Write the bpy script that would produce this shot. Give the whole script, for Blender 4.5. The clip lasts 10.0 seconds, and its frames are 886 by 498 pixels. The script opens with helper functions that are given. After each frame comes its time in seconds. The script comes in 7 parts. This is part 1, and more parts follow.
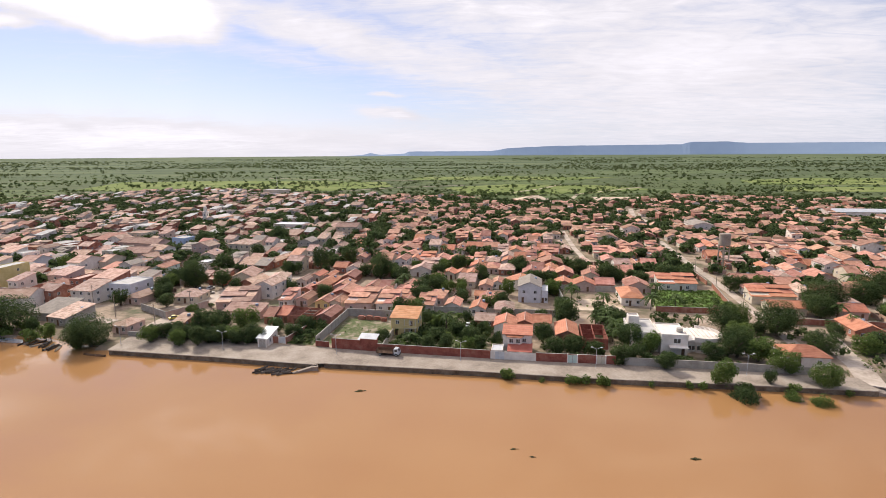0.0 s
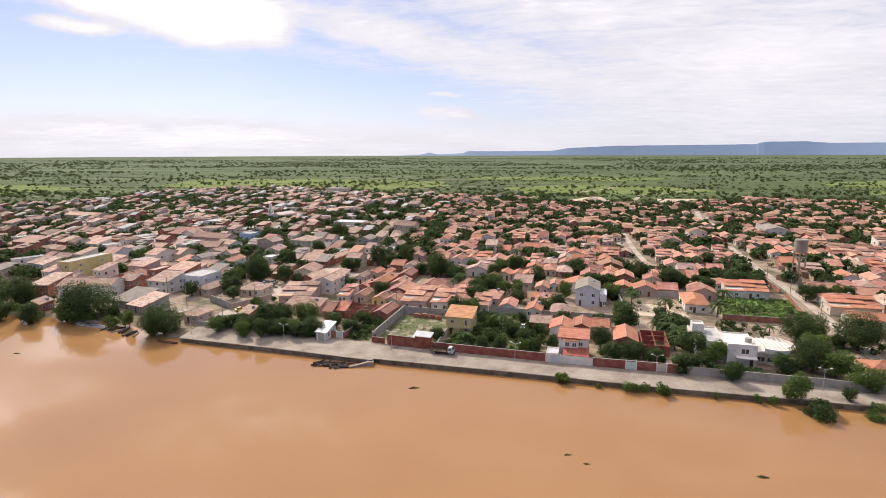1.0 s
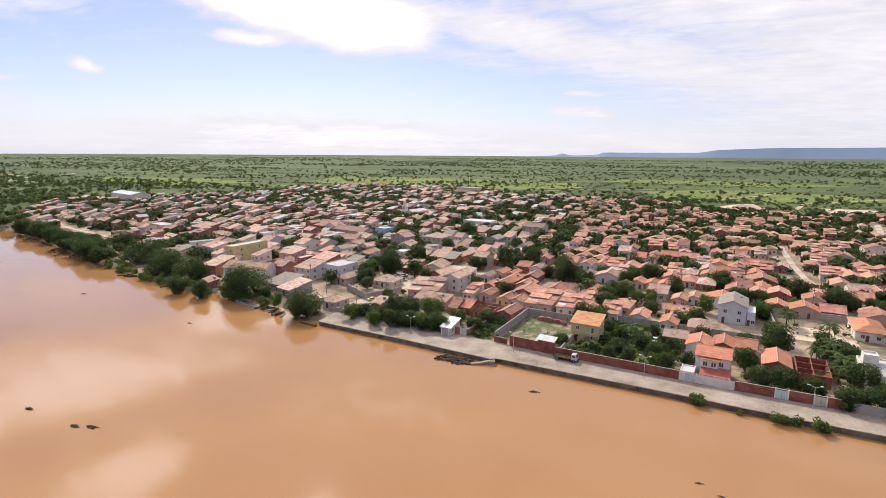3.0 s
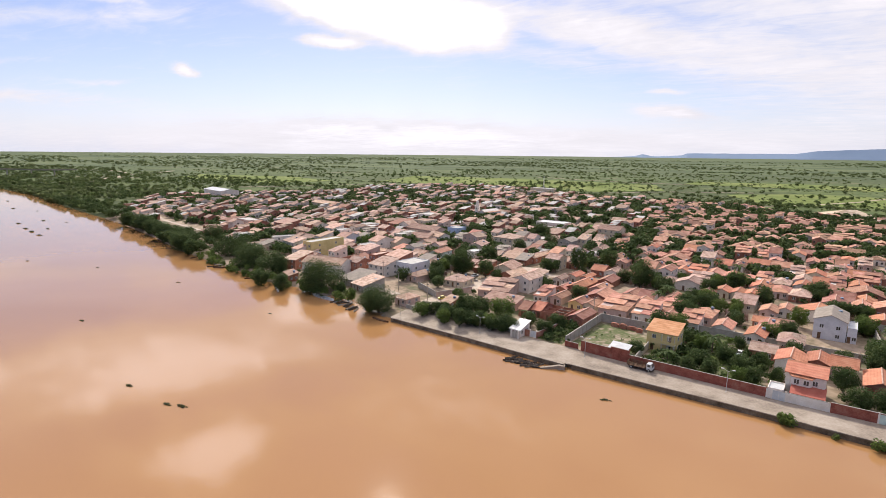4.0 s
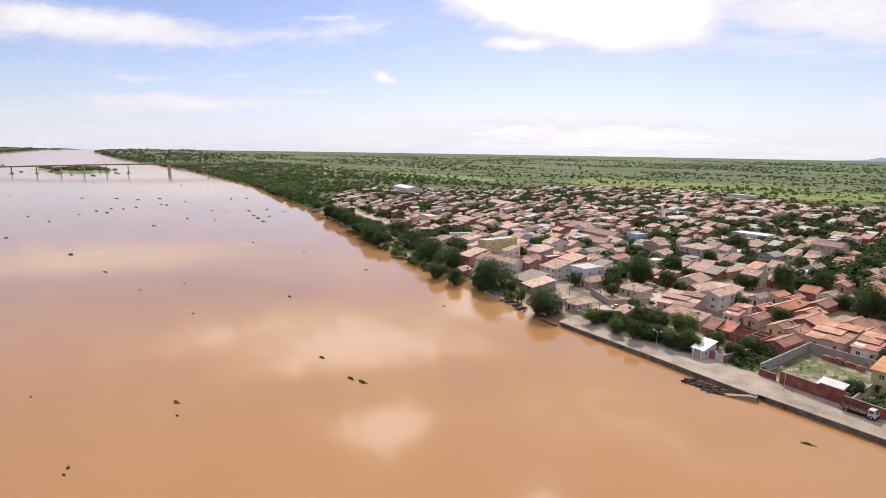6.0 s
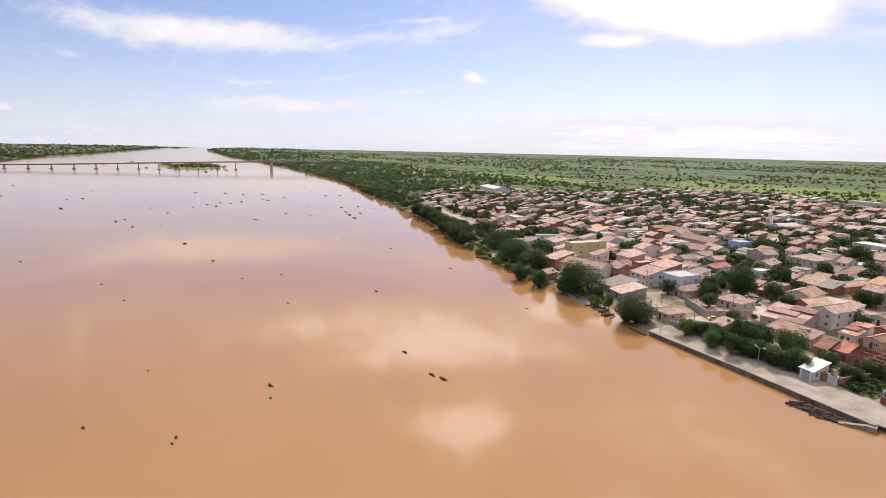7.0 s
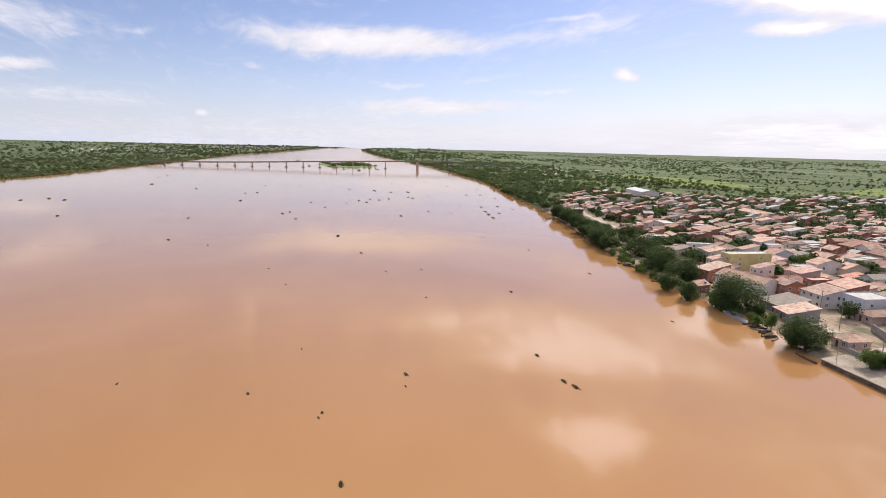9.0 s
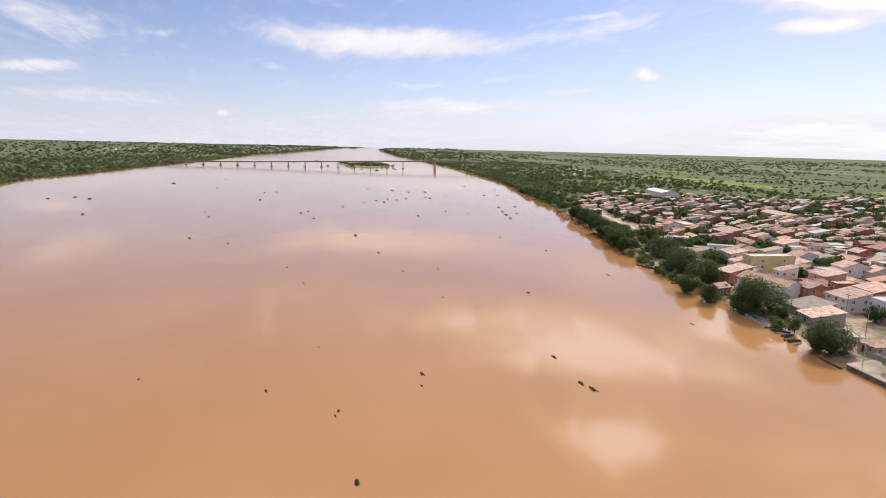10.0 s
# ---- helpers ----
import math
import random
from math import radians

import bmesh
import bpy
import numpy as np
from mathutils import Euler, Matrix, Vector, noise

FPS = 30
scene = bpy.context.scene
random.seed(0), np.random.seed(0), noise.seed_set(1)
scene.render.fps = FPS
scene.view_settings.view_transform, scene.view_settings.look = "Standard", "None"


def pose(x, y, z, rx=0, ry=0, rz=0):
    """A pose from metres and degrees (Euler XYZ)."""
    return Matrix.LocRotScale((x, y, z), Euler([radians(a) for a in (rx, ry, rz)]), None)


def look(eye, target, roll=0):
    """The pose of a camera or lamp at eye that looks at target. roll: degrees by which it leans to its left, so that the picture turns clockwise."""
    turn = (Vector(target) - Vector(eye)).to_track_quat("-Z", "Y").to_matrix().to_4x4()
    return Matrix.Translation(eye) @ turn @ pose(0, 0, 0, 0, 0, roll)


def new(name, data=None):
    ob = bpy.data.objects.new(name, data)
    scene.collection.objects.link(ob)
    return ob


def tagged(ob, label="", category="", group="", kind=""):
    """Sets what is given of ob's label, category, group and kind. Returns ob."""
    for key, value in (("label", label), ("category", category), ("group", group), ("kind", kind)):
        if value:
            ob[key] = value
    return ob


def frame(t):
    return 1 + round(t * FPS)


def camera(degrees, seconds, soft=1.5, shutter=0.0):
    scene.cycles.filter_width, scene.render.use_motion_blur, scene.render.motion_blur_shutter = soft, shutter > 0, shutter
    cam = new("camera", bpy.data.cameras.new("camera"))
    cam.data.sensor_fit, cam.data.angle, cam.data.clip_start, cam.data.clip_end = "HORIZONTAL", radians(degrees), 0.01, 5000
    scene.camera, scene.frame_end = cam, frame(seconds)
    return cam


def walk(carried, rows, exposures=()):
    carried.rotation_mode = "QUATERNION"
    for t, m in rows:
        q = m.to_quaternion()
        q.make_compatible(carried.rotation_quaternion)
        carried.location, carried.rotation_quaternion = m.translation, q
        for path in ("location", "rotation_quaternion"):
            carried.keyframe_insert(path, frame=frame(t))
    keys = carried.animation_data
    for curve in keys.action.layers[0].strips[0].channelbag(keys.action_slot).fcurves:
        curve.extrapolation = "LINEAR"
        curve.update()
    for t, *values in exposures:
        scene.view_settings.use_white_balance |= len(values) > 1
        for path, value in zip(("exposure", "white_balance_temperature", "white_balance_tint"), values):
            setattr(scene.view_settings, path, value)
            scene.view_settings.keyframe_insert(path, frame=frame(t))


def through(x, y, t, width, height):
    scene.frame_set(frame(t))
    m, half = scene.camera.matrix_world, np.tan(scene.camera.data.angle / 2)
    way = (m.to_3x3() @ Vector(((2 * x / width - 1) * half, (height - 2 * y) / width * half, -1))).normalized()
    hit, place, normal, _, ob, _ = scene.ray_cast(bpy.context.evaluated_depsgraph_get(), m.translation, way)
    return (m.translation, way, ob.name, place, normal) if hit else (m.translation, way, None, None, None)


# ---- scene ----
# ---------------- camera: a drone hovering over the river, turning left ----------------
cam = camera(79.17, 10.0, soft=0.65)
PATH = [
    (0, pose(0, 0, 62, 79.85, 0.35, 0.00)),
    (0.5, pose(0, 0, 62, 79.83, 0.30, 2.83)),
    (1, pose(0, 0, 62, 79.85, 0.20, 6.12)),
    (1.5, pose(0, 0, 62, 79.85, 0.12, 9.58)),
    (2, pose(0, 0, 62, 79.85, -0.11, 13.01)),
    (2.5, pose(0, 0, 62, 79.87, -0.22, 16.43)),
    (4, pose(0, 0, 62, 79.81, -0.58, 27.75)),
    (4.5, pose(0, 0, 62, 79.82, -0.52, 32.15)),
    (5, pose(0, 0, 62, 79.81, -0.70, 36.96)),
    (5.5, pose(0, 0, 62, 79.72, -0.78, 41.78)),
    (7, pose(0, 0, 62, 79.49, -1.22, 55.68)),
    (7.5, pose(0, 0, 62, 79.36, -1.27, 60.44)),
    (8, pose(0, 0, 62, 79.34, -1.34, 64.62)),
    (8.5, pose(0, 0, 62, 79.25, -1.36, 67.87)),
    (9, pose(0, 0, 62, 79.21, -1.35, 70.55)),
    (9.5, pose(0, 0, 62, 79.20, -1.32, 71.74)),
    (10, pose(0, 0, 62, 79.17, -1.38, 72.40)),
]
walk(cam, PATH, [(0, 0.02), (4, 0.07), (10, 0.07)])

# ---------------- world and sun ----------------
SUN_DIR = Vector((-0.56, 0.83, 0.78)).normalized()
SUN_EL = math.asin(SUN_DIR.z)
SUN_AZ = math.atan2(SUN_DIR.x, SUN_DIR.y)
world = bpy.data.worlds.new("sky")
scene.world = world
world.use_nodes = True
wn, wl = world.node_tree.nodes, world.node_tree.links


def wmath(op, a, b=None, clamp=False):
    n = wn.new("ShaderNodeMath")
    n.operation, n.use_clamp = op, clamp
    for i, v in enumerate((a, b)):
        if v is None:
            continue
        if isinstance(v, (int, float)):
            n.inputs[i].default_value = v
        else:
            wl.new(v, n.inputs[i])
    return n.outputs[0]


def build_sky():
    bg = wn["Background"]
    bg.inputs["Strength"].default_value = 0.1
    sky = wn.new("ShaderNodeTexSky")
    sky.sky_type, sky.sun_disc = "NISHITA", False
    sky.sun_elevation, sky.sun_rotation = SUN_EL, SUN_AZ
    sky.altitude, sky.air_density, sky.dust_density, sky.ozone_density = 400, 1.0, 0.4, 4.0
    coord = wn.new("ShaderNodeTexCoord").outputs["Generated"]
    sep = wn.new("ShaderNodeSeparateXYZ")
    wl.new(coord, sep.inputs[0])
    x, y, z = sep.outputs
    az = wmath("ARCTAN2", wmath("MULTIPLY", x, -1.0), y)
    el = wmath("ARCSINE", z)
    # cloud noise on a flat layer overhead, drawn out towards the horizon
    depth = wmath("ADD", wmath("MAXIMUM", z, 0.0), 0.10)
    flat = wn.new("ShaderNodeCombineXYZ")
    wl.new(wmath("DIVIDE", x, depth), flat.inputs[0])
    wl.new(wmath("DIVIDE", y, depth), flat.inputs[1])
    n1 = wn.new("ShaderNodeTexNoise")
    n1.inputs["Scale"].default_value, n1.inputs["Detail"].default_value = 0.9, 9.0
    n1.inputs["Roughness"].default_value, n1.inputs["Distortion"].default_value = 0.6, 0.4
    wl.new(flat.outputs[0], n1.inputs["Vector"])
    n2 = wn.new("ShaderNodeTexNoise")
    n2.inputs["Scale"].default_value, n2.inputs["Detail"].default_value = 5.0, 7.0
    n2.inputs["Distortion"].default_value = 0.8
    wl.new(flat.outputs[0], n2.inputs["Vector"])
    grain = wn.new("ShaderNodeMapRange")
    for key, value in (("From Min", 0.05), ("From Max", 0.32), ("To Min", 0.12), ("To Max", 0.6)):
        grain.inputs[key].default_value = value
    wl.new(el, grain.inputs["Value"])
    fluff = wmath("MULTIPLY", wmath("SUBTRACT", n2.outputs["Fac"], 0.5), grain.outputs[0])

    def bank(azimuth, elevation, wide, high, weight, lean=0.0):
        da = wmath("SUBTRACT", az, radians(azimuth))
        de = wmath("SUBTRACT", wmath("SUBTRACT", el, radians(elevation)), wmath("MULTIPLY", da, lean))
        da = wmath("DIVIDE", da, radians(wide))
        de = wmath("DIVIDE", de, radians(high))
        r2 = wmath("ADD", wmath("MULTIPLY", da, da), wmath("MULTIPLY", de, de))
        return wmath("MULTIPLY", wmath("EXPONENT", wmath("MULTIPLY", wmath("POWER", r2, 1.35), -0.85)), weight)

    # ragged edges: the banks' own coordinates are pushed about by noise
    n3 = wn.new("ShaderNodeTexNoise")
    n3.inputs["Scale"].default_value, n3.inputs["Detail"].default_value = 14.0, 6.0
    wl.new(coord, n3.inputs["Vector"])
    push = wn.new("ShaderNodeSeparateXYZ")
    wl.new(n3.outputs["Color"], push.inputs[0])
    az = wmath("ADD", az, wmath("MULTIPLY", wmath("SUBTRACT", push.outputs[0], 0.5), 0.075))
    el = wmath("ADD", el, wmath("MULTIPLY", wmath("SUBTRACT", push.outputs[1], 0.5), 0.030))
    total = wmath("ADD", wmath("MULTIPLY", wmath("SUBTRACT", n1.outputs["Fac"], 0.5), 0.4), fluff)
    # torn wisps, drawn out sideways, higher up
    drawn = wn.new("ShaderNodeMapping")
    drawn.inputs["Scale"].default_value, drawn.inputs["Rotation"].default_value = (2.2, 5.5, 1.0), (0, 0, radians(-32))
    wl.new(flat.outputs[0], drawn.inputs["Vector"])
    n4 = wn.new("ShaderNodeTexNoise")
    n4.inputs["Scale"].default_value, n4.inputs["Detail"].default_value = 1.0, 8.0
    n4.inputs["Roughness"].default_value, n4.inputs["Distortion"].default_value = 0.62, 1.2
    wl.new(drawn.outputs[0], n4.inputs["Vector"])
    torn = wn.new("ShaderNodeMapRange")
    for key, value in (("From Min", 0.24), ("From Max", 0.40), ("To Min", 0.75), ("To Max", 1.6)):
        torn.inputs[key].default_value = value
    wl.new(el, torn.inputs["Value"])
    total = wmath("ADD", total, wmath("MULTIPLY", wmath("SUBTRACT", n4.outputs["Fac"], 0.5), torn.outputs[0]))
    for b in MAIN_CLOUDS + VEILS + WISPS + HIGH_CLOUDS:
        total = wmath("ADD", total, bank(*b))
    # an unseen veil, thickening overhead all round, added to lift the ambient light
    fill_veil = wn.new("ShaderNodeMapRange")
    fill_veil.interpolation_type = "SMOOTHSTEP"
    for key, value in (("From Min", 0.58), ("From Max", 1.05), ("To Max", 0.80)):
        fill_veil.inputs[key].default_value = value
    wl.new(el, fill_veil.inputs["Value"])
    total = wmath("ADD", total, fill_veil.outputs[0])
    cover = wn.new("ShaderNodeMapRange")
    cover.interpolation_type = "SMOOTHSTEP"
    cover.inputs["From Min"].default_value, cover.inputs["From Max"].default_value = -0.04, 0.78
    wl.new(total, cover.inputs["Value"])
    # a pale milky band low over the horizon
    haze = wmath("EXPONENT", wmath("MULTIPLY", wmath("MAXIMUM", el, 0.0), -11.0))
    milk = wn.new("ShaderNodeMix")
    milk.data_type = "RGBA"
    wl.new(wmath("MULTIPLY", haze, 0.85), milk.inputs["Factor"])
    tint = wn.new("ShaderNodeVectorMath")
    tint.operation = "MULTIPLY"
    tint.inputs[1].default_value = (1.27, 1.05, 1.13)
    wl.new(sky.outputs[0], tint.inputs[0])
    wl.new(tint.outputs[0], milk.inputs["A"])
    milk.inputs["B"].default_value = (6.6, 7.2, 8.9, 1)
    mix = wn.new("ShaderNodeMix")
    mix.data_type = "RGBA"
    wl.new(cover.outputs[0], mix.inputs["Factor"])
    wl.new(milk.outputs["Result"], mix.inputs["A"])
    # thick cloud in front of the sun's side shines brighter than thin veil
    thick = wn.new("ShaderNodeMapRange")
    thick.interpolation_type = "SMOOTHSTEP"
    for key, value in (("From Min", 0.62), ("From Max", 1.3), ("To Min", 0.0), ("To Max", 20.0)):
        thick.inputs[key].default_value = value
    high = wn.new("ShaderNodeMapRange")
    for key, value in (("From Min", 0.20), ("From Max", 0.50), ("To Min", 0.08), ("To Max", 1.0)):
        high.inputs[key].default_value = value
    wl.new(el, high.inputs["Value"])
    wl.new(total, thick.inputs["Value"])
    grey = wmath("ADD", 8.7, wmath("ADD", wmath("MULTIPLY", wmath("SUBTRACT", n1.outputs["Fac"], 0.5), 2.2), wmath("MULTIPLY", wmath("SUBTRACT", n2.outputs["Fac"], 0.5), 0.5)))
    cloud = wn.new("ShaderNodeVectorMath")
    cloud.operation = "SCALE"
    cloud.inputs[0].default_value = (1.0, 0.96, 1.03)
    wl.new(wmath("ADD", grey, wmath("MULTIPLY", thick.outputs[0], high.outputs[0])), cloud.inputs["Scale"])
    wl.new(cloud.outputs[0], mix.inputs["B"])
    wl.new(mix.outputs["Result"], bg.inputs["Color"])


# azimuth to the left of ahead, elevation, half width, half height, density, lean
MAIN_CLOUDS = [
    (40.3, 14.9, 6.0, 2.3, 1.30, 0.18),
    (32.1, 12.9, 6.9, 2.0, 1.50, 0.17),
    (27.5, 12.2, 5.2, 2.1, 1.50, 0.0),
    (33.0, 16.2, 8.0, 2.0, 0.85, 0.0),
    (38.9, 10.7, 2.9, 0.62, 1.30, 0.03),
    (52.3, 7.3, 0.8, 0.50, 1.10, 0.0),
    (84.5, 9.9, 6.5, 1.2, 0.52, 0.03),
    (76.5, 10.2, 7.0, 1.3, 0.62, -0.02),
    (71.5, 10.6, 6.5, 0.9, 0.35, 0.0),
    (58.0, 11.2, 8.0, 1.0, 0.30, -0.12),
    (108.1, 5.7, 2.9, 0.5, 0.60, -0.08),
    (94.4, 2.8, 0.6, 0.30, 0.70, 0.0),
]
VEILS = [
    (15.2, 12.2, 7.5, 1.6, 0.40, 0.22),
    (4.8, 9.6, 12.0, 2.0, 0.48, 0.22),
    (-22.3, 10.8, 24.0, 4.2, 0.54, 0.06),
    (-23.5, 4.7, 21.0, 4.6, 0.62, 0.04),
    (-5.0, 15.5, 22.0, 3.4, 0.38, 0.0),
    (4.9, 3.9, 3.6, 0.65, 0.75, 0.10),
    (36.8, 1.2, 17.0, 2.0, 0.72, 0.02),
    (10.0, 0.9, 18.0, 1.7, 0.55, 0.0),
    (31.0, 2.3, 12.0, 1.1, 0.45, 0.02),
    (78.0, 0.3, 30.0, 1.9, 0.30, 0.0),
    (73.0, 3.9, 7.4, 0.8, 0.56, -0.05),
    (64.0, 4.1, 7.3, 0.6, 0.32, -0.03),
    (16.7, 9.2, 6.2, 0.8, 0.32, 0.16),
]
WISPS = [
    (5.8, 5.9, 1.4, 0.26, 0.60, 0.0),
    (74.9, 6.0, 2.8, 0.36, 0.32, 0.02),
    (59.9, 5.8, 2.2, 0.26, 0.42, -0.03),
    (58.5, 12.5, 2.6, 0.25, 0.40, 0.01),
    (66.7, 7.0, 3.3, 0.24, 0.34, -0.08),
    (104.9, 3.6, 6.6, 0.55, 0.32, 0.0),
    (107.0, 9.5, 3.9, 1.1, 0.38, 0.09),
    (98.8, 9.7, 1.6, 0.35, 0.30, -0.1),
    (89.6, 7.2, 1.0, 0.28, 0.34, 0.0),
]
# overhead, seen in the river alone
HIGH_CLOUDS = [
    (57.0, 28.4, 6.0, 1.9, 0.74, -0.10),
    (50.5, 28.0, 4.8, 2.7, 0.76, 0.0),
    (54.2, 31.0, 5.2, 1.7, 0.60, -0.15),
    (57.0, 26.0, 1.4, 2.0, 0.40, 0.0),
    (62.0, 18.2, 16.0, 2.0, 0.95, 0.03),
    (54.0, 21.2, 15.0, 2.0, 1.05, 0.06),
    (91.0, 16.5, 1.2, 2.2, 0.30, 0.0),
    (30, 26, 16, 6, 0.55, 0.0),
    (-10, 30, 40, 12, 0.40, 0.0),
]
build_sky()

sun = new("sun", bpy.data.lights.new("sun", "SUN"))
sun.data.energy, sun.data.angle, sun.data.color = 4.3, radians(0.6), (1.0, 0.925, 0.825)
sun.matrix_world = look(SUN_DIR * 500, (0, 0, 0))


# ---------------- materials ----------------
def material(name, ramp, scale=1.0, fine=8.0, rough=0.85, bump=0.0, vary=0.0, island=False, spec=0.3, metal=0.0, bump_scale=None, through=0.0, courses=0.0):
    """Colour from two scales of noise along the ramp; vary shifts the brightness from object to object (or island to island)."""
    m = bpy.data.materials.new(name)
    m.use_nodes = True
    n, l = m.node_tree.nodes, m.node_tree.links
    p = n["Principled BSDF"]
    p.inputs["Roughness"].default_value, p.inputs["Metallic"].default_value = rough, metal
    p.inputs["Specular IOR Level"].default_value = spec
    geo = n.new("ShaderNodeNewGeometry")
    a, b = n.new("ShaderNodeTexNoise"), n.new("ShaderNodeTexNoise")
    a.inputs["Scale"].default_value, a.inputs["Detail"].default_value = scale, 5
    b.inputs["Scale"].default_value, b.inputs["Detail"].default_value = scale * fine, 4
    for t in (a, b):
        l.new(geo.outputs["Position"], t.inputs["Vector"])
    s = n.new("ShaderNodeMath")
    s.operation = "MULTIPLY_ADD"
    l.new(b.outputs["Fac"], s.inputs[0])
    s.inputs[1].default_value = 0.45
    l.new(a.outputs["Fac"], s.inputs[2])
    r = n.new("ShaderNodeValToRGB")
    els = r.color_ramp.elements
    while len(els) < len(ramp):
        els.new(0.5)
    for i, c in enumerate(ramp):
        els[i].position = 0.5 + 0.45 * i / max(1, len(ramp) - 1)
        els[i].color = (*c, 1)
    l.new(s.outputs[0], r.inputs[0])
    out = r.outputs[0]
    if vary:
        if island:
            rnd = geo.outputs["Random Per Island"]
        else:
            rnd = n.new("ShaderNodeObjectInfo").outputs["Random"]
        rm = n.new("ShaderNodeMapRange")
        rm.inputs["To Min"].default_value, rm.inputs["To Max"].default_value = 1 - vary, 1 + vary * 0.55
        l.new(rnd, rm.inputs["Value"])
        hs = n.new("ShaderNodeHueSaturation")
        hh = n.new("ShaderNodeMapRange")
        hh.inputs["To Min"].default_value, hh.inputs["To Max"].default_value = 0.5 - vary * 0.025, 0.5 + vary * 0.03
        w = n.new("ShaderNodeTexWhiteNoise")
        w.noise_dimensions = "1D"
        l.new(rnd, w.inputs["W"])
        l.new(w.outputs["Value"], hh.inputs["Value"])
        l.new(hh.outputs[0], hs.inputs["Hue"])
        l.new(rm.outputs[0], hs.inputs["Value"])
        l.new(out, hs.inputs["Color"])
        out = hs.outputs[0]
    if courses:
        # rows of tiles follow the height on any slope; long streaks run down it
        sep = n.new("ShaderNodeSeparateXYZ")
        l.new(geo.outputs["Position"], sep.inputs[0])
        wob = n.new("ShaderNodeMath")
        wob.operation = "MULTIPLY_ADD"
        l.new(a.outputs["Fac"], wob.inputs[0])
        wob.inputs[1].default_value = 0.25
        l.new(sep.outputs[2], wob.inputs[2])
        sn = n.new("ShaderNodeMath")
        sn.operation = "SINE"
        k = n.new("ShaderNodeMath")
        k.operation = "MULTIPLY"
        k.inputs[1].default_value = 6.2832 / 0.26
        l.new(wob.outputs[0], k.inputs[0])
        l.new(k.outputs[0], sn.inputs[0])
        amt = n.new("ShaderNodeMapRange")
        amt.inputs["From Min"].default_value = -1.0
        amt.inputs["To Min"].default_value, amt.inputs["To Max"].default_value = 1.0 - courses, 1.0 + courses * 0.6
        l.new(sn.outputs[0], amt.inputs["Value"])
        sc = n.new("ShaderNodeVectorMath")
        sc.operation = "SCALE"
        l.new(out, sc.inputs[0])
        l.new(amt.outputs[0], sc.inputs["Scale"])
        out = sc.outputs[0]
    l.new(out, p.inputs["Base Color"])
    if bump:
        t = n.new("ShaderNodeTexNoise")
        t.inputs["Scale"].default_value, t.inputs["Detail"].default_value = bump_scale or scale * fine, 6
        l.new(geo.outputs["Position"], t.inputs["Vector"])
        bp = n.new("ShaderNodeBump")
        bp.inputs["Strength"].default_value, bp.inputs["Distance"].default_value = 0.8, bump
        l.new(t.outputs["Fac"], bp.inputs["Height"])
        l.new(bp.outputs[0], p.inputs["Normal"])
    if through:
        tr = n.new("ShaderNodeBsdfTranslucent")
        l.new(out, tr.inputs["Color"])
        both = n.new("ShaderNodeMixShader")
        both.inputs[0].default_value = through
        l.new(p.outputs[0], both.inputs[1])
        l.new(tr.outputs[0], both.inputs[2])
        l.new(both.outputs[0], n["Material Output"].inputs["Surface"])
    return m


TILE = material("old_clay_tile", [(0.34, 0.155, 0.105), (0.52, 0.245, 0.17), (0.60, 0.34, 0.255)], 0.5, 9, 0.9, 0.06, 0.42, courses=0.08)
TILE_NEW = material("new_clay_tile", [(0.40, 0.15, 0.085), (0.53, 0.215, 0.125), (0.58, 0.27, 0.165)], 0.5, 9, 0.85, 0.05, 0.24, courses=0.08)
TILE_OLD = material("weathered_clay_tile", [(0.30, 0.185, 0.14), (0.52, 0.34, 0.265), (0.62, 0.47, 0.385)], 0.6, 8, 0.92, 0.06, 0.38, courses=0.08)
TILE_DUSTY = material("dusty_clay_tile", [(0.34, 0.20, 0.145), (0.53, 0.335, 0.245), (0.62, 0.44, 0.345)], 0.5, 9, 0.92, 0.06, 0.42, courses=0.08)
TILE_AMBER = material("amber_clay_tile", [(0.46, 0.20, 0.09), (0.58, 0.285, 0.14), (0.64, 0.35, 0.20)], 0.5, 9, 0.88, 0.05, 0.1, courses=0.08)
FIBRE = material("fibre_cement_sheet", [(0.24, 0.20, 0.165), (0.37, 0.315, 0.26)], 0.6, 8, 0.9, 0.03, 0.1)
METAL = material("pale_metal_sheet", [(0.50, 0.50, 0.50), (0.66, 0.66, 0.65)], 0.4, 6, 0.45, 0.01, 0.06)
SLAB = material("concrete_roof_slab", [(0.38, 0.36, 0.33), (0.58, 0.55, 0.51)], 0.4, 8, 0.9, 0.02, 0.1)
WHITE = material("white_plaster", [(0.68, 0.60, 0.52), (0.86, 0.79, 0.71)], 0.5, 7, 0.85, 0.01, 0.08)
WHITE_BLUE = material("bluish_white_plaster", [(0.60, 0.58, 0.60), (0.76, 0.74, 0.75)], 0.5, 7, 0.85, 0.01, 0.04)
CREAM = material("cream_plaster", [(0.55, 0.47, 0.35), (0.70, 0.62, 0.48)], 0.5, 7, 0.85, 0.01, 0.1)
CREAM_YELLOW = material("yellow_plaster", [(0.62, 0.48, 0.20), (0.76, 0.61, 0.30)], 0.4, 7, 0.85, 0.01, 0.06)
PINK = material("pinkish_plaster", [(0.50, 0.35, 0.29), (0.66, 0.50, 0.43)], 0.5, 7, 0.85, 0.01, 0.14)
MINT = material("mint_plaster", [(0.46, 0.56, 0.49), (0.60, 0.70, 0.62)], 0.5, 7, 0.85, 0.01, 0.06)
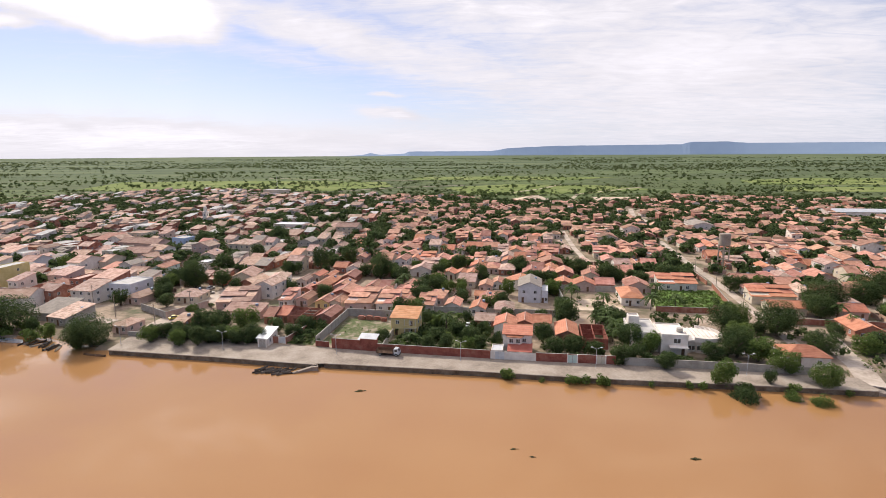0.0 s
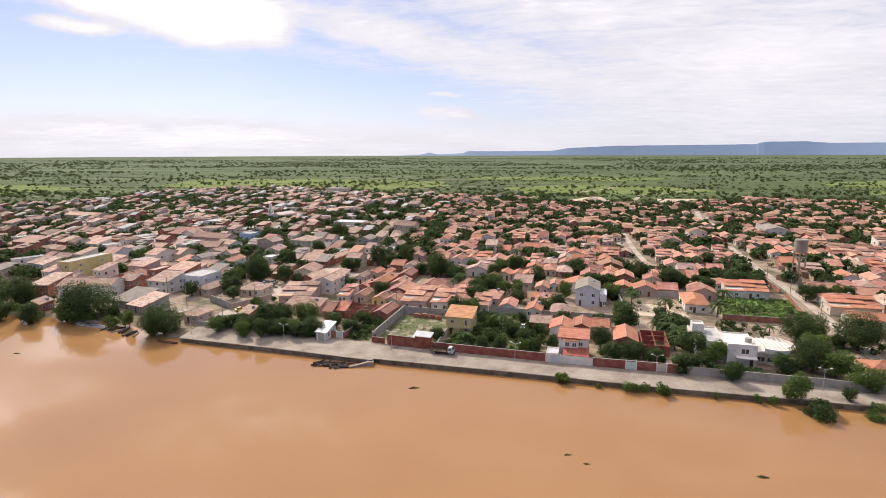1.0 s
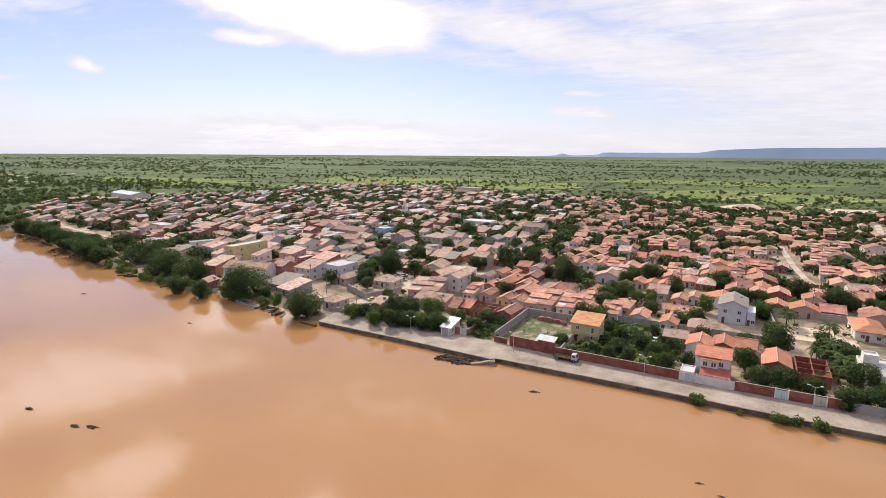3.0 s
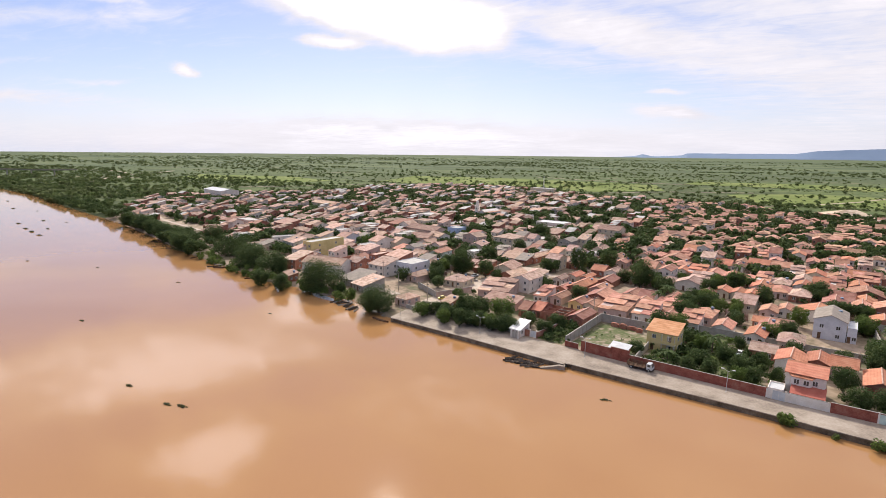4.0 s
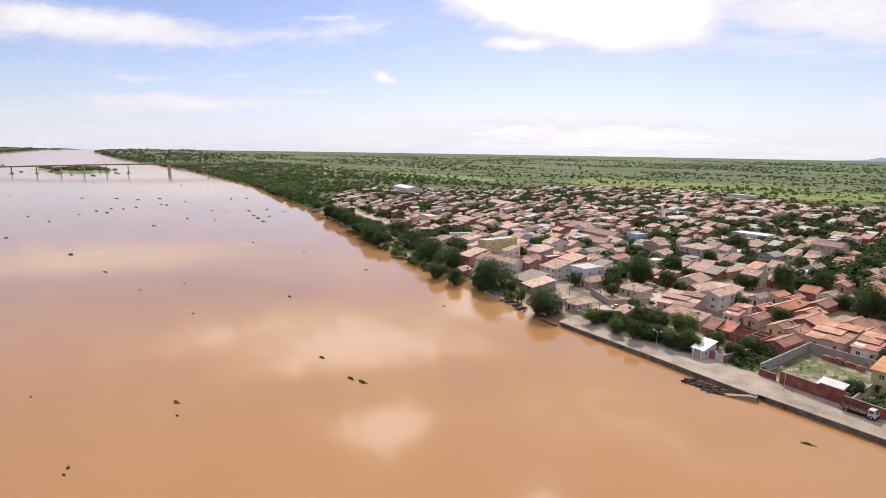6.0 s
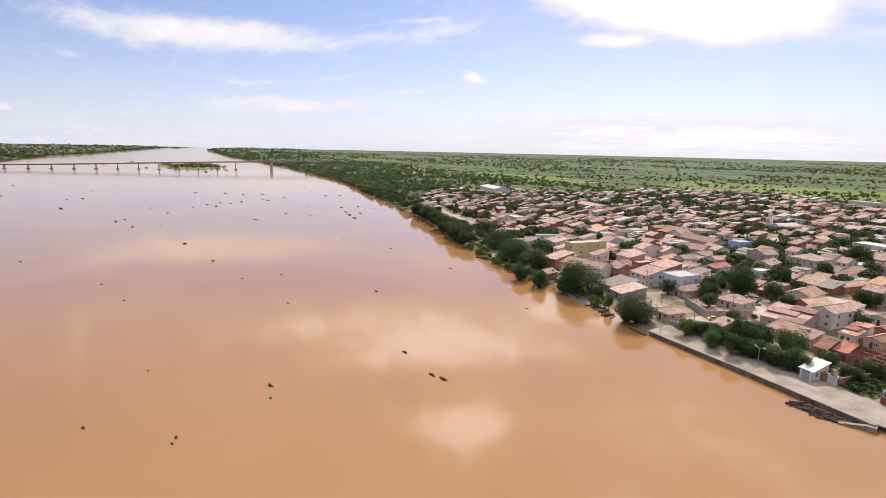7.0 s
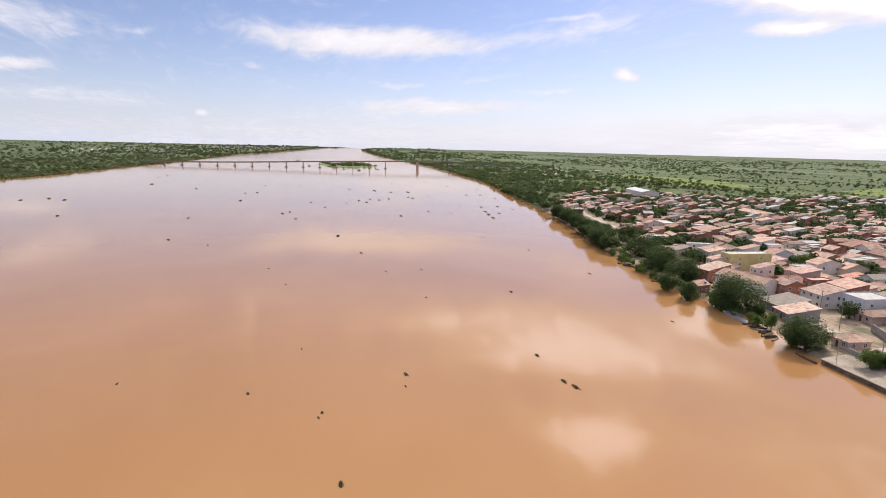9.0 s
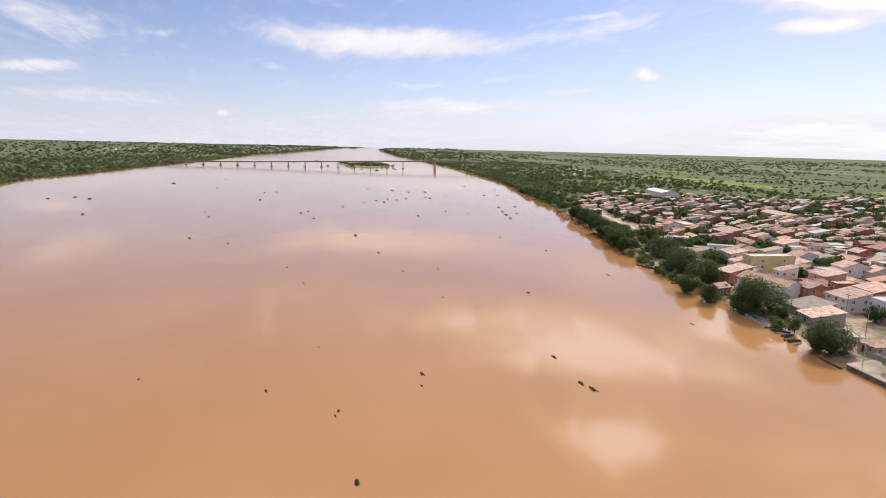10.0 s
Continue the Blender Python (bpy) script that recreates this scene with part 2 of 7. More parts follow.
BLUE = material("blue_paint", [(0.36, 0.46, 0.62), (0.44, 0.55, 0.70)], 0.5, 7, 0.8, 0.01, 0.06)
GREY = material("cement_render", [(0.33, 0.298, 0.258), (0.47, 0.43, 0.375)], 0.5, 8, 0.9, 0.02, 0.1)
BRICK = material("raw_red_brick", [(0.25, 0.095, 0.06), (0.38, 0.165, 0.11), (0.44, 0.24, 0.17)], 0.6, 10, 0.92, 0.03, 0.12)
BRICK_PAINT = material("red_brick_wall", [(0.20, 0.060, 0.042), (0.30, 0.095, 0.065), (0.34, 0.15, 0.105)], 0.5, 8, 0.92, 0.03, 0.05)
GLASS = material("dark_window_glass", [(0.05, 0.045, 0.042), (0.13, 0.115, 0.10)], 0.5, 4, 0.2, 0, 0.5, spec=0.5)
WOOD = material("brown_wood", [(0.11, 0.06, 0.035), (0.20, 0.115, 0.065)], 1.5, 8, 0.7, 0.01, 0.2)
WOOD_GREY = material("sun_bleached_grey_wood", [(0.10, 0.085, 0.07), (0.22, 0.19, 0.16)], 1.5, 8, 0.85, 0.01, 0.35)
WOOD_DARK = material("weathered_dark_wood", [(0.05, 0.04, 0.032), (0.11, 0.085, 0.065)], 1.5, 8, 0.8, 0.01, 0.2)
FRAME_WHITE = material("white_paint", [(0.62, 0.62, 0.60), (0.78, 0.78, 0.76)], 1.0, 6, 0.6)
STEEL = material("galvanised_steel", [(0.42, 0.42, 0.42), (0.58, 0.58, 0.57)], 1.0, 6, 0.5, metal=0.3)
RUBBER = material("black_rubber", [(0.015, 0.015, 0.015), (0.03, 0.03, 0.03)], 2.0, 6, 0.9)
CONCRETE = material("pale_concrete", [(0.22, 0.175, 0.135), (0.34, 0.278, 0.218), (0.43, 0.36, 0.29)], 0.16, 12, 0.92, 0.01)
STREET = material("dusty_street", [(0.32, 0.255, 0.20), (0.48, 0.395, 0.315), (0.58, 0.49, 0.40)], 0.12, 9, 0.95, 0.02)
STONE = material("rough_stone_masonry", [(0.09, 0.068, 0.045), (0.165, 0.128, 0.088), (0.24, 0.195, 0.14)], 0.5, 5, 0.95, 0.12, bump_scale=1.6)
EARTH = material("bare_earth", [(0.085, 0.10, 0.045), (0.19, 0.15, 0.095), (0.34, 0.255, 0.18), (0.44, 0.345, 0.255)], 0.07, 7, 0.97, 0.05)
SAND = material("pale_sandy_soil", [(0.42, 0.30, 0.19), (0.58, 0.45, 0.32), (0.66, 0.55, 0.42)], 0.15, 6, 0.97, 0.04)
WEEDS = material("green_weeds", [(0.24, 0.24, 0.12), (0.14, 0.20, 0.055), (0.13, 0.22, 0.04), (0.18, 0.29, 0.06)], 0.22, 6, 0.95, 0.1)
DRY_GRASS = material("patchy_dry_grass", [(0.34, 0.28, 0.21), (0.27, 0.22, 0.15), (0.13, 0.14, 0.06), (0.085, 0.11, 0.036), (0.16, 0.15, 0.075), (0.32, 0.265, 0.19)], 0.16, 5, 0.95, 0.1)
TRUNK = material("grey_brown_bark", [(0.08, 0.06, 0.045), (0.17, 0.135, 0.10)], 2.0, 6, 0.95, 0.03, 0.1)
LEAF = material("dark_green_leaves", [(0.050, 0.078, 0.028), (0.085, 0.122, 0.042), (0.135, 0.172, 0.060)], 0.35, 5, 0.85, 0, 0.42, True, spec=0.12, through=0.36)
LEAF_LIGHT = material("light_green_leaves", [(0.09, 0.14, 0.036), (0.14, 0.195, 0.052), (0.19, 0.245, 0.07)], 0.35, 5, 0.85, 0, 0.3, True, spec=0.12, through=0.4)
LEAF_FAR = material("dull_green_scrub", [(0.098, 0.125, 0.058), (0.140, 0.170, 0.076), (0.185, 0.212, 0.098)], 0.02, 20, 0.9, 0, 0.4, True, spec=0.05, through=0.75)
LEAF_PLAIN = material("dull_dark_leaves", [(0.082, 0.116, 0.046), (0.125, 0.162, 0.062), (0.17, 0.205, 0.08)], 0.02, 20, 0.9, 0, 0.4, True, spec=0.05, through=0.6)
LEAF_SCRUB = material("grey_green_scrub", [(0.135, 0.162, 0.080), (0.185, 0.212, 0.102), (0.24, 0.262, 0.13)], 0.02, 20, 0.9, 0, 0.4, True, spec=0.05, through=0.7)
FROND = material("palm_fronds", [(0.07, 0.11, 0.03), (0.13, 0.18, 0.055)], 0.5, 6, 0.7, 0, 0.2, True, spec=0.2, through=0.35)
# the blue of the hazy air is put into the tableland's base colour
HILL = material("haze_painted_escarpment", [(0.29, 0.37, 0.49), (0.34, 0.42, 0.53)], 0.002, 6, 1.0, spec=0.0)
RED_PAINT = material("red_paint", [(0.40, 0.045, 0.03), (0.5, 0.07, 0.05)], 1.0, 5, 0.4)
YELLOW_PAINT = material("yellow_paint", [(0.6, 0.48, 0.08), (0.68, 0.55, 0.12)], 1.0, 5, 0.4)


def water_material():
    m = bpy.data.materials.new("silty_river_water")
    m.use_nodes = True
    n, l = m.node_tree.nodes, m.node_tree.links
    p = n["Principled BSDF"]
    p.inputs["IOR"].default_value = 1.40
    p.inputs["Specular IOR Level"].default_value = 0.5
    geo = n.new("ShaderNodeNewGeometry")
    # smooth by the town, ruffled by the wind further upstream
    sep = n.new("ShaderNodeSeparateXYZ")
    l.new(geo.outputs["Position"], sep.inputs[0])
    ruffle = n.new("ShaderNodeMapRange")
    for key, value in (("From Min", -300), ("From Max", -1500), ("To Min", 0.045), ("To Max", 0.12)):
        ruffle.inputs[key].default_value = value
    l.new(sep.outputs[0], ruffle.inputs["Value"])
    l.new(ruffle.outputs[0], p.inputs["Roughness"])
    big = n.new("ShaderNodeTexNoise")
    big.inputs["Scale"].default_value, big.inputs["Detail"].default_value = 0.012, 6
    big.inputs["Distortion"].default_value = 0.6
    l.new(geo.outputs["Position"], big.inputs["Vector"])
    r = n.new("ShaderNodeValToRGB")
    r.color_ramp.elements[0].position, r.color_ramp.elements[0].color = 0.35, (0.365, 0.188, 0.074, 1)
    r.color_ramp.elements[1].position, r.color_ramp.elements[1].color = 0.65, (0.398, 0.211, 0.088, 1)
    l.new(big.outputs["Fac"], r.inputs[0])
    l.new(r.outputs[0], p.inputs["Base Color"])
    rip = n.new("ShaderNodeTexNoise")
    rip.inputs["Scale"].default_value, rip.inputs["Detail"].default_value = 0.35, 5
    l.new(geo.outputs["Position"], rip.inputs["Vector"])
    bp = n.new("ShaderNodeBump")
    bp.inputs["Strength"].default_value, bp.inputs["Distance"].default_value = 0.22, 0.05
    l.new(rip.outputs["Fac"], bp.inputs["Height"])
    l.new(bp.outputs[0], p.inputs["Normal"])
    return m


def land_material():
    """Pasture, scrub and bare tracks of a flat plain, mixed at three scales."""
    m = bpy.data.materials.new("green_plain")
    m.use_nodes = True
    n, l = m.node_tree.nodes, m.node_tree.links
    p = n["Principled BSDF"]
    p.inputs["Roughness"].default_value, p.inputs["Specular IOR Level"].default_value = 1.0, 0.1
    geo = n.new("ShaderNodeNewGeometry")

    def fac(scale, detail, lo, hi, stretch=(1, 1, 1), distortion=0.0):
        mp = n.new("ShaderNodeMapping")
        mp.inputs["Scale"].default_value = stretch
        mp.inputs["Rotation"].default_value = (0, 0, radians(12))
        l.new(geo.outputs["Position"], mp.inputs["Vector"])
        t = n.new("ShaderNodeTexNoise")
        t.inputs["Scale"].default_value, t.inputs["Detail"].default_value = scale, detail
        t.inputs["Distortion"].default_value = distortion
        l.new(mp.outputs[0], t.inputs["Vector"])
        r = n.new("ShaderNodeMapRange")
        r.interpolation_type = "SMOOTHSTEP"
        r.inputs["From Min"].default_value, r.inputs["From Max"].default_value = lo, hi
        l.new(t.outputs["Fac"], r.inputs["Value"])
        return r.outputs[0]

    def mix(f, a, b):
        x = n.new("ShaderNodeMix")
        x.data_type = "RGBA"
        l.new(f, x.inputs["Factor"])
        for sock, c in (("A", a), ("B", b)):
            if isinstance(c, tuple):
                x.inputs[sock].default_value = (*c, 1)
            else:
                l.new(c, x.inputs[sock])
        return x.outputs["Result"]

    pasture = mix(fac(0.05, 5, 0.35, 0.65), (0.092, 0.126, 0.046), (0.142, 0.172, 0.066))
    scrub = mix(fac(0.08, 6, 0.38, 0.6), (0.066, 0.085, 0.038), (0.11, 0.13, 0.056))
    cover = mix(fac(0.0028, 5, 0.42, 0.56, (0.6, 1.2, 1), 0.8), pasture, scrub)
    cover = mix(fac(0.045, 4, 0.60, 0.66), cover, (0.05, 0.075, 0.026))
    cover = mix(fac(0.006, 4, 0.66, 0.70, (0.35, 2.2, 1)), cover, (0.30, 0.25, 0.17))
    # far out: woodland green, with some distance haze put into the colour
    far = n.new("ShaderNodeVectorMath")
    far.operation = "LENGTH"
    l.new(geo.outputs["Position"], far.inputs[0])
    wood = n.new("ShaderNodeMapRange")
    wood.inputs["From Min"].default_value, wood.inputs["From Max"].default_value = 1000, 2300
    wood.inputs["To Max"].default_value = 0.88
    l.new(far.outputs["Value"], wood.inputs["Value"])
    hazy_forest = mix(fac(0.004, 5, 0.4, 0.62, (0.5, 2.0, 1), 0.4), (0.090, 0.117, 0.063), (0.138, 0.166, 0.082))
    cover = mix(wood.outputs[0], cover, hazy_forest)
    l.new(cover, p.inputs["Base Color"])
    return m


WATER, LAND = water_material(), land_material()


# ---------------- mesh building ----------------
class Shape:
    """Vertices and faces of one mesh, from boxes, slabs, prisms and tubes."""

    def __init__(self):
        self.v, self.f = [], []

    def add(self, verts, faces):
        k = len(self.v)
        self.v += [tuple(p) for p in verts]
        self.f += [tuple(i + k for i in q) for q in faces]
        return self

    def box(self, x0, x1, y0, y1, z0, z1):
        return self.add([(x0, y0, z0), (x1, y0, z0), (x1, y1, z0), (x0, y1, z0), (x0, y0, z1), (x1, y0, z1), (x1, y1, z1), (x0, y1, z1)],
                        [(3, 2, 1, 0), (4, 5, 6, 7), (0, 1, 5, 4), (1, 2, 6, 5), (2, 3, 7, 6), (3, 0, 4, 7)])

    def slab(self, top, t):
        """A polygon (counter-clockwise from above) with thickness t below it."""
        n = len(top)
        low = [(x, y, z - t) for x, y, z in top]
        return self.add(list(top) + low, [tuple(range(n)), tuple(range(2 * n - 1, n - 1, -1))] + [(i, i + n, (i + 1) % n + n, (i + 1) % n) for i in range(n)])

    def tube(self, pts, radii, n=8):
        k = len(self.v)
        for (x, y, z), r in zip(pts, radii):
            self.v += [(x + r * math.cos(6.2832 * i / n), y + r * math.sin(6.2832 * i / n), z) for i in range(n)]
        for j in range(len(pts) - 1):
            self.f += [(k + j * n + i, k + j * n + (i + 1) % n, k + (j + 1) * n + (i + 1) % n, k + (j + 1) * n + i) for i in range(n)]
        self.f.append(tuple(range(k + n - 1, k - 1, -1)))
        self.f.append(tuple(range(k + (len(pts) - 1) * n, k + len(pts) * n)))
        return self

    def beam(self, a, b, r, n=6):
        """A round bar from a to b."""
        a, b = Vector(a), Vector(b)
        q = (b - a).to_track_quat("Z", "Y")
        k = len(self.v)
        for p in (a, b):
            self.v += [tuple(p + q @ Vector((r * math.cos(6.2832 * i / n), r * math.sin(6.2832 * i / n), 0))) for i in range(n)]
        self.f += [(k + i, k + (i + 1) % n, k + n + (i + 1) % n, k + n + i) for i in range(n)]
        self.f += [tuple(range(k + n - 1, k - 1, -1)), tuple(range(k + n, k + 2 * n))]
        return self

    def mesh(self, name, mat):
        me = bpy.data.meshes.new(name)
        me.from_pydata(self.v, [], self.f)
        me.materials.append(mat)
        return me


def part(name, shape, mat, parent, label="", at=None):
    me = shape.mesh(name, mat) if isinstance(shape, Shape) else shape
    ob = new(name, me)
    ob.parent = parent
    if at is not None:
        ob.matrix_basis = at
    return tagged(ob, label)


def thing(name, m, label, category, group=""):
    ob = new(name)
    ob.empty_display_size = 0.5
    ob.matrix_basis = m
    return tagged(ob, label, category, group)


def setting(name, shape, mat, label, category):
    return tagged(new(name, shape.mesh(name, mat)), label, category, kind="structure")


G = 3.4  # the town's ground
WATER_Z = 2.2  # the river


def along(a, b, rot=-10.0, ox=0.0, oy=139.0):
    """From the town grid (along the river, inland) to the world."""
    c, s = math.cos(radians(rot)), math.sin(radians(rot))
    return ox + a * c - b * s, oy + a * s + b * c


# ---------------- ground, water, distance ----------------
NORTH_X = [-5000, -4600, -4200, -3971.5, -2164.1, -1474.3, -1021.9, -820.7, -610.6, -446.5, -361.5, -283.3, -243.3, -186.6, -161.2, -131.9, -119.2, -104, -35, 106, 125, 400, 5000]
NORTH_Y = [y * 0.991 for y in (1130, 1030, 860, 772, 580.3, 496.3, 418.2, 376.1, 311.7, 264.8, 235.5, 204.2, 192.5, 174.9, 172.9, 169.0, 162.2, 158.4, 146.4, 127.0, 130, 90, -600)]
SOUTH_X = [-5000, -4600, -4382.8, -2664.3, -1648.2, -1313.1, -1064.0, -938.9, -806.0, -600, 5000]
SOUTH_Y = [960, 850, 550, -70.3, -207.1, -266.7, -302.9, -333.2, -327.3, -420, -700]
TOWN = [(-480, 283), (-625, 415), (-585, 520), (-490, 565), (-510, 740), (-430, 850), (-345, 854), (-142, 735), (12, 705), (70, 640), (190, 610),
        (304, 690), (425, 650), (520, 600), (480, 480), (380, 380), (240, 240), (160, 150), (118, 126), (-35, 150), (-104, 165), (-135, 178), (-250, 205), (-370, 250)]


def inside(poly, x, y):
    hit = np.zeros(np.shape(x), bool)
    for (x0, y0), (x1, y1) in zip(poly, poly[1:] + poly[:1]):
        if y0 != y1:
            hit ^= ((y0 > y) != (y1 > y)) & (x < (x1 - x0) * (y - y0) / (y1 - y0) + x0)
    return hit


def smooth(t):
    t = np.clip(t, 0, 1)
    return t * t * (3 - 2 * t)


def spread(lo, hi, step, far):
    """Even steps from lo to hi, then ever longer ones out to far on both sides."""
    mid = list(np.arange(lo, hi, step))
    up, down, s, t = [mid[-1]], [mid[0]], step, step
    while up[-1] < far:
        s = min(s * 1.08, 160)
        up.append(up[-1] + s)
    while down[-1] > -far:
        t = min(t * 1.08, 160)
        down.append(down[-1] - t)
    return np.array(down[:0:-1] + mid + up[1:])


def far_lift(r):
    """How far the plain and the river lift towards the edge of the world."""
    return 33.0 * smooth((r - 2400) / 2700)


def land_height(x, y):
    r = np.hypot(x, y)
    d = np.maximum(y - np.interp(x, NORTH_X, NORTH_Y), np.interp(x, SOUTH_X, SOUTH_Y) - y)
    bank = -1.0 + 4.4 * smooth((d + 1.0) / np.where((x > -110) & (x < 110) & (y > 0), 1.5, 7.0))
    rise = np.where(d > 0, 37.0 * smooth((r - 1500) / 3500) * smooth(d / 130), 0)
    return bank + np.maximum(rise, far_lift(r))


def build_ground():
    xs, ys = spread(-640, 200, 3.5, 4900), spread(100, 420, 3.5, 4900)
    X, Y = np.meshgrid(xs, ys)
    Z = land_height(X, Y)
    nx = len(xs)
    verts = np.stack([X.ravel(), Y.ravel(), Z.ravel()], 1)
    i = (np.arange(len(ys) - 1)[:, None] * nx + np.arange(nx - 1)[None, :]).ravel()
    cx, cy = X[:-1, :-1].ravel() + 1.7, Y[:-1, :-1].ravel() + 1.7
    keep = np.hypot(cx, cy) < 4850
    i, cx, cy = i[keep], cx[keep], cy[keep]
    faces = np.stack([i, i + 1, i + nx + 1, i + nx], 1)
    me = bpy.data.meshes.new("ground")
    me.from_pydata(verts.tolist(), [], faces.tolist())
    for m in (LAND, EARTH):
        me.materials.append(m)
    d = cy - np.interp(cx, NORTH_X, NORTH_Y)
    town = inside(TOWN, cx, cy) | ((d < 18) & (d > -3) & (cx > -480) & (cx < 130))
    me.polygons.foreach_set("material_index", town.astype(np.int32))
    me.polygons.foreach_set("use_smooth", np.ones(len(me.polygons), bool))
    tagged(new("ground", me), "flat green plain with a dusty riverside town", "ground", kind="structure")


build_ground()


def build_water():
    """One sheet, in rings, that lifts with the plain far out."""
    n, s = 120, Shape()
    radii = [400, 1000, 2000, 2600, 2900, 3200, 3500, 3800, 4100, 4400, 4650, 4840]
    s.v = [(0, 0, WATER_Z)]
    for r in radii:
        s.v += [(r * math.cos(6.2832 * i / n), r * math.sin(6.2832 * i / n), WATER_Z + float(far_lift(r))) for i in range(n)]
    s.f = [(0, 1 + i, 1 + (i + 1) % n) for i in range(n)]
    for k in range(len(radii) - 1):
        b = 1 + k * n
        s.f += [(b + i, b + n + i, b + n + (i + 1) % n, b + (i + 1) % n) for i in range(n)]
    tagged(new("water", s.mesh("water", WATER)), "wide muddy orange-brown river, nearly calm", "river", kind="structure")


build_water()


def ridge(name, az0, az1, dist, crest, mat, label):
    """A far tableland: a long body with a flat crest, its height a function of the azimuth."""
    top, low, back = [], [], []
    for k in range(181):
        a = az0 + (az1 - az0) * k / 180
        h = crest(a)
        x, y = -math.sin(radians(a)), math.cos(radians(a))
        low.append((x * (dist - 120), y * (dist - 120), 10))
        top.append((x * dist, y * dist, h))
        back.append((x * (dist + 60), y * (dist + 60), 10))
    s = Shape()
    n = 181
    s.add(low + top + back, [(i + 1, i, i + n, i + n + 1) for i in range(n - 1)] + [(i + 1 + n, i + n, i + 2 * n, i + 2 * n + 1) for i in range(n - 1)])
    tagged(new(name, s.mesh(name, mat)), label, "hills", kind="structure")


CREST = ((-60.0, 0.6), (-39.0, 0.68), (-29.0, 0.76), (-27.6, 0.91), (-24.4, 0.91), (-23.6, 0.70), (-11.5, 0.66), (-6.9, 0.47), (-5.1, 0.19), (3.6, 0.18), (4.0, -0.02), (6.6, -0.15), (7.6, 0.06), (8.5, -0.16), (10.8, -0.26), (24.0, -0.34))


def crest_height(a):
    """The skyline's elevation by azimuth (to the left of ahead), turned into height at 4760 m."""
    e = float(np.interp(a, [p[0] for p in CREST], [p[1] for p in CREST])) + 0.025 * noise.noise((a * 1.3, 0, 0))
    return 62 + 4760 * math.tan(radians(e))


ridge("backdrop_tableland", 22, -50, 4760, crest_height, HILL, "long tableland far beyond the plain, its distance haze painted blue")


# ---------------- embankment, promenade and streets ----------------
def strip(pts, wide_l, wide_r, z0, z1):
    """A solid band along a line of points; widths to its left and right."""
    left, right = [], []
    for i, (x, y) in enumerate(pts):
        xa, ya = pts[max(0, i - 1)]
        xb, yb = pts[min(len(pts) - 1, i + 1)]
        d = math.hypot(xb - xa, yb - ya)
        nx, ny = -(yb - ya) / d, (xb - xa) / d
        left.append((x + nx * wide_l, y + ny * wide_l))
        right.append((x - nx * wide_r, y - ny * wide_r))
    s = Shape()
    n = len(pts)
    s.v = [(x, y, z0) for x, y in left] + [(x, y, z0) for x, y in right] + [(x, y, z1) for x, y in left] + [(x, y, z1) for x, y in right]
    for i in range(n - 1):
        a, b, c, d = i, i + n, i + 2 * n, i + 3 * n
        s.f += [(c, d, d + 1, c + 1), (b, a, a + 1, b + 1), (a, c, c + 1, a + 1), (d, b, b + 1, d + 1)]
    s.f += [(0, n, 3 * n, 2 * n), (n - 1, 3 * n - 1, 4 * n - 1, 2 * n - 1)]
    return s


QUAY_W = [(-102, 155.3), (-65.5, 148.9), (-36, 142.9)]
QUAY_E = [(-34, 143.9), (10, 137.5), (37.7, 132.8), (83.3, 127.1), (107, 123.9)]
BACK = [(-106, 169), (-70, 163), (-36, 156.6), (-20, 153), (26, 144.8), (48, 142), (84, 136.5), (113, 131)]
setting("embankment_wall_west", strip(QUAY_W, 1.3, 0.35, -2, 3.42), STONE, "dark rough stone embankment wall above the river", "river wall")
setting("embankment_wall_east", strip(QUAY_E, 1.3, 0.35, -2, 3.42), STONE, "dark rough stone embankment wall above the river", "river wall")
setting("kerb_west", strip(QUAY_W, 0.40, 0.30, 3.40, 3.62), CONCRETE, "low pale concrete kerb along the embankment", "kerb")
setting("kerb_east", strip(QUAY_E, 0.40, 0.30, 3.40, 3.62), CONCRETE, "low pale concrete kerb along the embankment", "kerb")


def build_promenade():
    front = QUAY_W + QUAY_E
    s = Shape()
    xs = np.linspace(-103, 108, 60)
    fy = np.interp(xs, [p[0] for p in front], [p[1] for p in front]) + 0.5
    by = np.interp(xs, [p[0] for p in BACK], [p[1] for p in BACK])
    n = len(xs)
    s.v = [(x, y, 3.46) for x, y in zip(xs, fy)] + [(x, y, 3.46) for x, y in zip(xs, by)] + [(x, y, 3.3) for x, y in zip(xs, fy)] + [(x, y, 3.3) for x, y in zip(xs, by)]
    for i in range(n - 1):
        s.f += [(i, i + 1, i + 1 + n, i + n), (i + 2 * n, i + 1 + 2 * n, i + 1, i), (i + n, i + n + 1, i + 1 + 3 * n, i + 3 * n)]
    setting("road", s, CONCRETE, "pale worn concrete riverside road", "road")


build_promenade()
# the landing: a small platform on the wall and a narrow ramp down to the boats
setting("landing", strip([(-36.9, 144.6), (-36.2, 141.6)], 0.9, 0.9, 0, 3.35), CONCRETE, "small concrete landing at the head of a ramp", "landing")
setting("ramp", Shape().slab([(-37.0, 142.9, 3.3), (-42.2, 140.4, 2.45), (-41.8, 139.5, 2.45), (-36.6, 141.9, 3.3)], 1.2), CONCRETE, "narrow concrete ramp down to the moored canoes", "ramp")
setting("slipway", Shape().slab([(107, 123.9, 3.3), (114, 122.7, 1.6), (117, 131, 1.6), (110, 133, 3.3)], 1.2), CONCRETE, "sloping concrete slipway", "slipway")

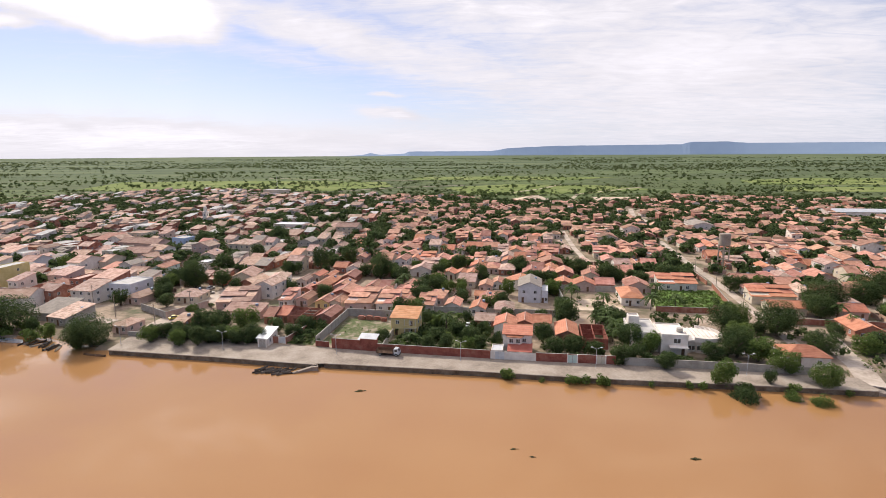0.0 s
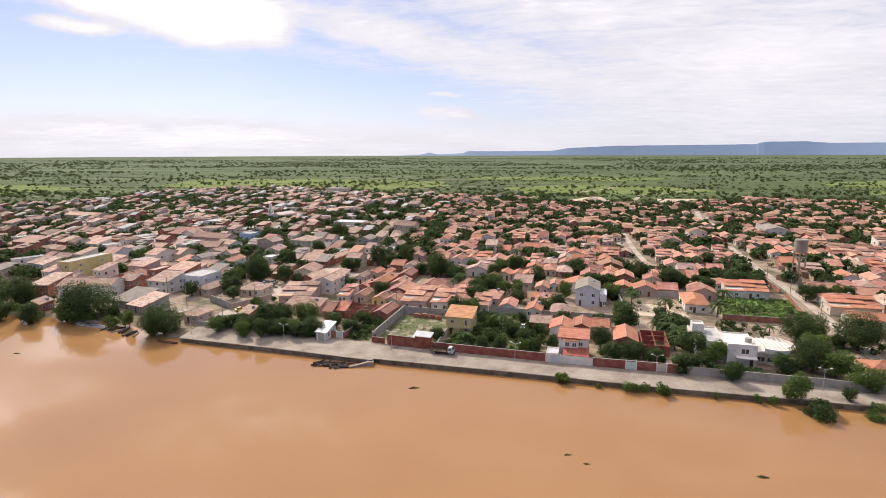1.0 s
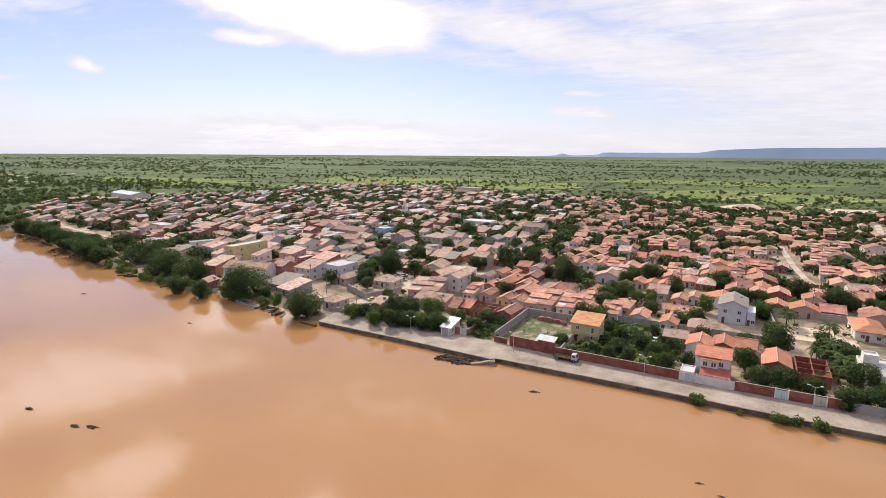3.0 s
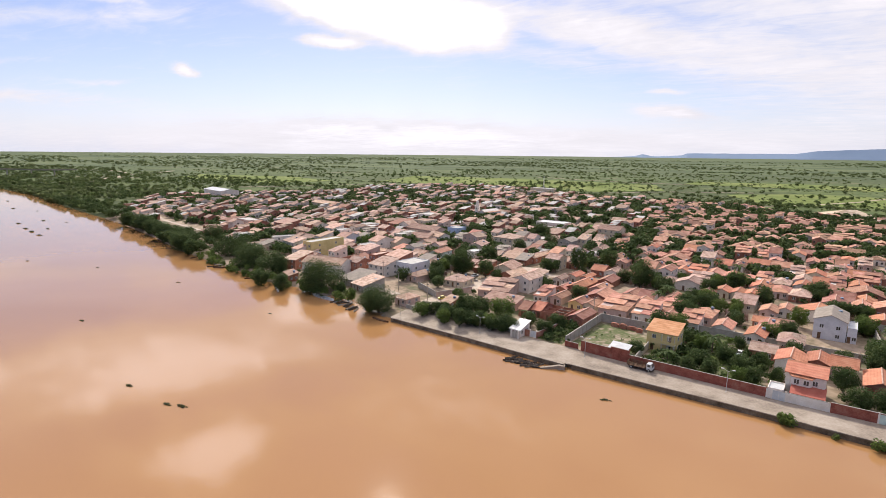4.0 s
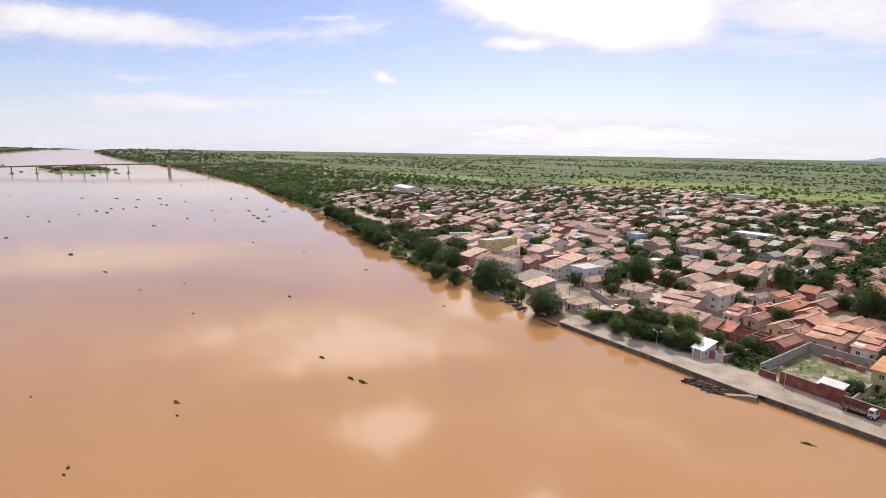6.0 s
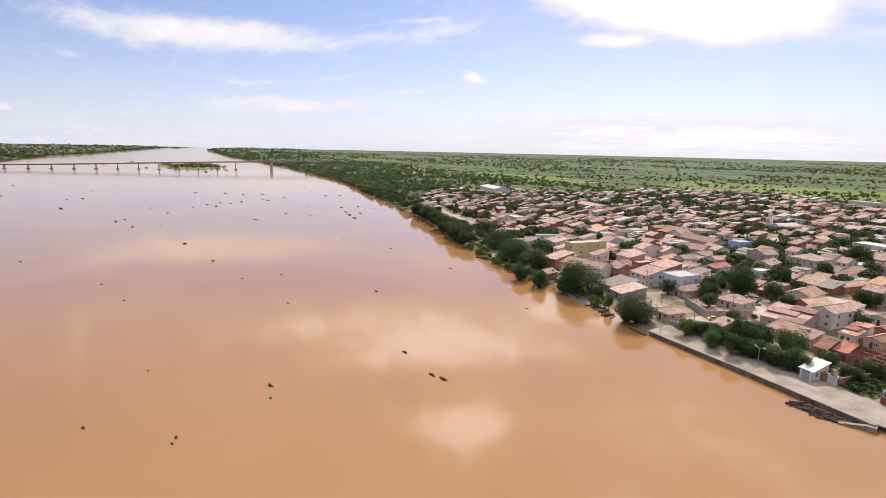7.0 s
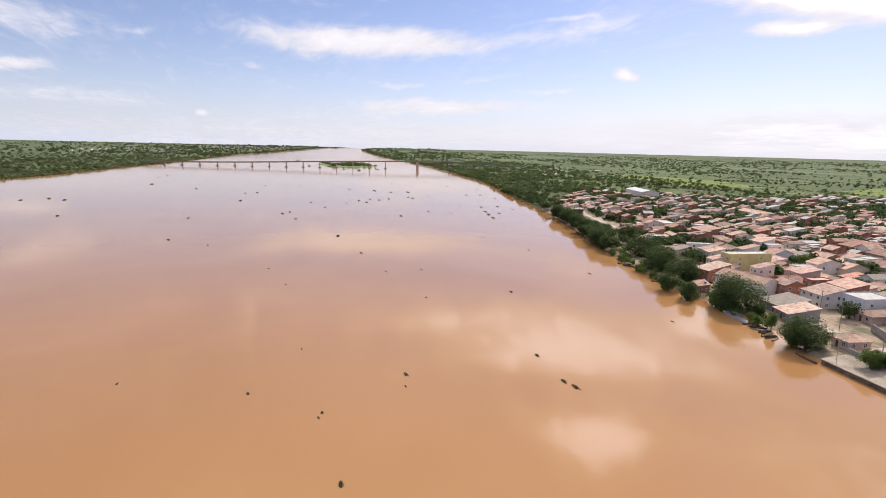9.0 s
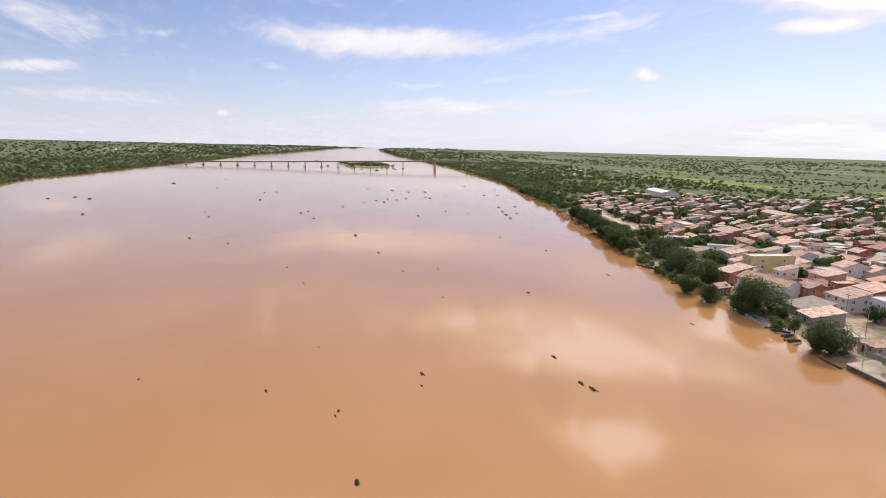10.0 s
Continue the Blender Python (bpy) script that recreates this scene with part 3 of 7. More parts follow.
STREETS = [("street_plaza", [along(-105, 16), along(-108, 60), along(-106, 108)], 6.5),
           ("street_mid", [along(52, 150), along(47, 200), along(43, 275)], 2.5),
           ("street_east", [along(103, 34), along(105, 100), along(104, 170), along(105, 235)], 2.9),
           ("street_back", [along(118, 330), along(112, 380), along(120, 450)], 3.6),
           ("street_end", [(108.5, 127), (114, 139), (118, 152), (124, 166)], 5.0),
           ("street_market", [along(-160, 92), along(-108, 96), along(-70, 100)], 4.0),
           ("street_west", [(-118, 184), (-150, 196), (-160, 200)], 3.4),
           ("street_shore", [(-330, 262), (-420, 290), (-480, 320)], 2.4)]
for nm, pts, w in STREETS:
    setting(nm, strip(pts, w * 0.62, w * 0.62, 3.2, 3.44), STREET, "dusty pale street between the houses", "street")
setting("sand_lot", Shape().slab([(45, 196, 3.43), (68, 192, 3.43), (70.5, 208, 3.43), (48, 212, 3.43)], 0.2), SAND, "vacant lot of pale sandy soil", "vacant lot")
setting("weed_lot", Shape().slab([(79.4, 192.6, 3.43), (106, 188.6, 3.43), (117, 222, 3.43), (89, 226, 3.43)], 0.2), WEEDS, "walled vacant lot full of bright green weeds", "vacant lot")
setting("grass_lot", Shape().slab([(-39, 160, 3.43), (-19, 156, 3.43), (-15, 183, 3.43), (-34, 187, 3.43)], 0.2), DRY_GRASS, "walled vacant lot with patchy grass", "vacant lot")
setting("verge", Shape().slab([(-50, 160.5, 3.43), (-41, 158.6, 3.43), (-37, 186, 3.43), (-45, 187, 3.43)], 0.2), DRY_GRASS, "overgrown grass verge beside the wall", "verge")
setting("garden", Shape().slab([(-18, 154, 3.43), (13, 148.6, 3.43), (18, 190, 3.43), (-12, 194, 3.43)], 0.2), DRY_GRASS, "overgrown garden behind the brick wall", "garden")
setting("clearing", Shape().slab([(-108, 425, 3.45), (-75, 420, 3.45), (-72, 450, 3.45), (-104, 455, 3.45)], 0.2), WEEDS, "grassy clearing between the houses", "clearing")
setting("dirt_mound", Shape().add([(88, 650, 3.3), (132, 645, 3.3), (135, 690, 3.3), (90, 694, 3.3), (108, 660, 10), (120, 672, 9)], [(0, 1, 4), (1, 5, 4), (1, 2, 5), (2, 3, 5), (3, 4, 5), (3, 0, 4)]), SAND, "low mound of pale bare earth", "mound")
setting("dirt_field", Shape().slab([(190, 660, 3.5), (262, 655, 3.5), (268, 705, 3.5), (195, 712, 3.5)], 0.2), SAND, "bare earth playing field", "field")

PASTURE = material("short_pasture", [(0.125, 0.165, 0.05), (0.18, 0.22, 0.07), (0.245, 0.26, 0.10)], 0.012, 9, 1.0, spec=0.05)


def field(k, pts):
    setting("field_%d" % k, Shape().slab([(x, y, ground_at(x, y) + 0.35) for x, y in pts], 0.6), PASTURE, "open light green pasture beyond the town", "field")


def ground_at(x, y):
    return float(land_height(np.array([x]), np.array([y]))[0])


field(1, [(-620, 900), (-180, 860), (-90, 960), (-120, 1120), (-420, 1200), (-700, 1180)])
field(2, [(40, 780), (210, 770), (330, 850), (280, 960), (120, 1010), (0, 920)])
field(3, [(560, 960), (980, 900), (1200, 1010), (1150, 1130), (760, 1170), (600, 1090)])
field(4, [(500, 790), (800, 730), (980, 770), (900, 860), (560, 880)])
field(5, [(-1050, 760), (-760, 720), (-700, 860), (-900, 950), (-1150, 900)])
field(6, [(-80, 1200), (260, 1150), (400, 1260), (150, 1360), (-60, 1330)])

TRACK = material("pale_dirt_track", [(0.36, 0.30, 0.21), (0.50, 0.43, 0.32)], 0.05, 6, 1.0, spec=0.05)


def track(k, pts, half):
    """A dirt road that follows the lie of the land."""
    fine = []
    for (xa, ya), (xb, yb) in zip(pts, pts[1:]):
        n = max(2, int(math.hypot(xb - xa, yb - ya) / 25))
        fine += [(xa + (xb - xa) * i / n, ya + (yb - ya) * i / n) for i in range(n)]
    fine.append(pts[-1])
    s = strip(fine, half, half, 0.1, 0.55)
    s.v = [(x, y, z + ground_at(x, y)) for x, y, z in s.v]
    setting("dirt_road_%d" % k, s, TRACK, "pale dirt road across the plain", "road")


track(1, [(-1010, 560), (-1069, 611), (-1190, 728), (-1255, 790), (-1340, 835), (-1480, 890), (-1582, 906), (-1705, 852)], 5)
track(2, [(-1255, 790), (-1300, 890), (-1382, 996)], 4)
track(3, [(-60, 660), (-11, 677), (33, 725), (82, 767), (157, 873), (217, 992)], 2.6)
track(4, [(-420, 1310), (-386, 1297), (-290, 1240), (-194, 1208), (-60, 1180)], 3.5)
track(5, [(-166, 838), (-120, 890), (-76, 935), (40, 985)], 2.2)
track(6, [(116, 560), (150, 640), (190, 760), (330, 900)], 2.6)
track(7, [(-700, 620), (-640, 700), (-560, 860)], 2.4)

# ---------------- houses ----------------
TAKEN = []  # centre x, y and radius of what stands already
WALL_WORD = {}
for m_, w_ in ((WHITE, "white"), (WHITE_BLUE, "bluish-white"), (CREAM, "cream"), (CREAM_YELLOW, "yellow"), (PINK, "faded pink"), (MINT, "mint-green"), (BLUE, "blue"), (GREY, "grey cement"), (BRICK, "raw red brick")):
    WALL_WORD[m_.name] = w_
for m_, w_ in ((TILE, "old clay tile"), (TILE_NEW, "orange clay tile"), (TILE_AMBER, "amber clay tile"), (TILE_OLD, "weathered clay tile"), (TILE_DUSTY, "dusty faded clay tile"), (FIBRE, "grey fibre-cement"), (METAL, "pale metal sheet"), (SLAB, "flat concrete")):
    WALL_WORD[m_.name] = w_


RIDGE = material("mortared_ridge_tile", [(0.50, 0.30, 0.22), (0.64, 0.45, 0.36)], 0.8, 6, 0.92, 0.02, 0.15)
TANK = material("grey_blue_plastic", [(0.22, 0.30, 0.40), (0.36, 0.42, 0.50)], 0.8, 5, 0.6, 0, 0.3)


def quad_roof(w, d, h, style, over=0.4):
    """Roof slabs of a house w wide, d deep, with eaves at h: a list of shapes, and the gable points for its walls."""
    x, y = w / 2, d / 2
    ox, oy = x + over, y + over
    t = 0.16
    if style == "gable":
        k = min(0.42, 2.1 / x)
        r = h + x * k
        e = h - over * k
        return [Shape().slab([(-ox, -oy, e), (0, -oy, r), (0, oy, r), (-ox, oy, e)], t), Shape().slab([(0, -oy, r), (ox, -oy, e), (ox, oy, e), (0, oy, r)], t)], ("y", r)
    if style == "eave":
        k = min(0.40, 2.3 / y)
        r = h + y * k
        e = h - over * k
        return [Shape().slab([(-ox, -oy, e), (ox, -oy, e), (ox, 0, r), (-ox, 0, r)], t), Shape().slab([(-ox, 0, r), (ox, 0, r), (ox, oy, e), (-ox, oy, e)], t)], ("x", r)
    if style == "hip":
        m = min(x, y)
        k = min(0.40, 2.3 / m)
        r = h + m * k
        e = h - over * k
        if x >= y:
            a, b = (-(x - y), 0, r), ((x - y), 0, r)
            quads = [[(-ox, -oy, e), (ox, -oy, e), b, a], [(ox, -oy, e), (ox, oy, e), b], [(ox, oy, e), (-ox, oy, e), a, b], [(-ox, oy, e), (-ox, -oy, e), a]]
        else:
            a, b = (0, -(y - x), r), (0, (y - x), r)
            quads = [[(-ox, -oy, e), (ox, -oy, e), a], [(ox, -oy, e), (ox, oy, e), b, a], [(ox, oy, e), (-ox, oy, e), b], [(-ox, oy, e), (-ox, -oy, e), a, b]]
        return [Shape().slab(q, t) for q in quads], None
    if style == "back":
        k = min(0.22, 2.2 / d)
        return [Shape().slab([(-ox, -oy, h - over * k), (ox, -oy, h - over * k), (ox, oy, h + (d + over) * k), (-ox, oy, h + (d + over) * k)], t)], ("b", h + d * k)
    if style == "stepped":
        k = min(0.30, 2.4 / d)
        out = []
        n = 3
        cut = (-ox, -ox * 0.15, ox * 0.45, ox)
        for j in range(n):
            y0, y1 = -oy + j * d / n, -oy + (j + 1) * d / n + 0.3
            lift = 0.35 * j
            z0, z1 = h - over * k + j * d / n * k * 0.75 + lift, h - over * k + (j + 1) * d / n * k * 0.75 + lift
            for c in range(2):
                dz = 0.3 if (c + j) % 2 else 0.0
                xa, xb = (cut[0], cut[1 + j % 2]) if c == 0 else (cut[1 + j % 2], cut[3])
                out.append(Shape().slab([(xa, y0, z0 + dz), (xb, y0, z0 + dz), (xb, y1, z1 + dz), (xa, y1, z1 + dz)], t))
        return out, ("b", h + d * k * 0.72 + 0.5)
    # flat, behind a low parapet
    return [Shape().box(-x + 0.18, x - 0.18, -y + 0.18, y - 0.18, h - 0.45, h - 0.3)], None


def wall_shape(w, d, h, gable):
    x, y = w / 2, d / 2
    s = Shape()
    if gable is None:
        s.box(-x, x, -y, y, 0, h)
        return s
    axis, r = gable
    r -= 0.12
    h -= 0.1
    if axis == "y":
        s.add([(-x, -y, 0), (x, -y, 0), (x, -y, h), (0, -y, r), (-x, -y, h), (-x, y, 0), (x, y, 0), (x, y, h), (0, y, r), (-x, y, h)],
              [(0, 1, 2, 3, 4), (9, 8, 7, 6, 5), (1, 6, 7, 2), (5, 0, 4, 9), (4, 3, 8, 9), (3, 2, 7, 8)])
    elif axis == "x":
        s.add([(-x, -y, 0), (-x, -y, h), (-x, 0, r), (-x, y, h), (-x, y, 0), (x, -y, 0), (x, -y, h), (x, 0, r), (x, y, h), (x, y, 0)],
              [(0, 1, 2, 3, 4), (9, 8, 7, 6, 5), (0, 5, 6, 1), (4, 3, 8, 9), (1, 6, 7, 2), (2, 7, 8, 3)])
    else:
        s.add([(-x, -y, 0), (x, -y, 0), (x, y, 0), (-x, y, 0), (-x, -y, h), (x, -y, h), (x, y, r), (-x, y, r)],
              [(0, 1, 5, 4), (1, 2, 6, 5), (2, 3, 7, 6), (3, 0, 4, 7), (4, 5, 6, 7)])
    return s


def parapet_shape(w, d, h):
    """Walls that stand up round a flat roof."""
    x, y, t = w / 2, d / 2, 0.18
    s = Shape().box(-x, x, -y, y, 0, h - 0.45)
    s.box(-x, x, -y, -y + t, h - 0.45, h).box(-x, x, y - t, y, h - 0.45, h)
    return s.box(-x, -x + t, -y + t, y - t, h - 0.45, h).box(x - t, x, -y + t, y - t, h - 0.45, h)


PANE = {}


def opening(house_ob, kind, x, y, z, face, wide=1.0, high=1.0, detailed=True):
    """A window (frame and pane) or a door on the face f(ront), l(eft), r(ight) or b(ack), a hand deep."""
    key = (kind, round(wide, 1), round(high, 1))
    if key not in PANE:
        w, h = wide / 2, high
        if kind == "door":
            PANE[key] = (Shape().box(-w, w, -0.05, 0.05, 0, h).mesh("door", WOOD), None)
        else:
            fr = Shape().box(-w - 0.07, w + 0.07, -0.09, 0.03, -0.07, 0).box(-w - 0.07, w + 0.07, -0.07, 0.03, h, h + 0.07)
            fr.box(-w - 0.07, -w, -0.07, 0.03, 0, h).box(w, w + 0.07, -0.07, 0.03, 0, h).box(-0.05, 0.05, -0.06, 0.02, 0, h)
            PANE[key] = (fr.mesh("window", FRAME_WHITE), Shape().box(-w, w, -0.03, 0.02, 0, h).mesh("pane", GLASS))
    turn = {"f": 0, "r": 90, "b": 180, "l": -90}[face]
    a, b = PANE[key]
    ob = part(kind, a, None, house_ob, at=pose(x, y, z, 0, 0, turn))
    if b is not None:
        part("pane", b, None, ob, "dark glass pane")
    return ob


def house(x, y, w, d, h, rot, style, wall, tile, storeys=1, base=G):
    """A plastered or brick house with its front towards the river."""
    rng = random.Random(int(x * 7 + y * 13))
    if x < -62 and tile in (TILE, TILE_NEW):  # the older quarter's roofs are dustier
        tile = TILE_DUSTY if rng.random() < 0.8 else TILE
    words = ("single-storey", "two-storey", "three-storey")[storeys - 1]
    ob = thing("house", pose(x, y, base, 0, 0, rot), "%s %s house with %s roof" % (words, WALL_WORD[wall.name], WALL_WORD[tile.name]), "house", "houses of the town")
    roofs, gable = quad_roof(w, d, h, style)
    part("wall", parapet_shape(w, d, h) if style == "flat" else wall_shape(w, d, h, gable), wall, ob)
    for s in roofs:
        part("roof", s, tile, ob)
    if style in ("gable", "eave") and tile in (TILE, TILE_NEW, TILE_OLD, TILE_DUSTY):
        z = gable[1] + 0.02
        cap = Shape().box(-0.14, 0.14, -d / 2 - 0.4, d / 2 + 0.4, z, z + 0.1) if style == "gable" else Shape().box(-w / 2 - 0.4, w / 2 + 0.4, -0.14, 0.14, z, z + 0.1)
        part("ridge_cap", cap, RIDGE, ob)
    if rng.random() < 0.22 and w > 4 and style != "flat":
        part("water_tank", Shape().tube([(0, 0, 0), (0, 0, 0.75), (0, 0, 0.95)], [0.5, 0.62, 0.4], 12), TANK, ob, "blue water tank on the roof", at=pose(w * 0.25, d * 0.22, h + (0.75 if style != "gable" else 0.4)))
    door_x = rng.uniform(-w * 0.3, w * 0.3) if storeys == 1 else -w * 0.3
    opening(ob, "door", door_x, -d / 2, 0, "f", 0.9, 2.1)
    for s in range(storeys):
        z = 1.0 + s * 2.8
        n = max(2, int(w / 3.4)) if storeys > 1 else 2
        for k in range(n):
            px = (k + 0.5) / n * w - w / 2
            if s == 0 and abs(px - door_x) < 1.2:
                continue
            opening(ob, "window", px, -d / 2, z, "f", 1.0, 1.1)
        if storeys > 1 or rng.random() < 0.5:
            for sx, face in ((-1, "l"), (1, "r")):
                for k in range(2):
                    opening(ob, "window", sx * w / 2, (k + 0.5) / 2 * d - d / 2, z, face, 1.0, 1.1)
    TAKEN.append((x, y, 0.5 * math.hypot(w, d) * 0.82))
    return ob


YELLOW_HOUSE = house(-12.4, 171.4, 8.7, 7.5, 6, -10, "back", CREAM_YELLOW, TILE_AMBER, 2)
house(-13.8, 197.8, 5.7, 9, 3, -10, "gable", PINK, TILE, 1)
house(3.8, 196.9, 5.5, 9, 3, -10, "gable", WHITE, TILE, 1)
house(-31.1, 201.8, 10.2, 15, 3.4, -10, "stepped", PINK, TILE, 1)
house(-21.0, 199.6, 7.2, 12, 3.4, -10, "stepped", WHITE, TILE, 1)
house(-40.8, 202.2, 4.9, 10, 3, -10, "gable", CREAM, TILE, 1)
house(-45.7, 203.7, 5.0, 9, 3, -10, "gable", CREAM_YELLOW, TILE, 1)
house(-3.2, 240.9, 5.6, 10, 3, -10, "gable", WHITE, TILE, 1)
house(3.1, 250.2, 5.6, 9, 3, -10, "gable", CREAM, TILE_NEW, 1)
house(8.7, 250.1, 4.4, 9, 3, -10, "gable", CREAM, TILE_NEW, 1)
house(13.9, 249.9, 5.3, 9, 3, -10, "gable", CREAM, TILE_NEW, 1)
house(-14.3, 227.7, 4.9, 9, 3, -10, "gable", PINK, TILE, 1)
house(-29.7, 225.2, 5.9, 10, 3, -10, "gable", WHITE, TILE, 1)
house(-23.4, 224.0, 5.9, 11, 3, -10, "eave", WHITE, TILE, 1)
house(-43.2, 227.9, 6.5, 10, 3, -10, "gable", PINK, TILE, 1)
house(21.9, 152.7, 8.1, 4.5, 6.2, -10, "back", WHITE, TILE_NEW, 2)
house(19.8, 164.8, 6.6, 9, 5.6, -10, "gable", WHITE, TILE_NEW, 1)
house(27.0, 172.1, 5.1, 9, 4, -10, "gable", BRICK, TILE_NEW, 1)
house(32.7, 172.0, 5.6, 8, 4, -10, "eave", PINK, TILE_NEW, 1)
house(15.6, 149.0, 3.3, 5, 2.8, -10, "flat", WHITE, METAL, 1)
house(39.1, 164.1, 6.6, 12, 3.2, -10, "gable", BRICK, TILE_NEW, 1)
house(35.2, 212.9, 8.8, 15, 6.6, -10, "gable", WHITE_BLUE, FIBRE, 2)
house(40.6, 209.6, 2.5, 10, 5, -10, "flat", WHITE_BLUE, METAL, 1)
house(52.5, 228.7, 7.2, 9, 3, -10, "gable", BRICK, TILE_NEW, 1)
house(60.8, 226.8, 9.1, 9, 3, -10, "gable", PINK, TILE_NEW, 1)
house(70.0, 227.9, 7.5, 9, 3, -10, "eave", BRICK, TILE, 1)
house(82.5, 227.6, 6.9, 9, 3, -10, "gable", WHITE, TILE, 1)
house(18.5, 225.9, 5.5, 9, 3, -10, "gable", PINK, TILE, 1)
house(24.1, 231.1, 4.6, 9, 3, -10, "gable", WHITE, TILE, 1)
house(49.9, 248.8, 5.9, 9, 3.4, -10, "gable", PINK, TILE, 1)
house(57.1, 248.3, 7.7, 10, 3.4, -10, "gable", BRICK, TILE, 1)
house(41.7, 249.5, 7.8, 10, 3.4, -10, "gable", CREAM, TILE, 1)
house(15.4, 209.9, 5.1, 6, 2.8, -10, "eave", BRICK, TILE_NEW, 1)
house(21.3, 209.2, 5.9, 6, 2.8, -10, "eave", BRICK, TILE, 1)
house(14.4, 178.1, 6.6, 7, 2.8, -10, "eave", BRICK, TILE_OLD, 1)
house(74.2, 207.9, 8.2, 16, 3.4, -10, "hip", WHITE, TILE_NEW, 1)
house(100.9, 227.5, 15.4, 10, 3.2, -10, "stepped", WHITE, TILE_NEW, 1)
house(82.3, 222.7, 10.0, 10, 3.2, -10, "gable", PINK, TILE, 1)
house(125.4, 190.9, 12.2, 8, 3, -10, "eave", CREAM, TILE_NEW, 1)
house(128.2, 204.6, 15.7, 9, 3.4, -10, "stepped", CREAM, TILE_NEW, 1)
house(131.1, 215.5, 13.7, 9, 3.2, -10, "hip", WHITE, TILE, 1)
house(100.8, 143.8, 11.1, 9, 3.2, -10, "hip", WHITE, TILE_NEW, 1)
house(145.7, 185.8, 7.9, 9, 3, -10, "eave", PINK, TILE_NEW, 1)
house(134.7, 166.5, 8.6, 12, 3, -10, "gable", BRICK, TILE_NEW, 1)
house(134.0, 234.0, 10.6, 9, 3, -10, "eave", PINK, TILE, 1)
house(145.4, 226.6, 14.8, 10, 3, -10, "eave", BRICK, TILE, 1)
house(-170.0, 202.7, 22.5, 11.9, 5.5, 4, "eave", WHITE, TILE, 1)
house(-142.8, 191.0, 11.1, 12.4, 3.2, -9, "back", GREY, FIBRE, 1)
house(-133.7, 185.5, 8.7, 11.3, 3, -20, "back", GREY, TILE_OLD, 1)
house(-199.9, 235.3, 6.8, 24.0, 9.6, -9, "flat", CREAM_YELLOW, SLAB, 3)
house(-245.0, 250.2, 4.4, 14.0, 6, -31, "flat", WHITE, SLAB, 2)
house(-182.2, 267.6, 7.8, 14.0, 6.4, -15, "eave", WHITE, TILE, 2)
house(-175.2, 276.9, 6.0, 14.0, 5, -10, "eave", CREAM, TILE, 1)
house(-131.6, 219.6, 10.5, 13.0, 6.8, -12, "flat", WHITE_BLUE, SLAB, 2)
house(-143.6, 212.2, 10.5, 10.0, 5.6, -12, "back", WHITE, TILE_OLD, 2)
house(-191.1, 204.8, 8.1, 14.0, 5.2, 1, "back", BRICK, TILE_OLD, 2)
house(-159.2, 231.3, 5.0, 10.3, 6, -11, "flat", BRICK, TILE_OLD, 2)
house(-107.1, 174.7, 6.0, 8.0, 3, -13, "hip", PINK, TILE, 1)
house(-122.9, 212.6, 7.0, 12.9, 3, -11, "hip", PINK, TILE, 1)
house(-174.8, 181.9, 9.0, 4.4, 3, -30, "back", BRICK, TILE, 1)
house(-168.8, 225.2, 14.0, 10.9, 3.4, -7, "gable", BRICK, TILE, 1)
house(-177.9, 244.7, 8.6, 8.8, 4.5, -10, "eave", PINK, TILE, 1)
house(-146.1, 253.5, 8.2, 11.3, 3.4, -10, "eave", PINK, TILE, 1)
house(-135.7, 256.0, 6.2, 14.0, 5.6, -5, "gable", MINT, TILE, 2)
house(-175.1, 306.1, 14.0, 14.0, 4, -0, "eave", PINK, TILE, 1)
house(-236.5, 330.1, 10.1, 11.7, 5.5, -14, "flat", WHITE, SLAB, 2)
house(-210.6, 370.3, 14.0, 14.0, 6, -7, "flat", CREAM, TILE, 2)
house(-223.9, 402.5, 14.0, 14.0, 7, -14, "flat", WHITE, SLAB, 2)
house(-214.4, 276.0, 7.7, 14.0, 5, -3, "eave", WHITE_BLUE, TILE, 1)
house(-219.7, 348.6, 14.0, 14.0, 5, -11, "back", BRICK, TILE, 2)
house(-129.5, 294.3, 8.0, 14.0, 4.5, 4, "gable", CREAM, TILE_OLD, 1)
house(-120.3, 320.8, 14.0, 14.0, 6.2, -11, "hip", CREAM, TILE_OLD, 2)
house(-106.4, 329.8, 4.9, 10.9, 5.6, -7, "eave", WHITE, TILE_OLD, 2)
house(-92.0, 245.5, 9.6, 14.0, 3.8, 0, "gable", CREAM, TILE_NEW, 1)
house(-73.6, 234.1, 7.4, 14.0, 4.8, 2, "hip", WHITE, TILE_OLD, 1)
house(-80.9, 205.3, 13.0, 14.0, 3.2, 2, "stepped", PINK, TILE, 1)
house(-72.4, 189.4, 14.0, 6.4, 3, -9, "back", PINK, TILE, 1)
house(-103.2, 212.4, 10.3, 10.3, 3, -2, "hip", CREAM, TILE_OLD, 1)
house(-85.0, 234.4, 7.8, 12.5, 3.2, -15, "gable", BRICK, TILE, 1)
house(-122.7, 272.4, 5.4, 7.9, 4.6, -8, "flat", WHITE, METAL, 1)
house(-100.7, 287.3, 5.7, 14.0, 3.2, -3, "eave", BRICK, TILE, 1)
house(-89.6, 280.2, 6.2, 12.6, 3.4, -12, "gable", BRICK, TILE, 1)
house(-86.5, 292.4, 5.5, 10.4, 3.4, -18, "gable", WHITE, TILE, 1)
house(-110.2, 246.8, 5.1, 8.4, 3.4, -15, "eave", BRICK, TILE_OLD, 1)
house(-84.3, 330.5, 8.5, 12, 5.6, -10, "gable", GREY, FIBRE, 2)
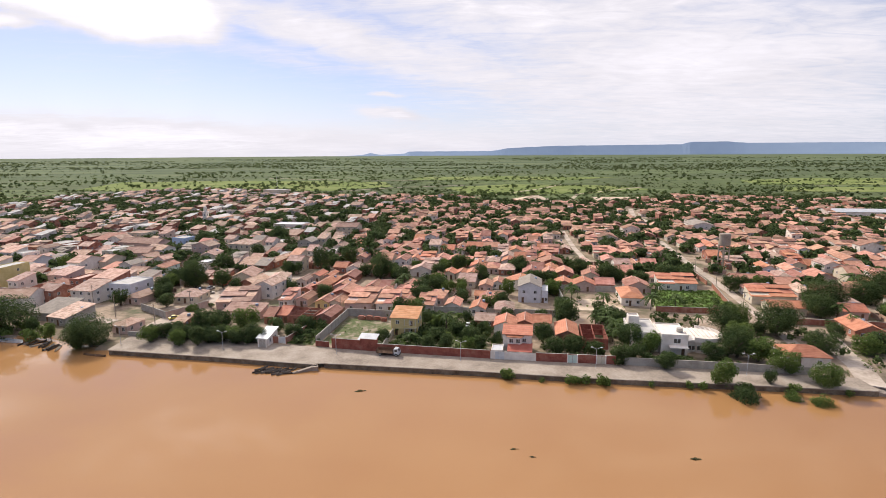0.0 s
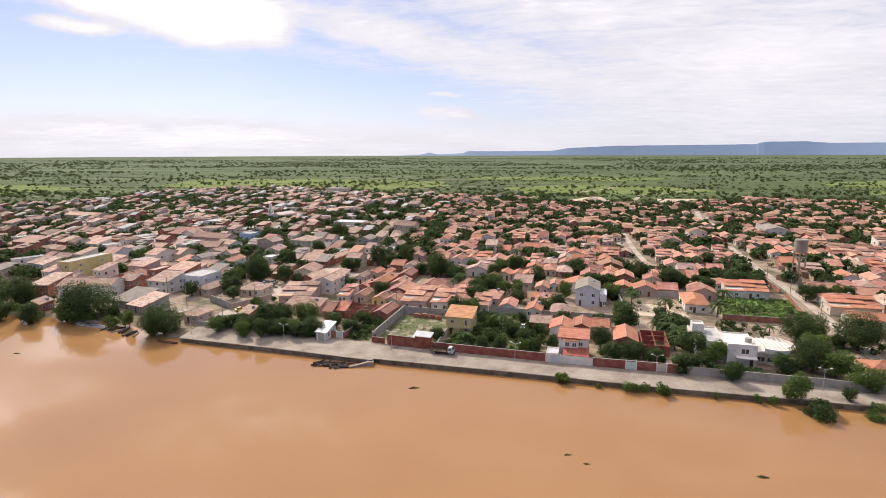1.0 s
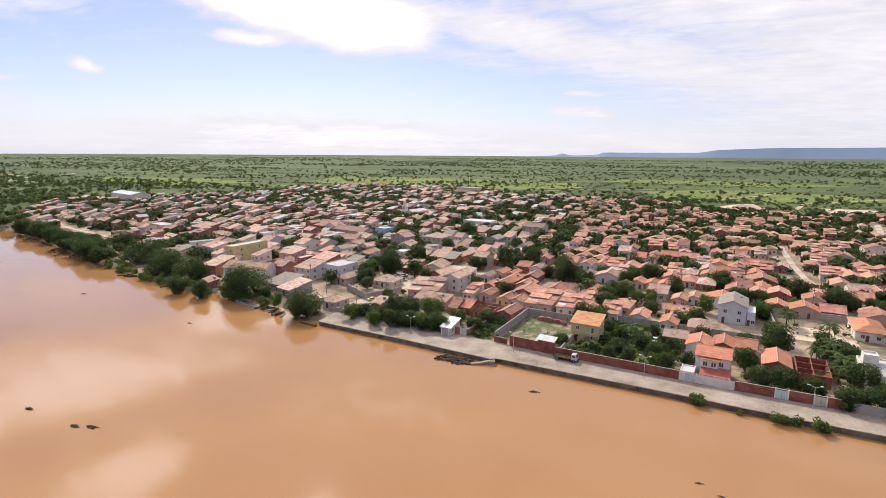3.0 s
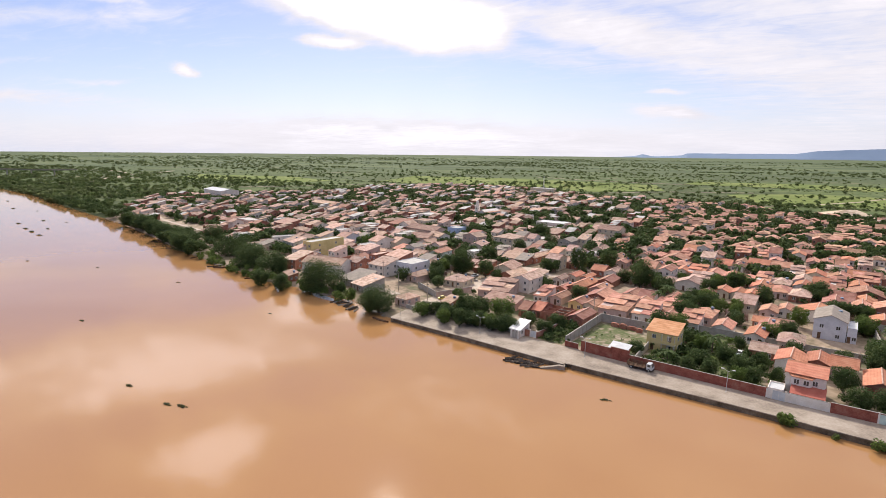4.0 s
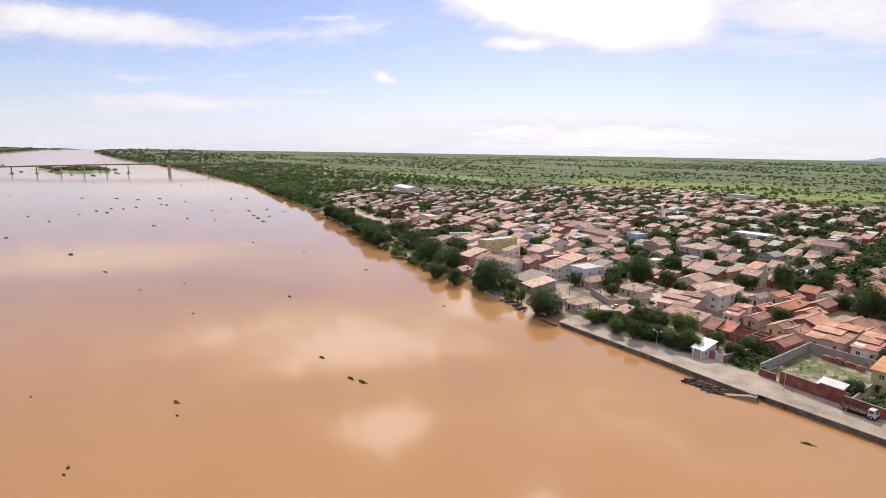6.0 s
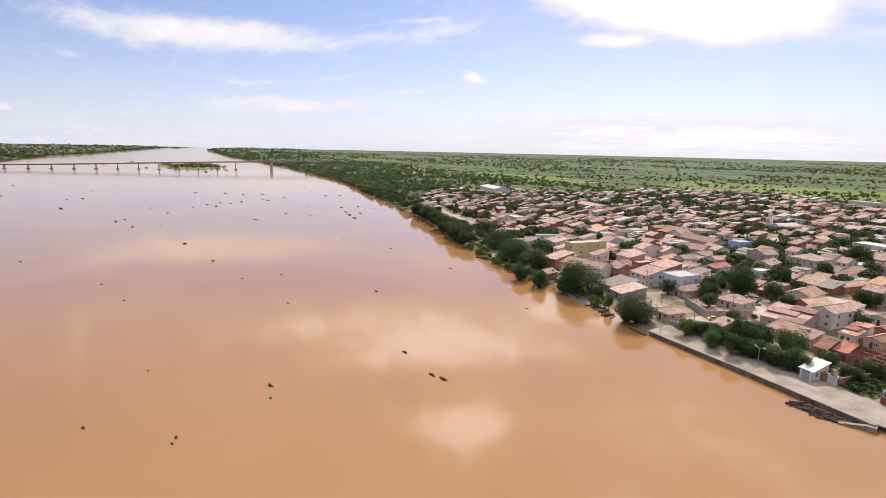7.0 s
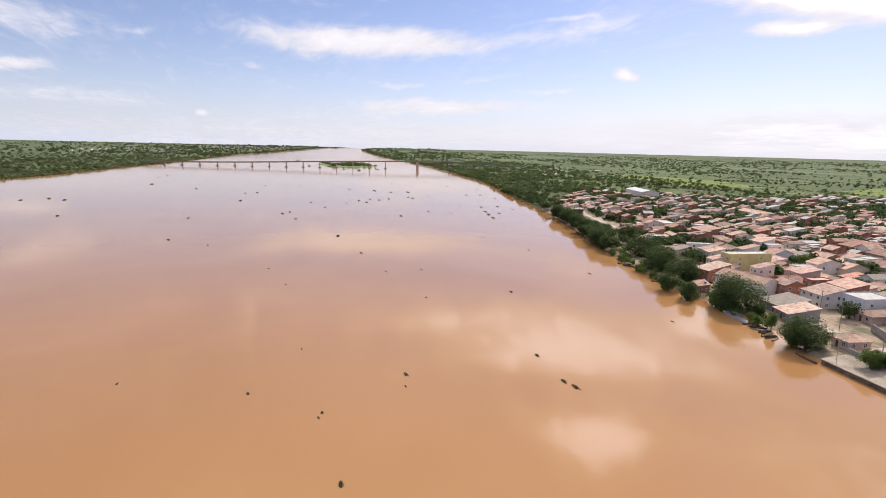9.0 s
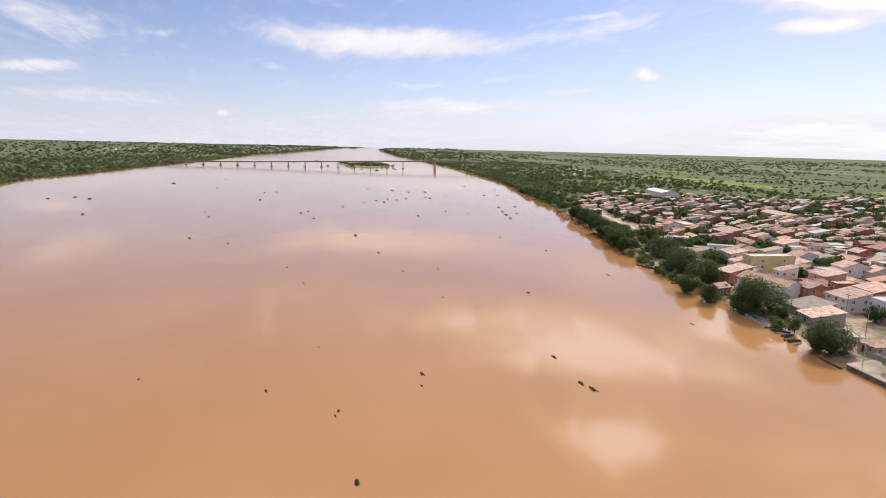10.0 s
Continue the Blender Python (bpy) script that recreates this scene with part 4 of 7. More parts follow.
house(-55.6, 161.3, 3.4, 6.5, 2.8, -10, "back", WHITE, METAL, 1)
house(-60.4, 184.9, 3.4, 10, 3, -10, "eave", BRICK, TILE, 1)
house(-55.9, 186.5, 3.6, 10, 3, -10, "eave", BRICK, TILE_NEW, 1)
house(-45.8, 202.1, 5.6, 9, 3, -10, "gable", CREAM_YELLOW, TILE, 1)
house(-61.0, 205.9, 4.8, 10, 3, -10, "stepped", WHITE, TILE, 1)
house(-54.6, 206.9, 4.8, 10, 3, -10, "gable", PINK, TILE, 1)
house(-52.4, 223.8, 6.6, 10, 3.4, -10, "gable", BRICK, TILE_NEW, 1)
house(-56.8, 221.8, 4.2, 10, 3.2, -10, "gable", BRICK, TILE, 1)
house(-58.6, 246.0, 4.6, 10, 3.4, -10, "gable", CREAM, TILE_NEW, 1)
house(-62.9, 237.1, 4.2, 9, 3.2, -10, "gable", WHITE, TILE_OLD, 1)
house(-52.7, 245.6, 3.4, 10, 3.4, -10, "gable", PINK, TILE_NEW, 1)
house(-90.0, 178.3, 4.3, 6, 2.6, -10, "back", BRICK, TILE, 1)


def dress_yellow_house(ob):
    """Balcony with a rail, its posts and a wide veranda door on the yellow house."""
    part("balcony", Shape().box(0.2, 4.2, -5.2, -3.76, 2.75, 2.92), CREAM, ob)
    for x in (0.4, 2.2, 4.0):
        part("post", Shape().box(x - 0.12, x + 0.12, -5.1, -4.86, 0, 5.7), CREAM, ob)
    part("rail", Shape().box(0.2, 4.2, -5.18, -5.08, 2.92, 3.75), CREAM_YELLOW, ob)
    opening(ob, "door", 2.4, -3.75, 2.92, "f", 0.9, 2.1)


def riverside_house(x, y):
    """White two-storey house: a bay with two windows upstairs, a red tiled canopy over the front yard."""
    ob = thing("house", pose(x, y, G, 0, 0, -10), "white two-storey house with an orange roof and red canopy", "house", "houses of the town")
    part("wall", wall_shape(8.1, 5, 6.2, ("b", 7.3)), WHITE, ob)
    part("roof", quad_roof(8.1, 5, 6.2, "back")[0][0], TILE_NEW, ob)
    bay = Shape().add([(-3.4, -2.5, 2.9), (-2.6, -3.7, 2.9), (1.0, -3.7, 2.9), (1.8, -2.5, 2.9), (-3.4, -2.5, 5.6), (-2.6, -3.7, 5.6), (1.0, -3.7, 5.6), (1.8, -2.5, 5.6)],
                      [(0, 1, 5, 4), (1, 2, 6, 5), (2, 3, 7, 6), (4, 5, 6, 7), (3, 2, 1, 0)])
    part("bay", bay, WHITE, ob)
    part("bay_roof", Shape().slab([(-3.9, -2.5, 5.95), (-2.9, -4.2, 5.55), (1.3, -4.2, 5.55), (2.3, -2.5, 5.95)], 0.14), TILE_NEW, ob)
    for wx in (-1.8, 0.2):
        opening(ob, "window", wx, -3.7, 3.7, "f", 1.0, 1.1)
    opening(ob, "window", 3.0, -2.5, 3.6, "f", 1.0, 1.1)
    part("canopy", Shape().slab([(-2.8, -7.6, 2.5), (4.4, -7.6, 2.5), (4.4, -2.5, 3.5), (-2.8, -2.5, 3.5)], 0.14), TILE_RED, ob, "red tiled canopy")
    for px in (-2.6, 0.8, 4.2):
        part("post", Shape().box(px - 0.11, px + 0.11, -7.4, -7.18, 0, 2.55), WHITE, ob)
    opening(ob, "door", -0.5, -2.5, 0, "f", 0.9, 2.1)
    opening(ob, "window", 2.4, -2.5, 1.0, "f", 1.8, 1.3)
    TAKEN.append((x, y, 5))


TILE_RED = material("dark_red_tile", [(0.34, 0.09, 0.06), (0.44, 0.14, 0.10)], 0.6, 8, 0.85, 0.04)
riverside_house(22.1, 153.4)
dress_yellow_house(YELLOW_HOUSE)
house(-23.2, 156.4, 5.0, 3.6, 3.0, -12, "back", BRICK, METAL, 1)
for bx, by, bl, bh in ((-29.5, 185.2, 2.6, 1.1), (-26.6, 184.4, 2.2, 1.4), (-23.8, 184.2, 2.8, 1.0), (-21.2, 182.6, 1.8, 1.2)):
    st = thing("brick_stack", pose(bx, by, 3.43, 0, 0, -10), "stack of red bricks in the vacant lot", "bricks", "brick stacks in the lot")
    part("block", Shape().box(-bl / 2, bl / 2, -0.6, 0.6, 0, bh), BRICK, st)
    part("top_row", Shape().box(-bl / 2 + 0.3, bl / 2 - 0.5, -0.45, 0.4, bh, bh + 0.25), BRICK, st)
# far large buildings
house(-575, 480, 60, 22, 9, -20, "eave", WHITE, METAL, 2)
house(-372, 446, 44, 12, 5, -16, "eave", CREAM, TILE, 1)
house(-166, 338, 9, 10, 7, -16, "flat", BLUE, SLAB, 2)
house(-190, 336, 30, 12, 4.6, -16, "eave", PINK, TILE, 1)
house(-330, 300, 20, 10, 6, -16, "flat", PINK, SLAB, 2)
house(-290, 300, 18, 12, 6, -16, "back", BRICK, TILE, 2)
house(372, 480, 58, 14, 5, -10, "eave", WHITE, METAL, 1)
house(-238, 770, 34, 16, 9, -10, "flat", CREAM, SLAB, 2)
house(190, 395, 16, 22, 6, -10, "gable", WHITE, FIBRE, 2)
house(-120, 420, 24, 14, 5, -10, "flat", WHITE, METAL, 1)
house(-70, 395, 16, 12, 6, -10, "eave", CREAM, TILE, 2)


def villa():
    """White modern villa: three blocks with flat roofs, the eastern one with a rounded terrace parapet."""
    ob = thing("villa", pose(68, 154.5, G, 0, 0, -9), "white modern villa with flat roofs and a curved terrace", "house")
    part("wall", parapet_shape(8, 14, 6.0), WHITE, ob, at=pose(-7.8, 3, 0))
    part("roof", Shape().box(-3.8, 3.8, -6.8, 6.8, 5.5, 5.65), SLAB, ob, at=pose(-7.8, 3, 0))
    part("stair_house", parapet_shape(3.2, 3.6, 2.6), WHITE, ob, at=pose(-9.6, 6.5, 5.6))
    part("wall", parapet_shape(7.5, 11, 6.2), WHITE, ob, at=pose(0.1, 0, 0))
    part("roof", Shape().box(-3.5, 3.5, -5.2, 5.2, 5.72, 5.9), WHITE, ob, at=pose(0.1, 0, 0))
    ring = [(9.5 + 5.6 * math.cos(a), 2 + 6.4 * math.sin(a)) for a in np.linspace(-2.2, 1.6, 18)] + [(3.9, 8.4), (3.9, -4)]
    part("terrace", Shape().slab([(x, y, 4.0) for x, y in ring], 0.5), WHITE, ob)
    part("terrace_wall", Shape().slab([(9.3 + (x - 9.3) * 0.84, 2 + (y - 2) * 0.84, 3.5) for x, y in ring], 3.5), WHITE, ob)
    for (xa, ya), (xb, yb) in zip(ring[:18], ring[1:18]):
        part("parapet", Shape().slab([(xa, ya, 4.9), (xb, yb, 4.9), (9.5 + (xb - 9.5) * 0.96, 2 + (yb - 2) * 0.96, 4.9), (9.5 + (xa - 9.5) * 0.96, 2 + (ya - 2) * 0.96, 4.9)], 0.9), WHITE, ob)
    for k in range(7):
        part("pergola_beam", Shape().box(5.2 + k * 1.25, 5.42 + k * 1.25, -1.6, 6.4, 4.75, 4.95), WHITE, ob)
    part("tank", Shape().tube([(0, 0, 6.0), (0, 0, 7.1)], [0.9, 0.9], 14), GREY, ob, at=pose(2.2, -2, 0))
    part("canopy", Shape().box(-2.6, 2.6, -2.2, 0, 2.7, 2.95), WHITE, ob, at=pose(1, -5.5, 0))
    for x, z in ((-9.6, 3.4), (-6.4, 3.4), (-9.6, 1.0), (-6.4, 1.0)):
        opening(ob, "window", x, -4.0, z, "f", 1.0, 1.1)
    opening(ob, "window", 0.8, -5.5, 3.6, "f", 1.8, 1.3)
    opening(ob, "door", 2.6, -5.5, 0, "f", 0.9, 2.1)
    for x in (5.5, 8.0):
        opening(ob, "window", x, -3.2, 1.0, "f", 1.8, 1.3)
    TAKEN.extend([(60, 154, 7), (68, 152, 6), (77, 153, 8)])


villa()


def shell(x, y, w, d, h, rot, mat, label, rooms=3):
    """A roofless house under construction: outer and inner walls with ring beams."""
    ob = thing("unfinished_house", pose(x, y, G, 0, 0, rot), label, "house")
    a, b, t = w / 2, d / 2, 0.16
    part("wall", Shape().box(-a, a, -b, -b + t, 0, h), mat, ob)
    part("wall", Shape().box(-a, a, b - t, b, 0, h), mat, ob)
    part("wall", Shape().box(-a, -a + t, -b + t, b - t, 0, h), mat, ob)
    part("wall", Shape().box(a - t, a, -b + t, b - t, 0, h), mat, ob)
    part("wall", Shape().box(-t / 2, t / 2, -b + t, b - t, 0, h - 0.1), mat, ob)
    for k in range(1, rooms):
        yy = -b + d * k / rooms
        part("wall", Shape().box(-a + t, -t / 2, yy, yy + t, 0, h - 0.2), mat, ob)
        part("beam", Shape().box(t / 2, a - t, yy, yy + 0.2, h - 0.35, h - 0.05), CONCRETE if mat is BRICK else mat, ob)
    opening(ob, "door", -a * 0.4, -b, 0, "f", 0.9, 2.1)
    TAKEN.append((x, y, 0.5 * math.hypot(w, d) * 0.8))


shell(46.8, 161.0, 7.5, 14, 3.3, -10, BRICK_PAINT, "roofless unfinished house of dark red brick")
shell(-49.5, 184.5, 9, 10, 3.2, -10, BRICK, "unfinished brick house with open concrete beams")


# ---------------- yard walls ----------------
def yard_wall(name, a, b, high, mat, label, thick=0.2, base=G - 0.1):
    """A straight garden wall between two points, with pillars and a coping."""
    length, ang = math.hypot(b[0] - a[0], b[1] - a[1]), math.degrees(math.atan2(b[1] - a[1], b[0] - a[0]))
    ob = thing(name, pose(a[0], a[1], base, 0, 0, ang), label, "wall")
    part("panel", Shape().box(0, length, -thick / 2, thick / 2, 0, high), mat, ob)
    part("coping", Shape().box(0, length, -thick / 2 - 0.04, thick / 2 + 0.04, high, high + 0.08), GREY, ob)
    n = max(2, int(length / 3.2))
    pil = Shape().box(-0.16, 0.16, -thick / 2 - 0.06, thick / 2 + 0.06, 0, high + 0.02).mesh("pillar", mat)
    for k in range(n + 1):
        part("pillar", pil, None, ob, at=pose(length * k / n, 0, 0))
    return ob


def gate(x, y, w, h, rot, mat, label):
    ob = thing("gate", pose(x, y, G, 0, 0, rot), label, "gate")
    part("leaf", Shape().box(-w / 2, -0.03, -0.17, -0.11, 0.08, h), mat, ob)
    part("leaf", Shape().box(0.03, w / 2, -0.17, -0.11, 0.08, h), mat, ob)
    part("post", Shape().box(-w / 2 - 0.3, -w / 2, -0.2, 0.2, 0, h + 0.3), WHITE, ob)
    part("post", Shape().box(w / 2, w / 2 + 0.3, -0.2, 0.2, 0, h + 0.3), WHITE, ob)


RED_LBL = "long red brick garden wall beside the riverside road"
yard_wall("brick_wall", (-39.6, 158.2), (-35.6, 157.2), 1.8, BRICK_PAINT, "low end of the red brick wall beside an opening")
yard_wall("brick_wall", (-34.2, 156.2), (-25.4, 154.2), 3.3, BRICK_PAINT, "tall red brick wall with piers round the vacant lot")
yard_wall("brick_wall", (-25.2, 154.2), (-20.2, 153.1), 3.8, BRICK_PAINT, "tall red brick wall of a lean-to in the lot")
yard_wall("brick_wall", (-20, 153.0), (13.2, 147.0), 2.6, BRICK_PAINT, RED_LBL)
yard_wall("brick_wall", (26.2, 144.8), (47.8, 142.0), 2.6, BRICK_PAINT, RED_LBL)
yard_wall("plaster_wall", (13.4, 147.0), (26.0, 144.8), 2.4, WHITE, "whitewashed front wall of the house by the river")
yard_wall("plaster_wall", (50.5, 141.6), (84, 136.4), 2.3, GREY, "grey rendered garden wall of the white villa")
yard_wall("plaster_wall", (84.2, 136.3), (97, 134), 2.2, GREY, "grey rendered garden wall by the road")
yard_wall("cement_wall", (-39.8, 159.2), (-35.2, 188.6), 2.9, GREY, "long grey cement wall round the vacant lot")
yard_wall("cement_wall", (-35.0, 189.0), (-17.5, 185.6), 3.0, GREY, "grey cement back wall of the vacant lot")
yard_wall("brick_wall", (-18.5, 154), (-14.5, 185), 2.3, CREAM, "cream side wall of the vacant lot")
yard_wall("cement_wall", (-13, 194.6), (46, 186.5), 2.3, GREY, "grey cement wall behind the gardens")
yard_wall("cement_wall", (45.2, 187), (48.5, 226), 3.2, GREY, "tall cement wall beside the blue-white house")
yard_wall("brick_wall", (79, 192.2), (105.6, 188.2), 2.2, BRICK, "brick wall of the weedy vacant lot")
yard_wall("brick_wall", (106.2, 188.4), (117.4, 228), 2.2, BRICK, "brick wall along the street")
yard_wall("cement_wall", (49, 224.5), (84, 219), 2.6, GREY, "grey wall behind the sandy lot")
yard_wall("brick_wall", (-49.5, 160.3), (-46.2, 172), 2.2, BRICK, "brick side wall of a small yard")
yard_wall("brick_wall", (-54.1, 161.2), (-51.8, 160.8), 2.3, BRICK, "short brick wall beside the gate")
yard_wall("brick_wall", (-57.4, 161.8), (-104, 168.9), 1.5, GREY, "low grey wall behind the riverside trees")
yard_wall("brick_wall", (112, 178), (150, 171), 2.2, BRICK, "brick garden wall near the end of the road")
yard_wall("brick_wall", (117, 232), (126, 290), 2.2, BRICK, "brick wall along the street")
yard_wall("plaster_wall", (-116, 198.5), (-101.5, 187.8), 2.6, GREY, "brown stained yard wall by the square")
yard_wall("plaster_wall", (-101.2, 188), (-92.3, 203), 2.4, PINK, "faded pink yard wall along the street")
gate(36.2, 143.5, 2.4, 2.3, -8, MINT, "mint-green metal double gate in the brick wall")
gate(44.0, 142.5, 2.2, 2.3, -8, CREAM, "cream metal double gate in the brick wall")
gate(16.0, 146.4, 2.6, 2.3, -10, METAL, "white metal double gate of the riverside house")
gate(-50.8, 160.6, 1.9, 2.2, -10, METAL, "white metal gate of a small yard")
gate(-55.9, 157.2, 2.2, 2.3, -10, GREY, "grey roller gate of the pale garage")


# ---------------- trees ----------------
def leaf_cloud(rng, n, size, lobes):
    """n small leaf clumps set on and in the lobes (x, y, z, r), each a bent quad: vertices and faces."""
    lob = np.array(lobes)
    pick = rng.choice(len(lob), n, p=lob[:, 3] ** 2 / (lob[:, 3] ** 2).sum())
    d = rng.normal(size=(n, 3))
    d /= np.linalg.norm(d, axis=1)[:, None]
    rad = lob[pick, 3] * rng.uniform(0.72, 1.06, n)
    c = lob[pick, :3] + d * rad[:, None]
    nrm = d + rng.normal(size=(n, 3)) * 0.55 + np.array([0, 0, 0.35])
    nrm /= np.linalg.norm(nrm, axis=1)[:, None]
    t = np.cross(nrm, rng.normal(size=(n, 3)))
    t /= np.linalg.norm(t, axis=1)[:, None]
    b = np.cross(nrm, t)
    s = size * rng.uniform(0.6, 1.35, (n, 1))
    v = np.stack([c - t * s, c - b * s * 0.7 - nrm * s * 0.25, c + t * s, c + b * s * 0.7 - nrm * s * 0.25], 1).reshape(-1, 3)
    return v


def quads_mesh(name, v, mat):
    me = bpy.data.meshes.new(name)
    n = len(v) // 4
    me.vertices.add(4 * n)
    me.vertices.foreach_set("co", np.asarray(v, np.float32).ravel())
    me.loops.add(4 * n)
    me.loops.foreach_set("vertex_index", np.arange(4 * n, dtype=np.int32))
    me.polygons.add(n)
    me.polygons.foreach_set("loop_start", np.arange(0, 4 * n, 4, dtype=np.int32))
    me.materials.append(mat)
    me.update(calc_edges=True)
    return me


def crown_lobes(rng, count):
    out = [(0, 0, 0, 0.66), (0.1, 0, -0.35, 0.55)]
    for k in range(count):
        a, u = rng.uniform(0, 6.28), rng.uniform(-0.8, 0.85)
        r = math.sqrt(max(0.1, 1 - u * u)) * rng.uniform(0.45, 0.68)
        out.append((r * math.cos(a), r * math.sin(a), u * 0.68, rng.uniform(0.24, 0.44)))
    return out


def crown_mesh(seed, n, size, count, mat):
    rng = np.random.default_rng(seed)
    return quads_mesh("crown", leaf_cloud(rng, n, size, crown_lobes(rng, count)), mat)


CROWN_SMALL = [crown_mesh(k, 3800, 0.048, 16, LEAF if k % 4 else LEAF_LIGHT) for k in range(8)]
CROWN_BIG = [crown_mesh(20 + k, 13000, 0.027, 34, LEAF) for k in range(3)]

CROWN_LIGHT = crown_mesh(40, 6000, 0.038, 22, LEAF_LIGHT)


def trunk_shape(rng):
    s = Shape()
    lean = rng.uniform(-0.1, 0.1)
    s.tube([(0, 0, 0), (lean * 0.4, 0, 0.5), (lean, 0.05, 1.0)], [0.075, 0.055, 0.04], 8)
    for k in range(4):
        a = k * 1.57 + rng.uniform(0, 1)
        s.beam((lean * 0.8, 0.04, 0.8), (lean + 0.45 * math.cos(a), 0.45 * math.sin(a), 1.35), 0.022, 5)
    return s


TRUNKS = [trunk_shape(random.Random(k)).mesh("trunk", TRUNK) for k in range(4)]
TREES = []


def tree(x, y, r, hc, light=False):
    """A broad-leaved tree: crown of radius r centred hc above the town's ground."""
    rng = random.Random(int(x * 31 + y * 17))
    z = max(1.1, ground_at(x, y))
    r *= 1.12
    top = G + hc
    ob = thing("tree", pose(x, y, z, 0, 0, rng.uniform(0, 360)), "broad leafy tree with a dense %s crown" % ("dark green" if r > 3 else "green"), "tree", "trees of the town")
    rise = max(0.6, top - z)
    part("trunk", TRUNKS[rng.randrange(4)], None, ob, at=Matrix.Diagonal((r, r, rise * 0.82, 1)))
    me = CROWN_LIGHT if light else CROWN_BIG[rng.randrange(3)] if r > 5.5 else CROWN_SMALL[rng.randrange(8)]
    part("crown", me, None, ob, at=Matrix.Translation((0, 0, rise)) @ Matrix.Diagonal((r, r, min(max(0.75 * r, rise * 0.98), 1.15 * r), 1)))
    TREES.append((x, y, r))


def frond_shape(seed):
    rng = random.Random(seed)
    s = Shape()
    n = 9
    pts = [(0.12 * k, 0, 0.25 * math.sin(min(1.6, k * 0.35)) - 0.012 * k * k) for k in range(n)]
    for k in range(n - 1):
        wa, wb = 0.17 * math.sin(0.35 + 2.6 * k / n), 0.17 * math.sin(0.35 + 2.6 * (k + 1) / n)
        (xa, _, za), (xb, _, zb) = pts[k], pts[k + 1]
        for sgn in (-1, 1):
            s.add([(xa, 0, za), (xa + 0.09, 0, za * 0.6 + zb * 0.4), (xb + 0.08, sgn * wb, zb - 0.09), (xa + 0.06, sgn * wa, za - 0.09)], [(0, 1, 2, 3) if sgn > 0 else (3, 2, 1, 0)])
    return s


FRONDS = [frond_shape(k).mesh("frond", FROND) for k in range(3)]
PALM_TRUNK = Shape().tube([(0, 0, 0), (0.02, 0, 0.4), (0.03, 0.01, 1)], [0.2, 0.15, 0.12], 8).mesh("trunk", TRUNK)


def palm(x, y, r, hc):
    rng = random.Random(int(x * 11 + y * 5))
    ob = thing("palm_tree", pose(x, y, G, 0, 0, rng.uniform(0, 360)), "coconut palm with drooping green fronds", "palm tree", "palms of the town")
    part("trunk", PALM_TRUNK, None, ob, at=Matrix.Diagonal((1, 1, hc, 1)))
    for k in range(16):
        part("frond", FRONDS[k % 3], None, ob, at=Matrix.Translation((0.03, 0.01, hc)) @ pose(0, 0, 0, rng.uniform(-10, 10), rng.uniform(-45, 25), k * 360 / 16 * 2.3) @ Matrix.Diagonal((r, r, r, 1)))
    TREES.append((x, y, r))


tree(-151.1, 175.8, 10.2, 5.2)
tree(-111.9, 161.9, 7.2, 4.2)
tree(-181.8, 170.7, 4.5, 2.6)
tree(-167.6, 168.9, 4.3, 2.2)
tree(-230.5, 206.0, 7.2, 4.4)
tree(-290.0, 218.5, 7.4, 4.4)
tree(-315.0, 226.5, 7.0, 4.2)
tree(-296.0, 238.0, 7.6, 4.8)
tree(-212.8, 194.6, 9.6, 5.0)
tree(-193.3, 189.1, 8.0, 4.6)
tree(-246.4, 210.4, 9.6, 5.2)
tree(-138.2, 172.7, 2.4, 3)
tree(-128.0, 166.5, 2.1, 3)
tree(-128.0, 205.1, 3.7, 3.5)
tree(-193.3, 267.3, 3.5, 5)
tree(-93.6, 162.5, 3.1, 3)
tree(-82.5, 159.0, 2.8, 3)
tree(-79.7, 168.0, 3.7, 5)
tree(-76.7, 158.8, 2.9, 3.4)
tree(-74.5, 172.7, 3.8, 4)
tree(-66.5, 173.3, 4.8, 4.5, True)
tree(-71.5, 161.3, 2.9, 3)
tree(-66.7, 162.0, 3.2, 3)
tree(-61.2, 163.3, 2.9, 3)
tree(-108.6, 203.0, 3.5, 3)
tree(-111.1, 233.2, 6.0, 7)
tree(-98.4, 232.0, 4.1, 5)
tree(-91.1, 228.3, 3.1, 3)
tree(-93.0, 191.1, 2.3, 2.4)
tree(-90.1, 200.4, 1.3, 1.2)
tree(-61.7, 264.6, 4.7, 7)
tree(-71.6, 258.7, 2.4, 4)
tree(-75.4, 258.8, 2.4, 4)
tree(-64.7, 222.6, 2.9, 3)
tree(-48.9, 212.6, 3.6, 3.5)
tree(-47.1, 174.5, 3.3, 2.5)
tree(-48.9, 165.9, 3.2, 2.6)
tree(-54.3, 168.5, 2.1, 3.5)
tree(-155.3, 345.1, 6.7, 5)
tree(-110.1, 267.8, 3.9, 5)
tree(-107.7, 305.4, 4.6, 4)
tree(-96.5, 334.4, 5.0, 4)
tree(-111.0, 362.8, 7.4, 6)
tree(-19.2, 160.5, 2.5, 2.6)
tree(-9.0, 214.3, 4.7, 4)
tree(1.9, 219.2, 3.2, 3.5)
tree(-48.7, 273.3, 4.4, 7)
tree(-30.1, 247.0, 5.4, 7)
tree(-5.1, 179.9, 3.0, 2.6)
tree(-2.2, 162.0, 3.0, 2.6)
tree(-5.0, 153.5, 2.3, 2.6)
tree(0.7, 154.2, 2.6, 2.6)
tree(4.1, 167.4, 2.5, 2.6)
tree(8.5, 161.8, 3.3, 2.6)
tree(7.4, 152.4, 2.3, 2.6)
